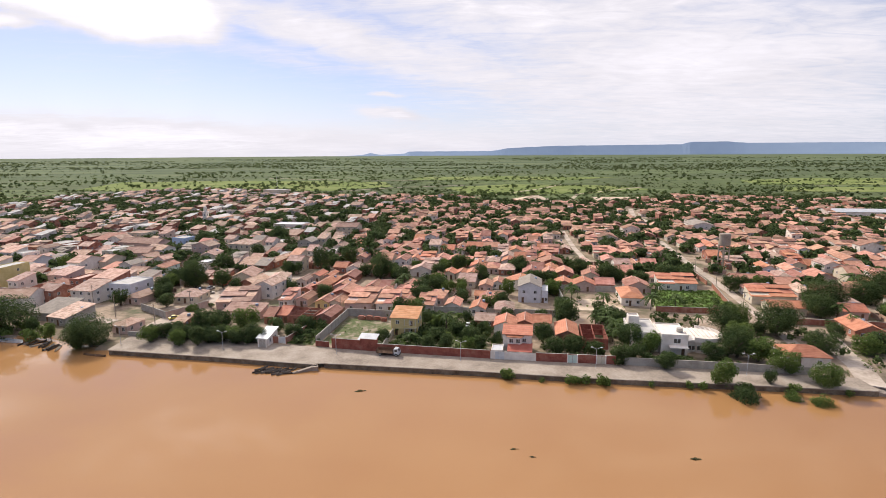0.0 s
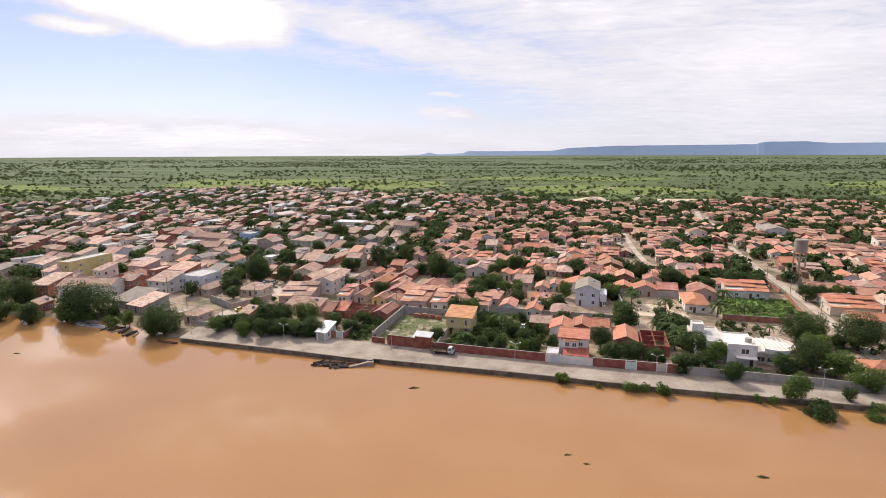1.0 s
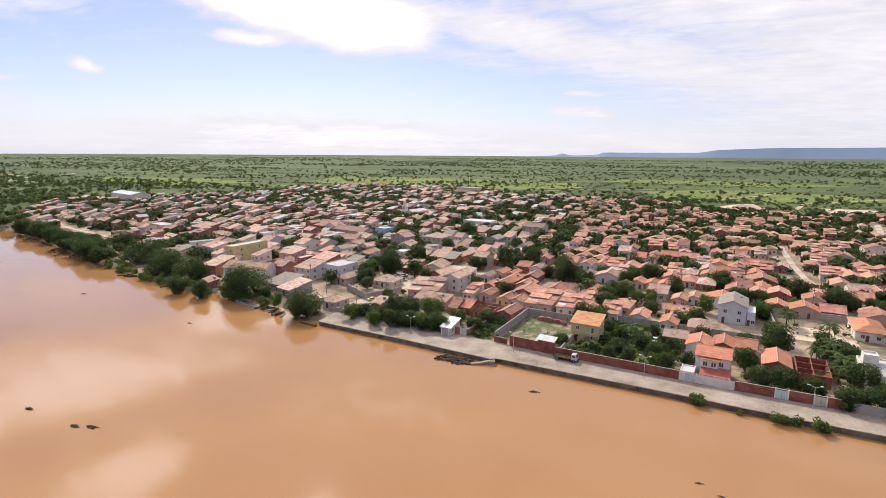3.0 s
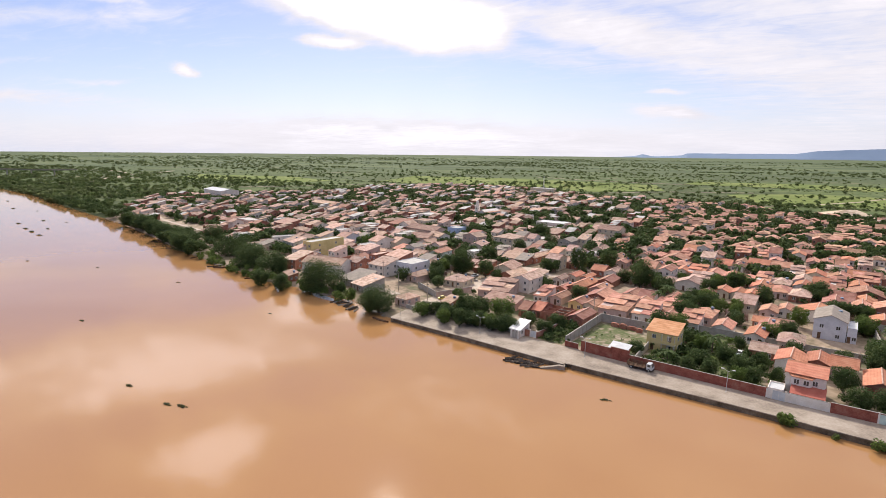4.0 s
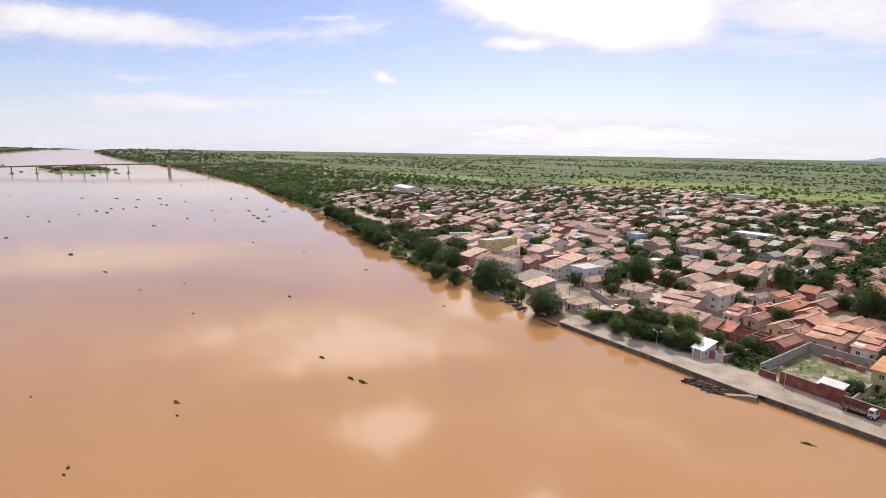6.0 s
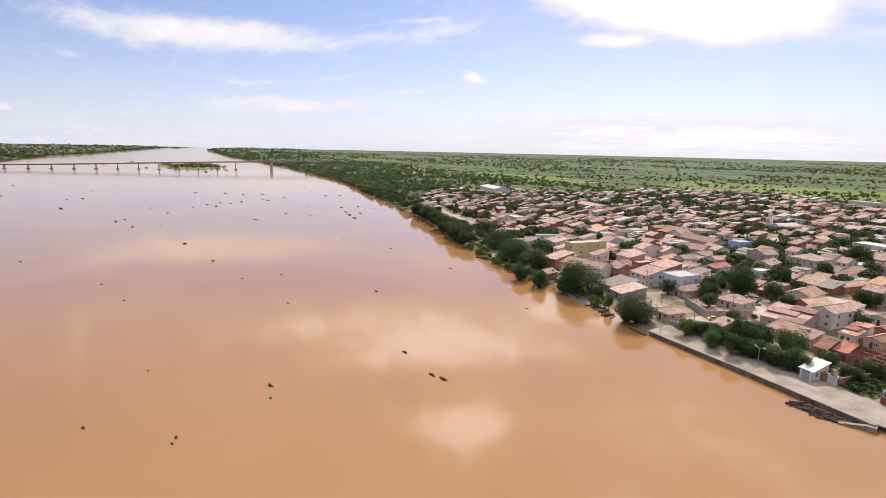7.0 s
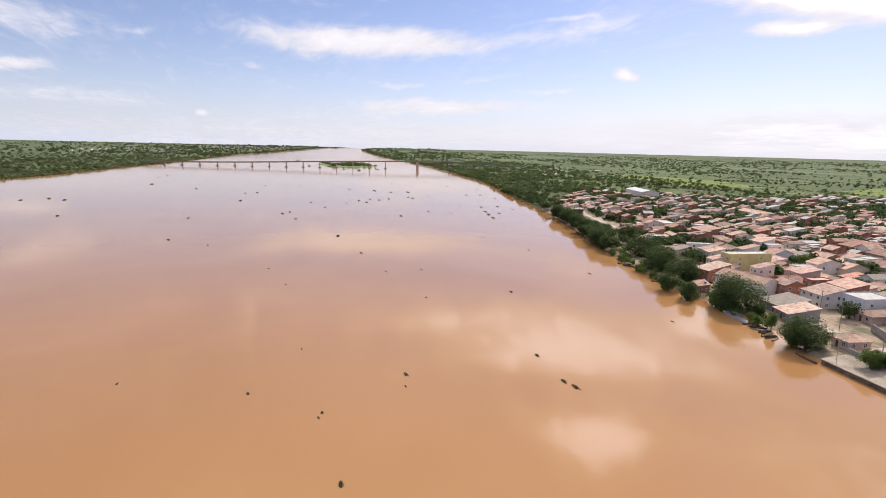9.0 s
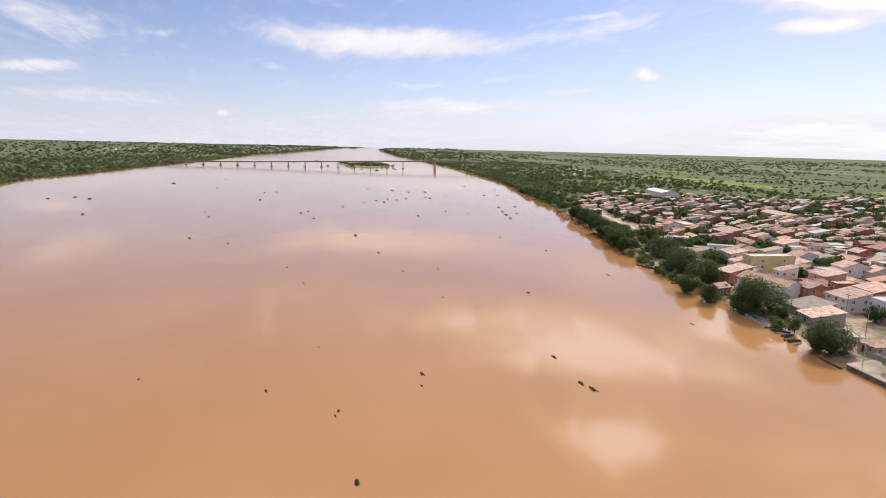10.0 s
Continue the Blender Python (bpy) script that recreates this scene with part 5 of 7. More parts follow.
tree(12.4, 167.3, 1.9, 2.6)
tree(8.1, 179.6, 2.0, 2.6)
tree(-2.4, 175.6, 2.3, 2.6)
tree(7.8, 207.2, 3.0, 2.6)
tree(42.0, 177.8, 4.8, 5)
tree(30.9, 159.7, 3.6, 3.5)
tree(32.8, 150.1, 3.4, 3)
tree(38.5, 150.8, 3.5, 3)
tree(43.8, 148.7, 2.9, 2.6)
tree(59.5, 172.6, 3.4, 3.5)
tree(57.2, 154.3, 4.3, 4)
tree(41.3, 175.6, 2.7, 3)
tree(21.8, 198.1, 3.6, 3.5)
tree(17.4, 197.3, 3.6, 3)
tree(26.9, 216.6, 3.2, 4)
tree(17.4, 237.3, 3.9, 5)
tree(16.4, 157.5, 2.1, 2.5)
tree(13.0, 167.3, 2.5, 2.6)
tree(11.0, 155.4, 2.3, 2.4)
tree(58.9, 173.6, 3.0, 3.5)
tree(56.9, 155.2, 4.6, 4)
tree(60.4, 149.3, 3.3, 4)
tree(50.1, 143.8, 3.4, 3)
tree(54.6, 144.5, 2.9, 3)
tree(60.7, 138.5, 2.9, 2.8)
tree(92.3, 170.3, 5.3, 5)
tree(98.9, 172.3, 3.6, 5, True)
tree(84.6, 147.0, 5.0, 5)
tree(76.4, 144.9, 3.6, 3)
tree(71.5, 129.0, 3.3, 3.2)
tree(121.5, 220.8, 4.1, 4)
tree(106.8, 164.8, 6.8, 6)
tree(141.9, 194.3, 8.2, 6)
tree(134.0, 183.3, 5.7, 4.5)
tree(109.6, 147.7, 5.1, 4)
tree(88.6, 143.5, 4.7, 4)
tree(91.6, 135.9, 4.3, 3.4)
tree(96.5, 127.4, 4.2, 3.0, True)
tree(90.5, 119.5, 2.8, -1.0, True)
tree(73.6, 122.6, 3.9, -0.4)
tree(85.4, 122.7, 2.4, -1.0, True)
tree(123.0, 148.7, 4.2, 3)
tree(128.0, 150.2, 4.3, 3)
tree(162.2, 200.4, 6.5, 5)
tree(176.5, 211.3, 7.9, 6)
tree(122.7, 160.4, 2.9, 3)
tree(89.5, 154.9, 4.6, 4.5)
tree(83.4, 128.8, 1.7, 2)
tree(57.6, 166.4, 2.8, 3.0)
tree(53.6, 180.2, 2.4, 2.6)
tree(60.4, 184.0, 2.4, 2.6)
tree(57.0, 190.5, 2.6, 2.8)
tree(61.6, 177.6, 2.2, 2.4)
palm(56.0, 178.4, 3.0, 4.0)
palm(55.2, 165.6, 3.0, 4.2)
palm(56.6, 160.6, 2.8, 4.6)
palm(51.8, 175.8, 2.8, 3.6)
palm(58.6, 168.4, 2.6, 3.8)
palm(57.1, 183.6, 3.2, 3.5)
palm(52.8, 160.2, 2.8, 3.5)
palm(54.5, 171.6, 3.0, 3.5)
palm(51.0, 207.4, 3.5, 5)
palm(77.7, 194.1, 3.8, 5)
palm(86.8, 193.9, 3.1, 5)
palm(85.3, 172.6, 2.1, 4)
palm(0.8, 174.7, 3.5, 4.5)
palm(-10.5, 160.3, 2.7, 2.6)
palm(-19.2, 216.1, 2.7, 6)
palm(135.2, 170.6, 3.9, 4)
palm(172.6, 219.7, 5.0, 6)
palm(137.5, 180.4, 3.3, 5)
palm(-57.3, 173.4, 2.7, 4)
palm(63.3, 176.2, 2.1, 3)
palm(64.2, 164.0, 2.6, 4)
palm(-0.1, 305.2, 3.2, 5.0)
palm(9.0, 295.6, 3.2, 5.0)
palm(52.2, 211.8, 3.2, 5.0)
palm(60.9, 197.7, 3.2, 5.0)
palm(86.5, 212.9, 3.2, 5.0)
palm(101.6, 283.4, 3.2, 5.0)
palm(50.9, 311.2, 3.2, 5.0)
palm(-17.4, 231.2, 3.2, 5.0)
palm(102.9, 337.7, 3.2, 5.0)


for k in range(12):
    x = -94 + 3.2 * k
    tree(x, round(165.6 - 0.19 * (x + 94) + (k % 3) * 1.6, 1), 2.6 + (k % 4) * 0.35, 2.6)


# ---------------- the rest of the town: rows of houses along the grid ----------------
CLEAR = [(92, 184, 6), (34, 193, 8), (57, 174, 8), (60, 188, 8), (80, 177, 9), (-128, 199, 8), (-113, 195, 9), (-102, 199, 6), (-28, 171, 14), (0, 170, 17), (60, 205, 14), (98, 210, 19), (68, 152, 15), (-44, 172, 7), (128, 140, 16), (-90, 438, 18), (110, 668, 26), (228, 683, 40), (-92, 170, 10), (-70, 168, 12), (138, 158, 9)]
NO_GREEN = [(-30, 205, 21), (-56, 198, 15), (-48, 240, 16), (34, 197, 13), (60, 180, 14), (82, 182, 9), (-120, 196, 12), (18, 248, 12), (-95, 215, 12)]
LINES = [(a, b, w) for _, pts, w in STREETS for a, b in zip(pts, pts[1:])]


def on_street(x, y, margin):
    for (x0, y0), (x1, y1), w in LINES:
        dx, dy = x1 - x0, y1 - y0
        t = max(0.0, min(1.0, ((x - x0) * dx + (y - y0) * dy) / (dx * dx + dy * dy)))
        if math.hypot(x - x0 - t * dx, y - y0 - t * dy) < w + margin:
            return True
    return False


def plan_town():
    """Plots in rows on two grids: east of the square along the embankment, west of it along the bending shore."""
    rng = random.Random(4)
    plots, gardens = [], []
    for rot, ox, oy, a0, a1, b1 in ((-10, 0, 139, -250, 560, 600), (-16, -122, 172, -560, 4, 720)):
        b = 22.0
        row = 0
        while b < b1:
            deep = rng.uniform(9.0, 12.5) if rot == -10 else rng.uniform(7.6, 10.4)
            a = a0 + rng.uniform(0, 5)
            while a < a1:
                w = rng.uniform(5.0, 7.8) if rng.random() < 0.86 else rng.uniform(8.5, 13)
                x, y = along(a + w / 2, b + deep / 2 + rng.uniform(-1.2, 1.2), rot, ox, oy)
                a += w + (0.15 if rng.random() < 0.7 else rng.uniform(1.0, 3.5))
                if (rot == -16) != (x < -112 - (y - 160) * 0.05):
                    continue
                if not inside(TOWN, np.array(x), np.array(y)) or y - np.interp(x, NORTH_X, NORTH_Y) < 16 + deep / 2:
                    continue
                if on_street(x, y, deep * 0.42) or any(math.hypot(x - p, y - q) < r + 3 for p, q, r in CLEAR):
                    continue
                green = noise.noise((x * 0.011, y * 0.011, 3.3)) * 0.5 + 0.5
                edge = noise.noise((x * 0.03, y * 0.03, 9.1))
                if any(math.hypot(x - p, y - q) < r + w * 0.42 for p, q, r in TAKEN):
                    continue
                near_tree = any(math.hypot(x - p, y - q) < r + 1.5 for p, q, r in TREES)
                packed = any(math.hypot(x - p, y - q) < r for p, q, r in NO_GREEN[:3])
                if not packed and rng.random() < (0.22 if x > -90 else 0.19) + 0.26 * min(1, max(0, (y - 290) / 150)) + 1.0 * max(0, green - 0.49) + 0.2 * (edge > 0.28) or near_tree:
                    if not near_tree and not any(math.hypot(x - p, y - q) < r for p, q, r in NO_GREEN):
                        gardens += [(x + rng.uniform(-1, 1), y + rng.uniform(-3.5, 3.5), rng.uniform(2.4, 5.0)) for _ in range(2)]
                    continue
                plots.append((x, y, w, deep, rot + rng.uniform(-2.5, 2.5)))
            row += 1
            if row % 2 == 0:
                for k in range(int((a1 - a0) / 6)):
                    x, y = along(rng.uniform(a0, a1), b + deep + rng.uniform(0.5, 4), rot, ox, oy)
                    if inside(TOWN, np.array(x), np.array(y)) and (rot == -16) == (x < -112 - (y - 160) * 0.05) and not on_street(x, y, 2) and not any(math.hypot(x - p, y - q) < r + 1 for p, q, r in TAKEN) and not any(math.hypot(x - p, y - q) < r + 3.5 for p, q, r in CLEAR) and not any(math.hypot(x - p, y - q) < r for p, q, r in NO_GREEN) and y - np.interp(x, NORTH_X, NORTH_Y) > 14:
                        gardens.append((x, y, rng.uniform(2.0, 4.4)))
                b += deep + rng.uniform(5, 8)
            else:
                b += deep + 0.5
    return plots, gardens


PLOTS, GARDENS = plan_town()
PLOTS.sort(key=lambda p: math.hypot(p[0] + 20, p[1]))
GARDENS.sort(key=lambda p: math.hypot(p[0] + 20, p[1]))
WALLS = [WHITE, WHITE, CREAM, PINK, PINK, BRICK, BRICK, CREAM, WHITE, WHITE]


def pick_style(rng, w, x, y):
    east = x > -60
    style = rng.choice(("gable", "gable", "gable", "eave", "hip", "stepped") if east else ("eave", "eave", "gable", "back", "flat", "stepped", "back"))
    tall = rng.random() < (0.04 if east else 0.26)
    tile = rng.choice((TILE, TILE, TILE_NEW, TILE, TILE_OLD) if east else (TILE, TILE_OLD, TILE_OLD, TILE_OLD, TILE, SLAB))
    if style == "flat":
        tile = rng.choice((SLAB, SLAB, TILE_OLD))
    elif tile is SLAB:
        tile = FIBRE
    return style, (6.0 if tall else rng.uniform(2.8, 3.5)), (2 if tall else 1), tile


NEAR = 270
for k, (x, y, w, d, rot) in enumerate(PLOTS[:NEAR]):
    rng = random.Random(k + 100)
    style, h, storeys, tile = pick_style(rng, w, x, y)
    house(x, y, round(w, 1), round(d, 1), h, rot, style, rng.choice(WALLS if x > -60 else WALLS + [WHITE] * 5), tile, storeys)

FAR_WALL = material("plaster_of_far_houses", [(0.54, 0.43, 0.35), (0.80, 0.73, 0.65)], 0.6, 6, 0.9, 0, 0.3, True)
FAR_TILE_OLD = material("pale_tile_of_far_houses", [(0.28, 0.165, 0.12), (0.46, 0.295, 0.22), (0.58, 0.43, 0.345)], 0.4, 8, 0.92, 0.04, 0.5, True, courses=0.08)
FAR_TILE = material("clay_tile_of_far_houses", [(0.31, 0.16, 0.105), (0.46, 0.245, 0.165), (0.55, 0.34, 0.25)], 0.4, 8, 0.92, 0.04, 0.5, True, courses=0.08)


def far_houses():
    """The houses further back, in one mesh: walls, roof slabs, doors and windows."""
    s, mats = Shape(), []

    def put(shape, c, sn, x, y, z, slot):
        k = len(s.v)
        s.v += [(x + p * c - q * sn, y + p * sn + q * c, z + r) for p, q, r in shape.v]
        s.f += [tuple(i + k for i in f) for f in shape.f]
        mats.extend([slot] * len(shape.f))

    for k, (x, y, w, d, rot) in enumerate(PLOTS[NEAR:]):
        rng = random.Random(k + 5000)
        style, h, storeys, tile = pick_style(rng, w, x, y)
        roofs, gable = quad_roof(w, d, h, style, 0.35)
        c, sn = math.cos(radians(rot)), math.sin(radians(rot))
        z = ground_at(x, y)
        put(parapet_shape(w, d, h) if style == "flat" else wall_shape(w, d, h, gable), c, sn, x, y, z, 5 if rng.random() < 0.38 else 0)
        for r in roofs:
            put(r, c, sn, x, y, z, 3 if tile in (SLAB, FIBRE) else 4 if x < -70 and rng.random() < 0.85 else 1)
        o = Shape().box(-0.45, 0.45, -d / 2 - 0.05, -d / 2 + 0.05, 0, 2.1)
        for st in range(storeys):
            for px in (-w * 0.32, w * 0.3):
                o.box(px - 0.5, px + 0.5, -d / 2 - 0.05, -d / 2 + 0.05, 1 + 2.8 * st, 2.1 + 2.8 * st)
            o.box(w / 2 - 0.05, w / 2 + 0.05, -0.6, 0.6, 1 + 2.8 * st, 2.1 + 2.8 * st)
            o.box(-w / 2 - 0.05, -w / 2 + 0.05, -0.6, 0.6, 1 + 2.8 * st, 2.1 + 2.8 * st)
        put(o, c, sn, x, y, z, 2)
    me = s.mesh("far_houses", FAR_WALL)
    for m in (FAR_TILE, GLASS, SLAB, FAR_TILE_OLD, BRICK):
        me.materials.append(m)
    me.polygons.foreach_set("material_index", np.array(mats, np.int32))
    tagged(new("far_houses", me), "many small clay-tiled houses at the back of the town", "houses", kind="stuff")


far_houses()


def plot_walls():
    """Low dividing walls between the yards, in one mesh."""
    rng = random.Random(21)
    s = Shape()
    for x, y, r in GARDENS[:900]:
        for side in range(2):
            rot = (-10 if x > -112 else -16) + 90 * side
            c, sn = math.cos(radians(rot)), math.sin(radians(rot))
            length, off, h = rng.uniform(3, 9), rng.uniform(1.5, 4.5), rng.uniform(1.6, 2.4)
            px, py = x - sn * off, y + c * off
            if on_street(px, py, 1.5) or any(math.hypot(px - a, py - b) < q for a, b, q in TAKEN):
                continue
            b = Shape().box(-length / 2, length / 2, -0.1, 0.1, 0, h)
            s.add([(px + u * c - v * sn, py + u * sn + v * c, G + w) for u, v, w in b.v], b.f)
    tagged(new("yard_walls", s.mesh("yard_walls", FAR_YARD)), "low brick and cement walls between the yards", "walls", kind="stuff")


FAR_YARD = material("yard_brick_and_cement", [(0.28, 0.13, 0.09), (0.42, 0.28, 0.21), (0.50, 0.42, 0.36)], 0.3, 7, 0.95, 0, 0.35, True)
plot_walls()
NEAR_TREES = 110
for x, y, r in GARDENS[:NEAR_TREES]:
    tree(round(x, 1), round(y, 1), round(r, 1), round(r * 0.95, 1))


rb = random.Random(31)
for k in range(26):
    if k % 5 == 3:
        continue
    x = -272 - 5.6 * k
    y = float(np.interp(x, NORTH_X, NORTH_Y)) + rb.uniform(3, 9)
    r = rb.uniform(3.2, 7.4)
    tree(round(x + rb.uniform(-2, 2), 1), round(y, 1), round(r, 1), round(r * 0.8, 1))

# ---------------- woods and scrub ----------------
def cloud_of_trees(name, spots, quads, leaf, mat, label, seed, flat=0.75):
    """Many crowns as leaf clumps in one mesh; spots: x, y, r."""
    rng = np.random.default_rng(seed)
    allv = []
    hz = land_height(np.array([p[0] for p in spots]), np.array([p[1] for p in spots]))
    for (x, y, r), z in zip(spots, hz):
        lobes = [(0, 0, 0, 0.6)] + [(0.5 * math.cos(a), 0.5 * math.sin(a), u, 0.42) for a, u in zip(rng.uniform(0, 6.28, 5), rng.uniform(-0.3, 0.4, 5))]
        v = leaf_cloud(rng, quads, leaf, lobes)
        v[:, :2] *= r
        v[:, 2] *= r * flat
        allv.append(v + np.array([x, y, max(z, WATER_Z - 0.3) + r * flat * 0.85]))
    tagged(new(name, quads_mesh(name, np.concatenate(allv), mat)), label, "trees", kind="stuff")


rest = GARDENS[NEAR_TREES:]
cloud_of_trees("far_garden_trees", rest, 90, 0.24, LEAF, "dark green garden trees between the far houses", 1, 0.9)


def shore_woods():
    rng = random.Random(8)
    near, far = [], []
    for k in range(60):
        x = -255 - 420 * k / 60 + rng.uniform(-4, 4)
        y = float(np.interp(x, NORTH_X, NORTH_Y)) + rng.uniform(3, 13)
        r = rng.uniform(3.2, 6.4)
        near.append((x, y, r))
        if rng.random() < 0.6:
            near.append((x + rng.uniform(-5, 5), y + rng.uniform(8, 22), rng.uniform(3, 5.5)))
    for k in range(900):
        x = -660 - 3000 * rng.random() ** 1.6
        d = 3 + 170 * rng.random() ** 2.2
        far.append((x, float(np.interp(x, NORTH_X, NORTH_Y)) + d, rng.uniform(2.6, 6.5)))
    for k in range(1500):
        x = -780 - 2600 * rng.random() ** 1.4
        d = 3 + 420 * rng.random() ** 1.3
        far.append((x, float(np.interp(x, SOUTH_X, SOUTH_Y)) - d, rng.uniform(2.6, 6.0)))
    for k in range(1300):
        x = -1000 - 3300 * rng.random()
        d = 100 + 1500 * rng.random()
        far.append((x, float(np.interp(x, SOUTH_X, SOUTH_Y)) - d, rng.uniform(4.0, 8.5)))
    for k in range(900):
        x = -2300 - 2200 * rng.random()
        far.append((x, float(np.interp(x, SOUTH_X, SOUTH_Y)) - 4 - 700 * rng.random() ** 2, rng.uniform(5.0, 10.0)))
    for k in range(500):
        x = -2300 - 2200 * rng.random()
        far.append((x, float(np.interp(x, NORTH_X, NORTH_Y)) + 4 + 600 * rng.random() ** 2, rng.uniform(5.0, 10.0)))
    dense = []
    while len(dense) < 4200:
        x = -640 - 1500 * rng.random() ** 1.5
        d = -1 + 620 * rng.random() ** 1.7
        y = float(np.interp(x, SOUTH_X, SOUTH_Y)) - d
        if d > 60 and noise.noise((x * 0.012, y * 0.012, 5.0)) < -0.22:
            continue
        dense.append((x, y, rng.uniform(2.0, 4.6)))
    for k in range(700):
        x = -640 - 1900 * rng.random() ** 1.2
        dense.append((x, float(np.interp(x, SOUTH_X, SOUTH_Y)) + rng.uniform(-5, 1.5), rng.uniform(1.6, 3.6)))
    return near, far, dense


SHORE_NEAR, SHORE_FAR, SHORE_SCRUB = shore_woods()
cloud_of_trees("riverside_trees", SHORE_NEAR, 420, 0.11, LEAF, "dense dark trees along the river bank", 2, 0.85)
cloud_of_trees("riverside_woods", SHORE_FAR, 46, 0.30, LEAF_FAR, "far woods along both river banks", 3, 0.7)
cloud_of_trees("bank_scrub", SHORE_SCRUB, 30, 0.34, LEAF_SCRUB, "dense green scrub covering the opposite river bank", 31, 0.62)


def plain_trees():
    """Groves and single large trees on the near plain, thicker upstream along the river."""
    rng = random.Random(52)
    out = []
    while len(out) < 1500:
        a = radians(rng.uniform(-44, 62))
        r = 420 + 1300 * rng.random() ** 1.2
        x, y = -math.sin(a) * r, math.cos(a) * r
        if inside(TOWN, np.array(x), np.array(y)) or y - np.interp(x, NORTH_X, NORTH_Y) < 25:
            continue
        grove = noise.noise((x * 0.006, y * 0.011, 4.4)) + 0.5 * noise.noise((x * 0.03, y * 0.03, 1.0))
        if grove < 0.16 and rng.random() < 0.93:
            continue
        out.append((x, y, rng.uniform(1.8, 4.6)))
    while len(out) < 3600:
        x = -470 - 1500 * rng.random() ** 1.4
        y = float(np.interp(x, NORTH_X, NORTH_Y)) + 4 + 420 * rng.random() ** 1.5
        if inside(TOWN, np.array(x), np.array(y)) or noise.noise((x * 0.009, y * 0.012, 7.0)) < -0.12:
            continue
        out.append((x, y, rng.uniform(1.8, 5.2)))
    for k in range(420):
        a, b = rng.choice(((-480, 565), (-345, 862), (-142, 742), (12, 712), (190, 615), (425, 655), (-560, 400), (330, 690), (-240, 800), (-620, 440)))
        out.append((a + rng.gauss(0, 42), b + abs(rng.gauss(0, 24)), rng.uniform(2.2, 5.0)))
    return out


cloud_of_trees("plain_trees", plain_trees(), 54, 0.27, LEAF_PLAIN, "dark groves and single trees on the plain", 41, 0.8)


def scrub_spots():
    rng = random.Random(12)
    out = []
    while len(out) < 5600:
        a = radians(rng.uniform(-46, 96))
        r = 330 + 3000 * rng.random() ** 1.7
        x, y = -math.sin(a) * r, math.cos(a) * r
        if y - np.interp(x, NORTH_X, NORTH_Y) < 25 or inside(TOWN, np.array(x), np.array(y)):
            continue
        f = noise.noise((x * 0.0035, y * 0.006, 0.7)) + 0.4 * noise.noise((x * 0.02, y * 0.02, 2.0))
        if f < 0.10 and rng.random() < 0.92:
            continue
        big = rng.random() < 0.10
        out.append((x, y, (rng.uniform(2.6, 4.4) if big else rng.uniform(0.7, 1.9)) * (1 + r / 3500)))
    # hedgerows along the field edges, and thickets further out
    while len(out) < 7400:
        a = radians(rng.uniform(-44, 88))
        r = 620 + 2600 * rng.random() ** 1.3
        x0, y0 = -math.sin(a) * r, math.cos(a) * r
        way = radians(rng.choice((-12, -8, -10, 3, 78, -25)) + rng.uniform(-3, 3))
        length = rng.uniform(60, 420)
        for k in range(int(length / 7)):
            if rng.random() < 0.3:
                continue
            x, y = x0 + math.cos(way) * k * 7 + rng.uniform(-3, 3), y0 + math.sin(way) * k * 7 + rng.uniform(-4, 4)
            if y - np.interp(x, NORTH_X, NORTH_Y) > 25 and not inside(TOWN, np.array(x), np.array(y)):
                out.append((x, y, rng.uniform(1.3, 3.0) * (1 + r / 4500)))
    while len(out) < 13000:
        a = radians(rng.uniform(-46, 90))
        r = 1700 + 1900 * rng.random()
        x, y = -math.sin(a) * r, math.cos(a) * r
        if y - np.interp(x, NORTH_X, NORTH_Y) > 25 and noise.noise((x * 0.0018, y * 0.004, 6.2)) > -0.05:
            out.append((x, y, rng.uniform(3.5, 7.0)))
    return out


cloud_of_trees("scrub", scrub_spots(), 26, 0.36, LEAF_FAR, "scattered bushes and thorn scrub on the plain", 4, 0.62)


def bank_plants():
    """Reeds and low bushes at the foot of the embankment and along the shore."""
    rng = random.Random(3)
    out = [(16.6, 136.6, 1.5), (17.3, 136.4, 1.7), (17.0, 136.9, 1.4), (33, 133.2, 1.5), (35, 132.8, 1.3), (37.4, 132.6, 1.3), (41.6, 132.0, 1.6), (42.4, 131.9, 1.3), (63, 129.4, 1.2), (66, 129.0, 1.3), (77, 127.6, 1.4), (88, 126.4, 1.5), (101, 124.6, 1.1), (54, 130.6, 0.9), (26, 134.6, 0.8)]
    for k in range(70):
        x = -112 - 150 * rng.random()
        out.append((x, float(np.interp(x, NORTH_X, NORTH_Y)) + rng.uniform(0.5, 8), rng.uniform(0.8, 2.2)))
    out = [(x * 0.991, y * 0.991, r * 1.25) for x, y, r in out]
    cloud_of_trees("bank_bushes", out, 260, 0.13, LEAF_LIGHT, "light green bushes and reeds on the river bank", 6, 1.1)


bank_plants()


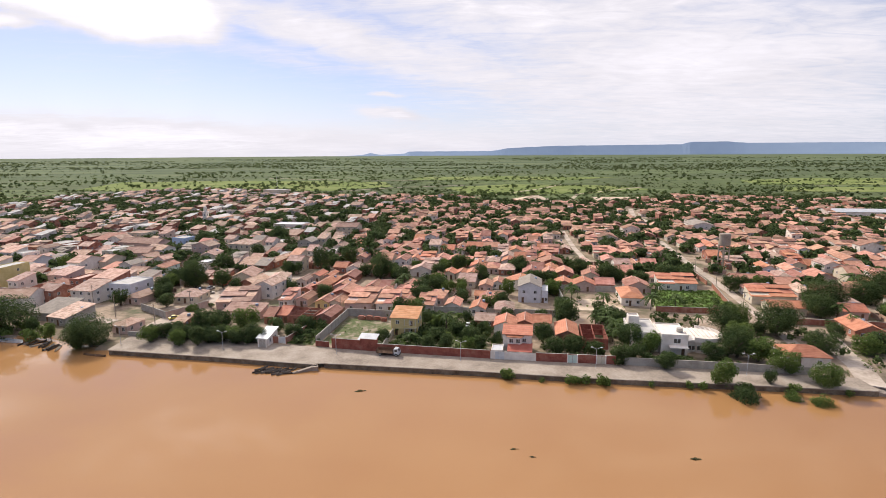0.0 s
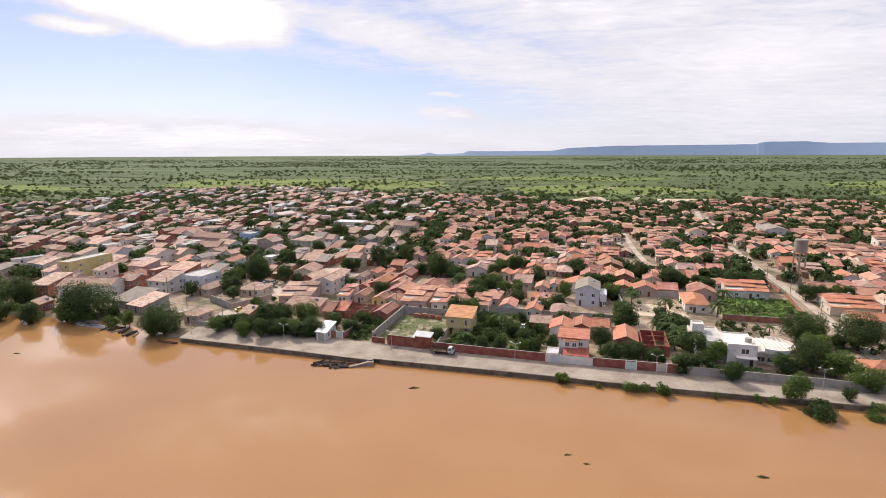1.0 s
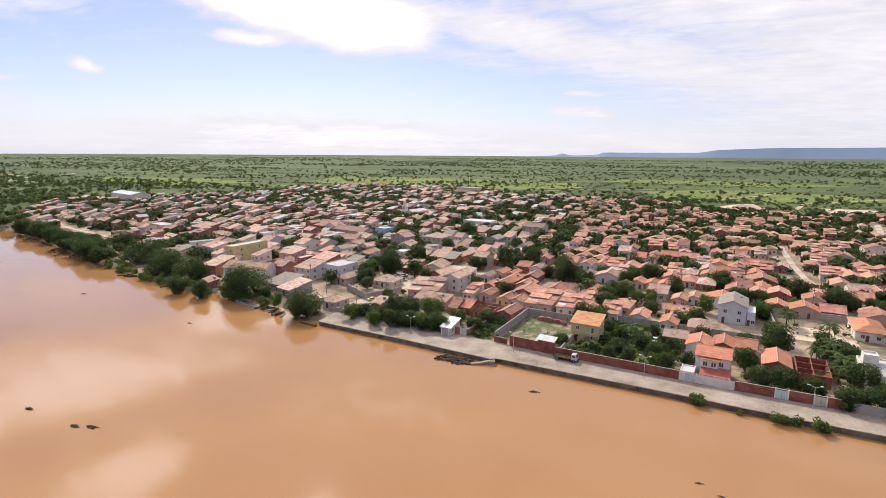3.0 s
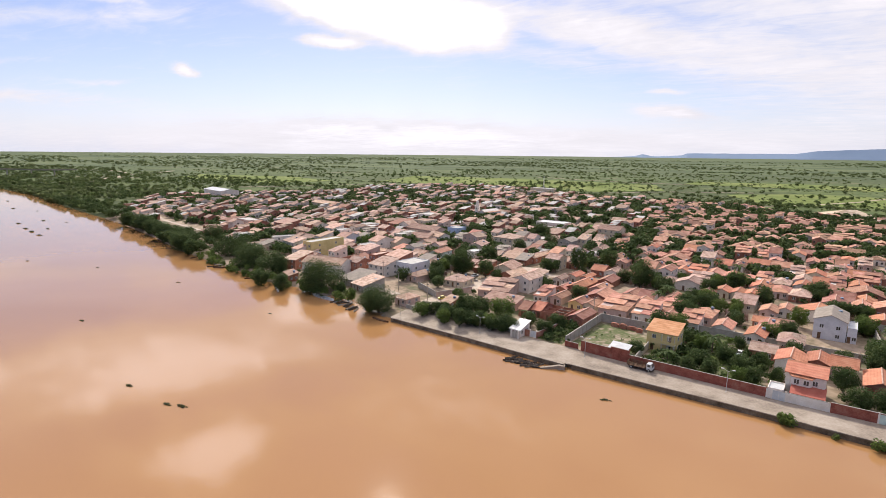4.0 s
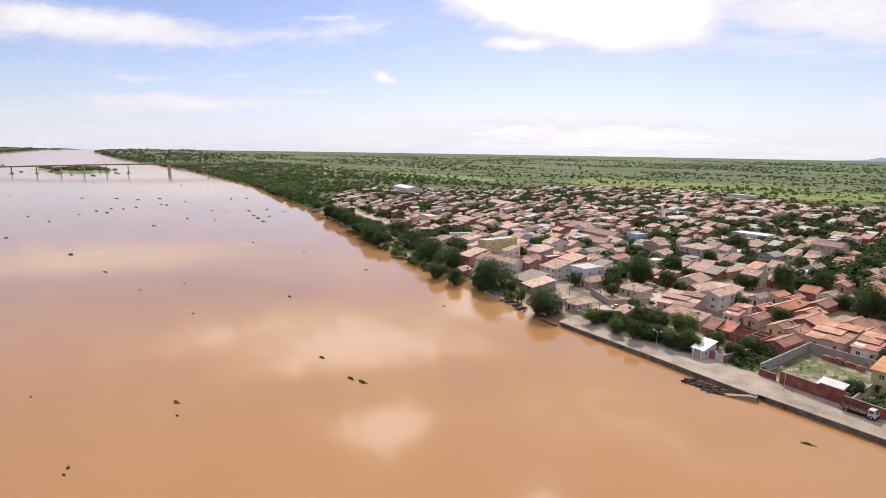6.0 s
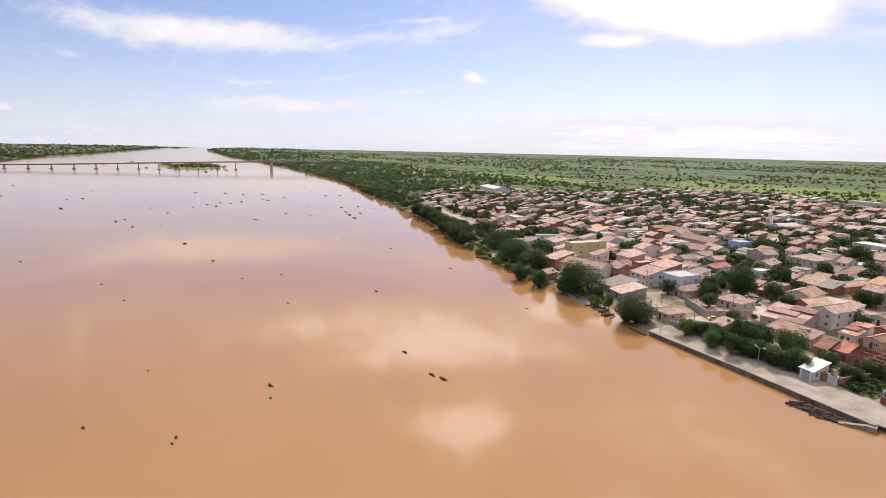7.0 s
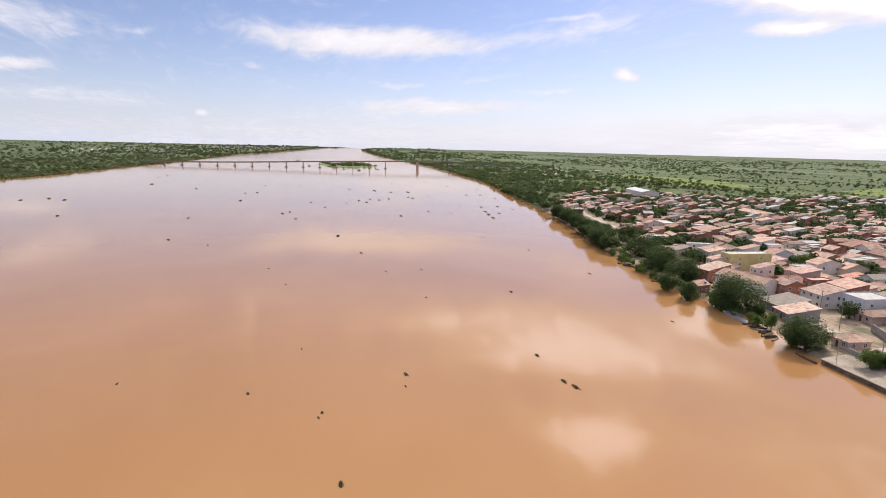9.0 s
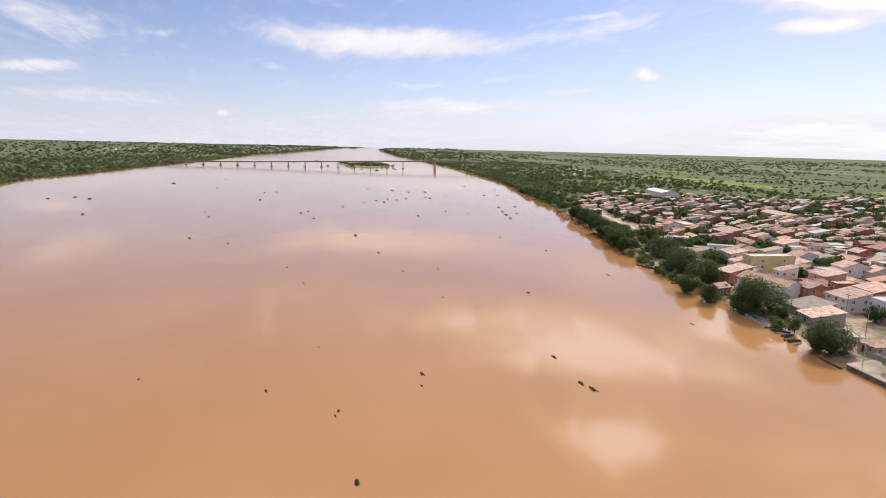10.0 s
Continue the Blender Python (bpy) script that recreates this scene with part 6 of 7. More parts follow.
def yard_plants():
    """Low bushes in gardens, lots and between the houses."""
    rng = random.Random(5)
    out = []
    for cx, cy, sx, sy, n in ((0, 170, 16, 18, 170), (-44, 172, 4, 12, 50), (-22, 160, 3, 3, 4), (62, 205, 9, 8, 5), (57, 176, 4, 13, 40), (80, 180, 7, 6, 22), (128, 140, 12, 12, 16), (66, 144, 18, 3, 34), (38, 150, 9, 5, 40), (110, 165, 12, 12, 40)):
        for k in range(n):
            out.append((cx + rng.uniform(-sx, sx), cy + rng.uniform(-sy, sy), rng.uniform(0.7, 2.0)))
    for k in range(1500):
        a, b = rng.uniform(-600, 420), rng.uniform(15, 600)
        x, y = along(a, b)
        if inside(TOWN, np.array(x), np.array(y)) and not on_street(x, y, 0.5) and y - np.interp(x, NORTH_X, NORTH_Y) > 12 and not any(math.hypot(x - p, y - q) < r for p, q, r in NO_GREEN):
            out.append((x, y, rng.uniform(0.9, 2.3)))
    cloud_of_trees("yard_bushes", out, 70, 0.22, LEAF, "low green bushes in yards and empty lots", 7, 0.85)


yard_plants()


def lot_bushes():
    rng = random.Random(19)
    out = []
    for k in range(14):
        u, v = rng.uniform(-14, 14), rng.uniform(-13, 13)
        out.append((98 + u + v * 0.17, 210 + v - u * 0.17, rng.uniform(0.6, 1.7)))
    for k in range(50):
        out.append((rng.uniform(-14, 16), rng.uniform(152, 188), rng.uniform(0.8, 1.9)))
    cloud_of_trees("lot_bushes", out, 70, 0.22, LEAF_LIGHT, "bright green weeds filling the walled lot", 23, 0.75)


lot_bushes()


def lot_grass():
    """Tufts of grass and low weeds in the vacant lots."""
    rng = random.Random(15)
    out = []
    for cx, cy, sx, sy, n in ((98, 210, 14, 13, 900), (-28, 176, 8, 6, 18), (-44, 172, 4, 12, 260), (0, 170, 15, 18, 420), (60, 203, 10, 8, 45), (128, 140, 12, 12, 120)):
        for k in range(n):
            u, v = rng.uniform(-sx, sx), rng.uniform(-sy, sy)
            out.append((cx + u + v * 0.17, cy + v - u * 0.17, rng.uniform(0.25, 0.75)))
    cloud_of_trees("lot_grass", out, 16, 0.32, LEAF_LIGHT, "tufts of grass and weeds in the vacant lots", 17, 0.7)


lot_grass()

# ---------------- river: plants, boats, bridge, island ----------------
RAFT = material("drifting_water_plants", [(0.042, 0.050, 0.021), (0.086, 0.094, 0.038), (0.15, 0.14, 0.062)], 1.2, 5, 0.9, 0, 0.4, True, through=0.2)


def weed_mesh(seed):
    """A drifting mat: ragged leaves and stems heaped on a few flat lobes."""
    rng = np.random.default_rng(seed + 70)
    lobes = [(0, 0, 0, 0.5)] + [(rng.uniform(-0.75, 0.75), rng.uniform(-0.3, 0.3), 0, rng.uniform(0.16, 0.38)) for _ in range(6)]
    v = leaf_cloud(rng, 320, 0.095, lobes)
    v[:, 1] *= 0.6
    v[:, 2] = np.abs(v[:, 2]) * 0.34 - 0.03
    return quads_mesh("floating_plant", v, RAFT)


WEED = [weed_mesh(k) for k in range(4)]


def floating_plant(x, y, r):
    ob = new("floating_plant", WEED[int(abs(x * 3 + y)) % 4])
    ob.matrix_basis = pose(x * 0.99, y * 0.99, WATER_Z + 0.02 + float(far_lift(math.hypot(x, y))), 0, 0, -8 + (x * 7) % 16) @ Matrix.Diagonal((*(r * (1.3 + min(0.7, math.hypot(x, y) / 900)) * q for q in (1, 1, 1.3)), 1))
    tagged(ob, "drifting clump of green water plants", "water plant", "plants drifting on the river")


floating_plant(-110.6, 77.0, 1.5)
floating_plant(-114.6, 76.0, 1.3)
floating_plant(-132.6, 78.0, 1.2)
floating_plant(-130.6, 37.0, 1.2)
floating_plant(-123.6, 35.0, 0.6)
floating_plant(-87.6, 13.0, 1.2)
floating_plant(-115.6, 13.0, 0.8)
floating_plant(-113.6, 12.0, 0.6)
floating_plant(-130.6, -3.0, 0.8)
floating_plant(-363.6, -50.0, 1.6)
floating_plant(-357.6, 53.0, 2.2)
floating_plant(-483.6, 24.0, 2)
floating_plant(-494.6, 31.0, 1.6)
floating_plant(-296.6, 57.0, 1.4)
floating_plant(-268.6, 6.0, 1)
floating_plant(-235.6, 12.0, 0.8)
floating_plant(-199.6, 103.0, 1.2)
floating_plant(-249.6, 78.0, 0.8)
floating_plant(-200.6, 65.0, 0.8)
floating_plant(-147.6, 142.0, 0.8)
floating_plant(-220.6, 157.0, 1)
floating_plant(-295.6, -123.0, 1.4)
floating_plant(-624.6, -212.0, 2.5)
floating_plant(-640.6, -193.0, 2.5)
floating_plant(-622.6, -175.0, 2.5)
floating_plant(-599.6, -12.0, 2.5)
floating_plant(-838.6, -131.0, 3.5)
floating_plant(-758.6, -68.0, 2)
floating_plant(-249.6, 60.0, 0.8)
floating_plant(-156.6, 12.0, 0.6)
floating_plant(-145.6, -34.0, 0.6)
floating_plant(-339.6, -26.0, 1.2)
floating_plant(-997.6, -145.0, 2)
floating_plant(-1048.6, -138.0, 2)
floating_plant(-929.6, -69.0, 2)
floating_plant(-696.6, 6.0, 2)
floating_plant(-494.6, -145.0, 2.2)
floating_plant(-590.6, 134.0, 2)
floating_plant(-602.6, 148.0, 2)
floating_plant(-451.6, 122.0, 1.8)
floating_plant(-607.6, 178.0, 2)
floating_plant(-692.6, 195.0, 2)
floating_plant(-585.6, 110.0, 2)
floating_plant(-567.6, 115.0, 2.2)
floating_plant(-719.6, 156.0, 2)
floating_plant(-792.6, 288.0, 2)
floating_plant(-640.6, 260.0, 2.2)
floating_plant(-508.6, 223.0, 2)
floating_plant(-470.6, 211.0, 2)
floating_plant(-449.6, 205.0, 2.5)
floating_plant(-511.6, 243.0, 2)
floating_plant(-426.6, 199.0, 2)
floating_plant(-456.6, 219.0, 1.5)
floating_plant(-283.6, 157.0, 1)
floating_plant(-332.6, 148.0, 1.2)
floating_plant(-21.8, 129.8, 1.2)
floating_plant(14.3, 101.8, 0.7)
floating_plant(17.6, 98.9, 0.6)
floating_plant(49.9, 97.8, 1)
floating_plant(-2024.1, 159.7, 7)
floating_plant(-1523.1, 150.4, 6)
floating_plant(-1500.9, 201.7, 7)
floating_plant(-1287.9, 243.2, 6)
floating_plant(-1339.1, 214.7, 4)
floating_plant(-1755.0, 69.4, 4)
floating_plant(-1359.2, 304.9, 4)

rw = random.Random(44)
for k in range(46):
    x = -430 - 900 * rw.random() ** 1.3
    floating_plant(round(x, 1), round(float(np.interp(x, NORTH_X, NORTH_Y)) - 25 - 330 * rw.random() ** 1.2, 1), round(rw.uniform(0.8, 2.0), 1))


def hull(length, wide, high):
    """An open wooden boat: outer and inner skin."""
    s = Shape()
    n = 11
    rings = []
    for k in range(n):
        t = k / (n - 1)
        half = wide / 2 * math.sin(math.pi * min(1, max(0.0, 0.06 + 0.88 * t))) ** 0.6
        lift = high * (1 + 0.5 * (2 * t - 1) ** 4)
        x = (t - 0.5) * length
        rings.append([(x, -half, lift), (x, -half * 0.7, 0.05), (x, half * 0.7, 0.05), (x, half, lift), (x, half * 0.88, lift), (x, half * 0.6, 0.18), (x, -half * 0.6, 0.18), (x, -half * 0.88, lift)])
    for r in rings:
        s.v += r
    for k in range(n - 1):
        s.f += [(k * 8 + i, k * 8 + (i + 1) % 8, k * 8 + 8 + (i + 1) % 8, k * 8 + 8 + i) for i in range(8)]
    s.f += [tuple(range(7, -1, -1)), tuple(range((n - 1) * 8, n * 8))]
    return s


def boat(x, y, length, rot, paint, canopy, label, z=2.06):
    ob = thing("boat", pose(x, y, z, 0, 0, rot), label, "boat", "boats at the bank")
    part("hull", hull(length, length * 0.17 if canopy else length * 0.14, 0.75 if canopy else 0.45), paint, ob)
    part("bench", Shape().box(-0.15, 0.15, -length * 0.055, length * 0.055, 0.34, 0.40), WOOD, ob)
    if canopy:
        top = 1.9
        part("canopy", Shape().slab([(-length * 0.33, -length * 0.075, top), (length * 0.3, -length * 0.075, top), (length * 0.3, length * 0.075, top + 0.1), (-length * 0.33, length * 0.075, top + 0.1)], 0.08), canopy, ob)
        for sx in (-0.3, 0, 0.27):
            for sy in (-0.068, 0.068):
                part("post", Shape().beam((sx * length, sy * length, 0.5), (sx * length, sy * length, top), 0.03, 5), FRAME_WHITE, ob)


boat(-143.5, 167.4, 13.5, -14, FRAME_WHITE, WOOD_DARK, "long white passenger boat with a dark canopy, moored")
boat(-170, 168.4, 8.5, -40, FRAME_WHITE, CREAM, "white covered boat moored at the bank")
boat(-106, 154.2, 8, -12, WOOD, None, "long open wooden canoe moored under the tree")
rb = random.Random(2)
for k in range(14):
    boat(-43.0 - 1.5 * (k // 2) + rb.uniform(-0.3, 0.3), 139.6 + 0.3 * (k // 2) + 1.7 * (k % 2) + rb.uniform(-0.3, 0.3), 4.2, 35 + rb.uniform(-25, 25), WOOD_GREY if k % 3 else WOOD_DARK, None, "dark wooden canoe moored at the landing")
for k in range(11):
    x = -121 - 1.5 * k + rb.uniform(-0.8, 0.8)
    boat(x, float(np.interp(x, NORTH_X, NORTH_Y)) - 2.2 + rb.uniform(-1.2, 0.6), 5.5, 75 + rb.uniform(-35, 35), WOOD_DARK if k % 3 else GREY, None, "old wooden canoe drawn up at the bank")
for k, (x, y) in enumerate([(-228, 186), (-233, 187), (-262, 198), (-238, 192), (-300, 209), (-330, 221), (-196, 178)]):
    boat(x, y, 6.5, 20 + 37 * k, WOOD_DARK if k % 2 else WOOD, WOOD_DARK if k == 0 else None, "wooden canoe moored among the bank trees")


def bridge():
    """A long concrete road bridge on paired columns; its deck climbs to the navigation span."""
    p0, p1 = Vector((-1509, -244, 1.4)), Vector((-1338, 576, 1.4))
    way = (p1 - p0).normalized()
    ang = math.degrees(math.atan2(way.y, way.x))
    ob = thing("bridge", pose(p0.x, p0.y, 1.4, 0, 0, ang), "long low concrete road bridge on slender piers", "bridge")
    total = (p1 - p0).length
    span = 42.0

    def deck_z(s):
        return 9.5 + 11.5 * float(smooth((s - 60) / 620)) - 6 * float(smooth((s - 740) / 200))

    n = int(total / span)
    for k in range(n + 4):
        a, b = k * span, (k + 1) * span
        za, zb = deck_z(a), deck_z(b)
        part("deck", Shape().add([(a, -4.6, za), (b, -4.6, zb), (b, 4.6, zb), (a, 4.6, za), (a, -3.2, za - 2.0), (b, -3.2, zb - 2.0), (b, 3.2, zb - 2.0), (a, 3.2, za - 2.0)],
                                 [(0, 1, 2, 3), (7, 6, 5, 4), (0, 4, 5, 1), (3, 2, 6, 7), (1, 5, 6, 2), (0, 3, 7, 4)]), GREY, ob)
        for sy in (-4.5, 4.4):
            part("rail", Shape().add([(a, sy, za), (b, sy, zb), (b, sy + 0.1, zb), (a, sy + 0.1, za), (a, sy, za + 0.9), (b, sy, zb + 0.9), (b, sy + 0.1, zb + 0.9), (a, sy + 0.1, za + 0.9)],
                                     [(0, 1, 5, 4), (2, 3, 7, 6), (4, 5, 6, 7), (1, 2, 6, 5), (3, 0, 4, 7)]), CONCRETE, ob)
        x = a
        if k == 16:
            part("pier", Shape().box(x - 3.2, x + 3.2, -4, 4, -3, za - 2.0), PINK, ob, "broad main pier")
        elif k != 15 and k != 17:
            part("pier", Shape().tube([(x, -2.2, -3), (x, -2.2, za - 2.0)], [1.1, 1.0], 10), GREY, ob)
            part("pier", Shape().tube([(x, 2.2, -3), (x, 2.2, za - 2.0)], [1.1, 1.0], 10), GREY, ob)
            part("pier_cap", Shape().box(x - 3.6, x + 3.6, -4.6, 4.6, -0.5, 2.6), GREY, ob)


bridge()


def island():
    rng = random.Random(6)
    s = Shape()
    n = 28
    rim = [(-1612 + 170 * math.cos(6.283 * k / n) * rng.uniform(0.85, 1.1), 270 + 92 * math.sin(6.283 * k / n) * rng.uniform(0.8, 1.1)) for k in range(n)]
    s.v = [(x, y, 0.8) for x, y in rim] + [(-1612 + (x + 1612) * 0.75, 270 + (y - 270) * 0.75, 3.8) for x, y in rim]
    s.f = [(k, (k + 1) % n, (k + 1) % n + n, k + n) for k in range(n)] + [tuple(range(n, 2 * n))]
    setting("island", s, WEEDS, "low green island under the bridge", "island")
    spots = [(-1612 + rng.uniform(-120, 120), 270 + rng.uniform(-62, 62), rng.uniform(3.0, 7.5)) for _ in range(130)]
    v = []
    g = np.random.default_rng(9)
    for x, y, r in spots:
        q = leaf_cloud(g, 46, 0.3, [(0, 0, 0, 0.7), (0.4, 0.2, 0.1, 0.45)])
        v.append(q * np.array([r, r, r * 0.7]) + np.array([x, y, 3.4 + r * 0.4]))
    tagged(new("island_bushes", quads_mesh("island_bushes", np.concatenate(v), LEAF_FAR)), "bushes covering the low island", "trees", kind="stuff")


island()


def far_bank_town():
    """The other town, far off on the opposite bank, in one mesh."""
    rng = random.Random(77)
    s, mats = Shape(), []
    for k in range(400):
        t = rng.random() ** 0.7
        x = -2450 - 1500 * t + rng.uniform(-60, 60)
        y = float(np.interp(x, SOUTH_X, SOUTH_Y)) - 40 - 640 * rng.random() ** (1.6 if x < -2900 else 0.7)
        if x > -2900 and np.interp(x, SOUTH_X, SOUTH_Y) - y < 160:
            continue
        w, d, h, rot = rng.uniform(6, 13), rng.uniform(7, 11), rng.uniform(4.0, 6.0), rng.uniform(-12, 12)
        c, sn = math.cos(radians(rot)), math.sin(radians(rot))
        z = ground_at(x, y)
        roofs, gable = quad_roof(w, d, h, "eave", 0.3)
        for shp, slot in [(wall_shape(w, d, h, gable), 0)] + [(r, 1) for r in roofs]:
            k0 = len(s.v)
            s.v += [(x + p * c - q * sn, y + p * sn + q * c, z + r) for p, q, r in shp.v]
            s.f += [tuple(i + k0 for i in f) for f in shp.f]
            mats += [slot] * len(shp.f)
    me = s.mesh("opposite_town", WHITE)
    me.materials.append(FAR_TILE)
    me.polygons.foreach_set("material_index", np.array(mats, np.int32))
    tagged(new("opposite_town", me), "pale houses of a far town on the opposite bank", "houses", kind="stuff")


far_bank_town()


# ---------------- towers, lamps, vehicles ----------------
def water_tower(x, y):
    ob = thing("water_tower", pose(x, y, G, 0, 0, 20), "grey concrete water tower on four legs", "water tower")
    for sx in (-1, 1):
        for sy in (-1, 1):
            part("leg", Shape().box(sx * 1.7 - 0.25, sx * 1.7 + 0.25, sy * 1.7 - 0.25, sy * 1.7 + 0.25, 0, 11.6), CONCRETE, ob)
    for z in (4.2, 8.6):
        for s_ in (-1.7, 1.7):
            part("beam", Shape().box(-1.45, 1.45, s_ - 0.2, s_ + 0.2, z, z + 0.45), CONCRETE, ob)
            part("beam", Shape().box(s_ - 0.2, s_ + 0.2, -1.45, 1.45, z, z + 0.45), CONCRETE, ob)
    part("tank", Shape().tube([(0, 0, 11.6), (0, 0, 11.9), (0, 0, 17.2), (0, 0, 17.7)], [2.6, 2.8, 2.8, 2.5], 24), CONCRETE, ob)


water_tower(142.5, 268)


def church(x, y):
    ob = thing("church", pose(x, y, G, 0, 0, -16), "white church with a slim domed bell tower", "church")
    part("nave", wall_shape(9, 22, 6, ("y", 8.4)), WHITE, ob, at=pose(7.5, 8, 0))
    for r in quad_roof(9, 22, 6, "gable")[0]:
        part("roof", r, TILE, ob, at=pose(7.5, 8, 0))
    part("tower", Shape().box(-1.7, 1.7, -1.7, 1.7, 0, 11), WHITE, ob)
    part("cornice", Shape().box(-2, 2, -2, 2, 11, 11.5), WHITE, ob)
    part("belfry", Shape().tube([(0, 0, 11.5), (0, 0, 14), (0, 0, 14.1)], [1.45, 1.45, 1.6], 8), WHITE, ob)
    part("dome", Shape().tube([(0, 0, 14.1), (0, 0, 15), (0, 0, 15.7), (0, 0, 16.2)], [1.5, 1.3, 0.8, 0.1], 12), WHITE, ob)
    opening(ob, "window", 0, -1.7, 8, "f", 1.0, 1.6)
    opening(ob, "window", 1.7, 0, 8, "r", 1.0, 1.6)


church(-200, 449)


def street_lamp(x, y, rot=-10, z=3.46):
    ob = thing("street_lamp", pose(x, y, z, 0, 0, rot), "grey steel street lamp with two arms", "street lamp", "street lamps along the river")
    part("pole", Shape().tube([(0, 0, 0), (0, 0, 0.4), (0, 0, 5.6)], [0.12, 0.08, 0.06], 8), STEEL, ob)
    for s_ in (-1, 1):
        part("arm", Shape().beam((0, 0, 5.5), (s_ * 1.1, 0, 6.0), 0.045, 6), STEEL, ob)
        part("lamp_head", Shape().box(min(s_ * 1.0, s_ * 1.6), max(s_ * 1.0, s_ * 1.6), -0.13, 0.13, 5.95, 6.1), FRAME_WHITE, ob)


for x, y in ((4.7, 145.2), (41.7, 139.4), (80.3, 134.2), (-32.1, 151.4), (-67.2, 155.0), (-101.5, 160.4)):
    street_lamp(x, y)


def utility_pole(x, y, h=8.5):
    ob = thing("utility_pole", pose(x, y, G, 0, 0, -10), "thin concrete utility pole with a crossarm", "utility pole", "utility poles in the streets")
    part("pole", Shape().tube([(0, 0, 0), (0, 0, h)], [0.16, 0.10], 8), CONCRETE, ob)
    part("crossarm", Shape().box(-0.9, 0.9, -0.06, 0.06, h - 0.8, h - 0.66), WOOD_DARK, ob)
    for s_ in (-0.75, 0, 0.75):
        part("insulator", Shape().tube([(s_, 0, h - 0.66), (s_, 0, h - 0.45)], [0.06, 0.05], 6), FRAME_WHITE, ob)


for x, y in [(-100, 178), (-108, 214), (-121, 190), (-138, 204), (-96, 196), (-91, 230), (110, 190), (116, 222), (121, 252), (-38, 190), (66, 236), (-160, 214), (-30, 250), (126, 285), (-112, 246), (20, 247), (50, 300)]:
    utility_pole(x, y)


def antenna(x, y, h=26):
    ob = thing("antenna_mast", pose(x, y, G), "slim pale lattice antenna mast", "mast")
    for k in range(3):
        a = k * 2.094
        part("leg", Shape().beam((1.2 * math.cos(a), 1.2 * math.sin(a), 0), (0.25 * math.cos(a), 0.25 * math.sin(a), h), 0.1, 5), FRAME_WHITE, ob)
    for j in range(6):
        z = h * (j + 0.5) / 6
        r = 1.2 - 0.95 * (j + 0.5) / 6
        part("ring", Shape().tube([(0, 0, z), (0, 0, z + 0.15)], [r, r], 3), FRAME_WHITE, ob)


antenna(-244, 792)


def wheel(parent, x, y, r, w):
    ob = part("wheel", Shape().tube([(0, 0, -w / 2), (0, 0, -w / 2 + 0.04), (0, 0, w / 2 - 0.04), (0, 0, w / 2)], [r * 0.92, r, r, r * 0.92], 14), RUBBER, parent, at=pose(x, y, r, 90, 0, 0))
    part("rim", Shape().tube([(0, 0, -w / 2 - 0.01), (0, 0, w / 2 + 0.01)], [r * 0.5, r * 0.5], 10), STEEL, ob)


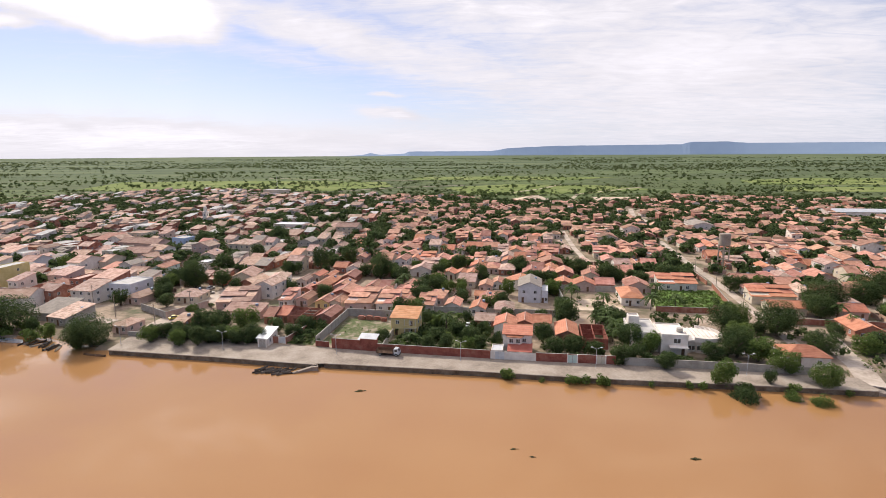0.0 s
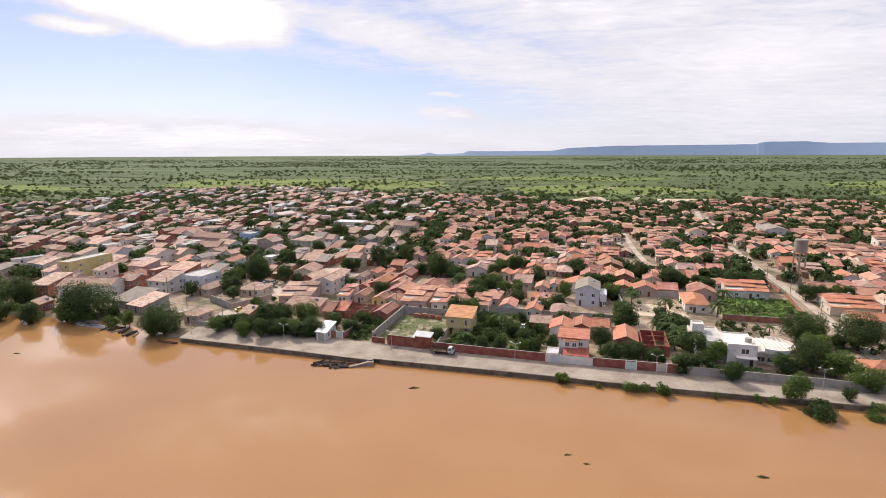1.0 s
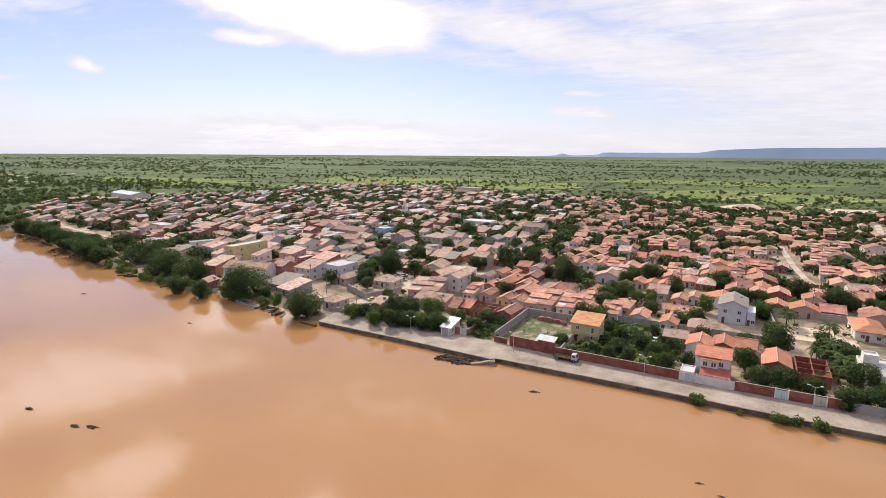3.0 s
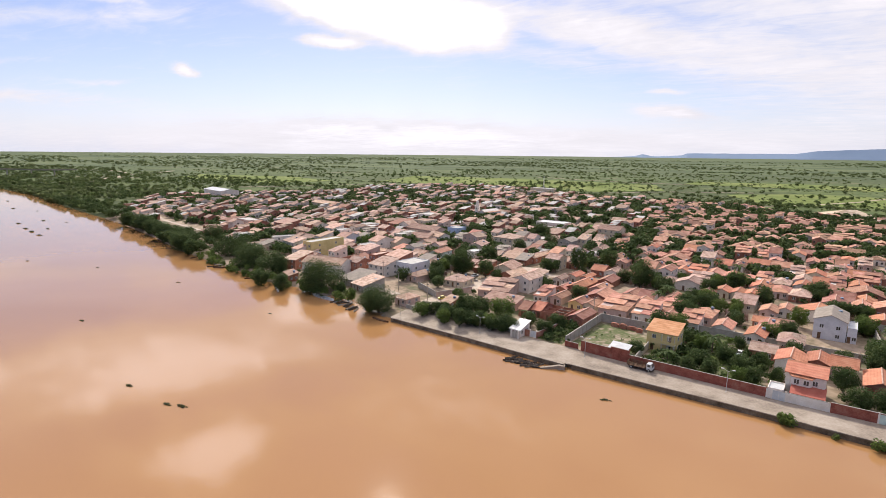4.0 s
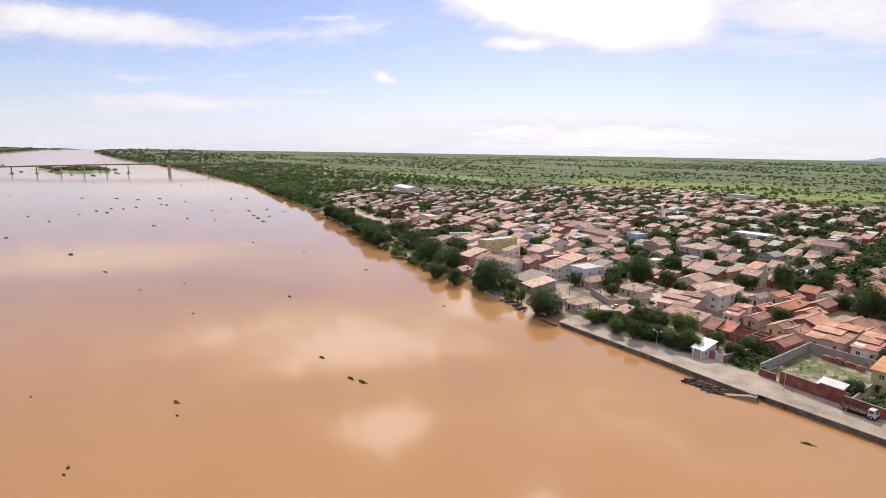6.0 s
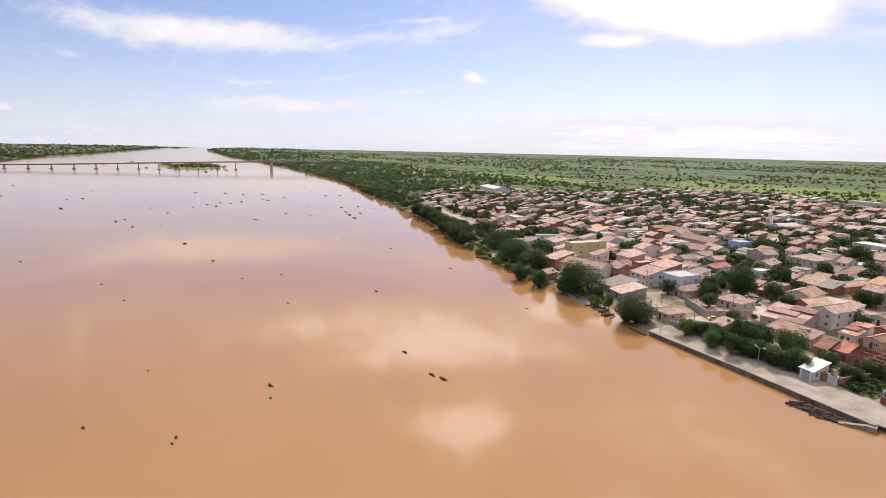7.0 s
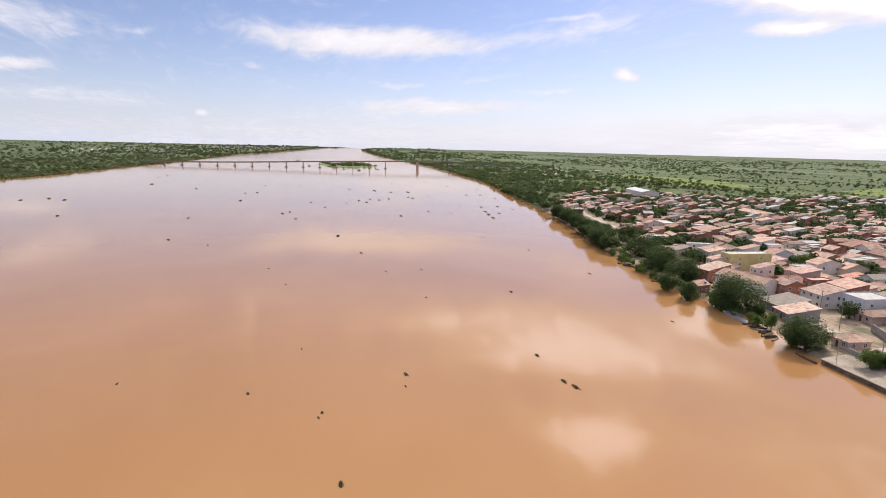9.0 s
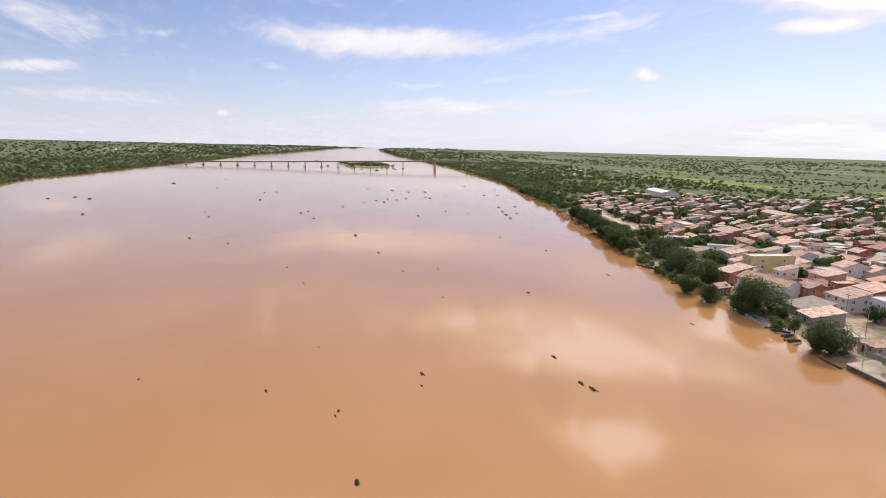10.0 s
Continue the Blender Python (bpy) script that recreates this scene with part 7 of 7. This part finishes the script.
def truck(x, y, rot):
    ob = thing("truck", pose(x, y, 3.46, 0, 0, rot), "old flatbed truck with a white cab and slatted sides, parked", "truck")
    part("chassis", Shape().box(-3.4, 3.2, -0.5, 0.5, 0.55, 0.8), RUBBER, ob)
    part("cab", Shape().add([(1.7, -1.0, 0.6), (3.3, -1.0, 0.6), (3.3, 1.0, 0.6), (1.7, 1.0, 0.6), (1.7, -1.0, 2.25), (2.85, -0.95, 2.25), (2.85, 0.95, 2.25), (1.7, 1.0, 2.25), (3.3, -1.0, 1.4), (3.3, 1.0, 1.4)],
                            [(3, 2, 1, 0), (4, 5, 6, 7), (0, 1, 8, 5, 4), (2, 3, 7, 6, 9), (1, 2, 9, 8), (8, 9, 6, 5), (3, 0, 4, 7)]), METAL, ob)
    part("windscreen", Shape().slab([(3.28, -0.85, 1.47), (3.28, 0.85, 1.47), (2.92, 0.82, 2.17), (2.92, -0.82, 2.17)], 0.0 - 0.02), GLASS, ob)
    part("side_window", Shape().box(1.95, 2.75, -1.02, -0.96, 1.45, 2.05), GLASS, ob)
    part("bed", Shape().box(-3.6, 1.5, -1.1, 1.1, 0.85, 1.0), WOOD, ob)
    for k in range(3):
        for sy in (-1.1, 1.06):
            part("slat", Shape().box(-3.6, 1.5, sy, sy + 0.04, 1.1 + 0.3 * k, 1.3 + 0.3 * k), WOOD, ob)
        part("slat", Shape().box(-3.6, -3.56, -1.06, 1.06, 1.1 + 0.3 * k, 1.3 + 0.3 * k), WOOD, ob)
        part("slat", Shape().box(1.46, 1.5, -1.06, 1.06, 1.1 + 0.3 * k, 1.3 + 0.3 * k), WOOD, ob)
    for xx in (-3.5, -1.8, 0, 1.4):
        for sy in (-1.14, 1.1):
            part("stake", Shape().box(xx - 0.05, xx + 0.05, sy, sy + 0.04, 0.85, 2.0), WOOD_DARK, ob)
    for sy in (-0.7, 0.7):
        part("headlight", Shape().box(3.28, 3.34, sy - 0.15, sy + 0.15, 0.85, 1.05), METAL, ob)
    part("bumper", Shape().box(3.3, 3.45, -1.0, 1.0, 0.5, 0.7), RUBBER, ob)
    for xx in (2.4, -2.4):
        for sy in (-0.95, 0.95):
            wheel(ob, xx, sy, 0.45, 0.28)


truck(-16.3, 150.2, -10)


def car(x, y, rot, paint, label):
    ob = thing("car", pose(x, y, 3.46, 0, 0, rot), label, "car")
    part("body", Shape().add([(-1.95, -0.8, 0.3), (1.95, -0.8, 0.3), (1.95, 0.8, 0.3), (-1.95, 0.8, 0.3), (-1.95, -0.8, 0.85), (1.9, -0.8, 0.78), (1.9, 0.8, 0.78), (-1.95, 0.8, 0.85), (-1.0, -0.8, 0.92), (0.9, -0.8, 0.9), (0.9, 0.8, 0.9), (-1.0, 0.8, 0.92)],
                             [(3, 2, 1, 0), (0, 1, 5, 9, 8, 4), (2, 3, 7, 11, 10, 6), (4, 8, 11, 7), (8, 9, 10, 11), (9, 5, 6, 10), (1, 2, 6, 5), (3, 0, 4, 7)]), paint, ob)
    part("cabin_glass", Shape().add([(-1.3, -0.75, 0.9), (0.9, -0.75, 0.88), (0.9, 0.75, 0.88), (-1.3, 0.75, 0.9), (-0.9, -0.62, 1.40), (0.3, -0.62, 1.40), (0.3, 0.62, 1.40), (-0.9, 0.62, 1.40)],
                                    [(0, 1, 5, 4), (1, 2, 6, 5), (2, 3, 7, 6), (3, 0, 4, 7)]), GLASS, ob)
    part("roof", Shape().box(-0.95, 0.35, -0.64, 0.64, 1.39, 1.45), paint, ob)
    for xx in (-1.2, 1.2):
        for sy in (-0.72, 0.72):
            wheel(ob, xx, sy, 0.3, 0.2)


car(-97.5, 186.5, 40, YELLOW_PAINT, "small yellow car parked in the square")
car(8.2, 176.0, 80, FRAME_WHITE, "white car parked among the garden trees")
car(-103, 230, 70, FRAME_WHITE, "white car parked in the street")
car(-100, 222, 20, GREY, "grey car parked in the street")
car(-99.5, 236, 70, RED_PAINT, "red car parked in the street")
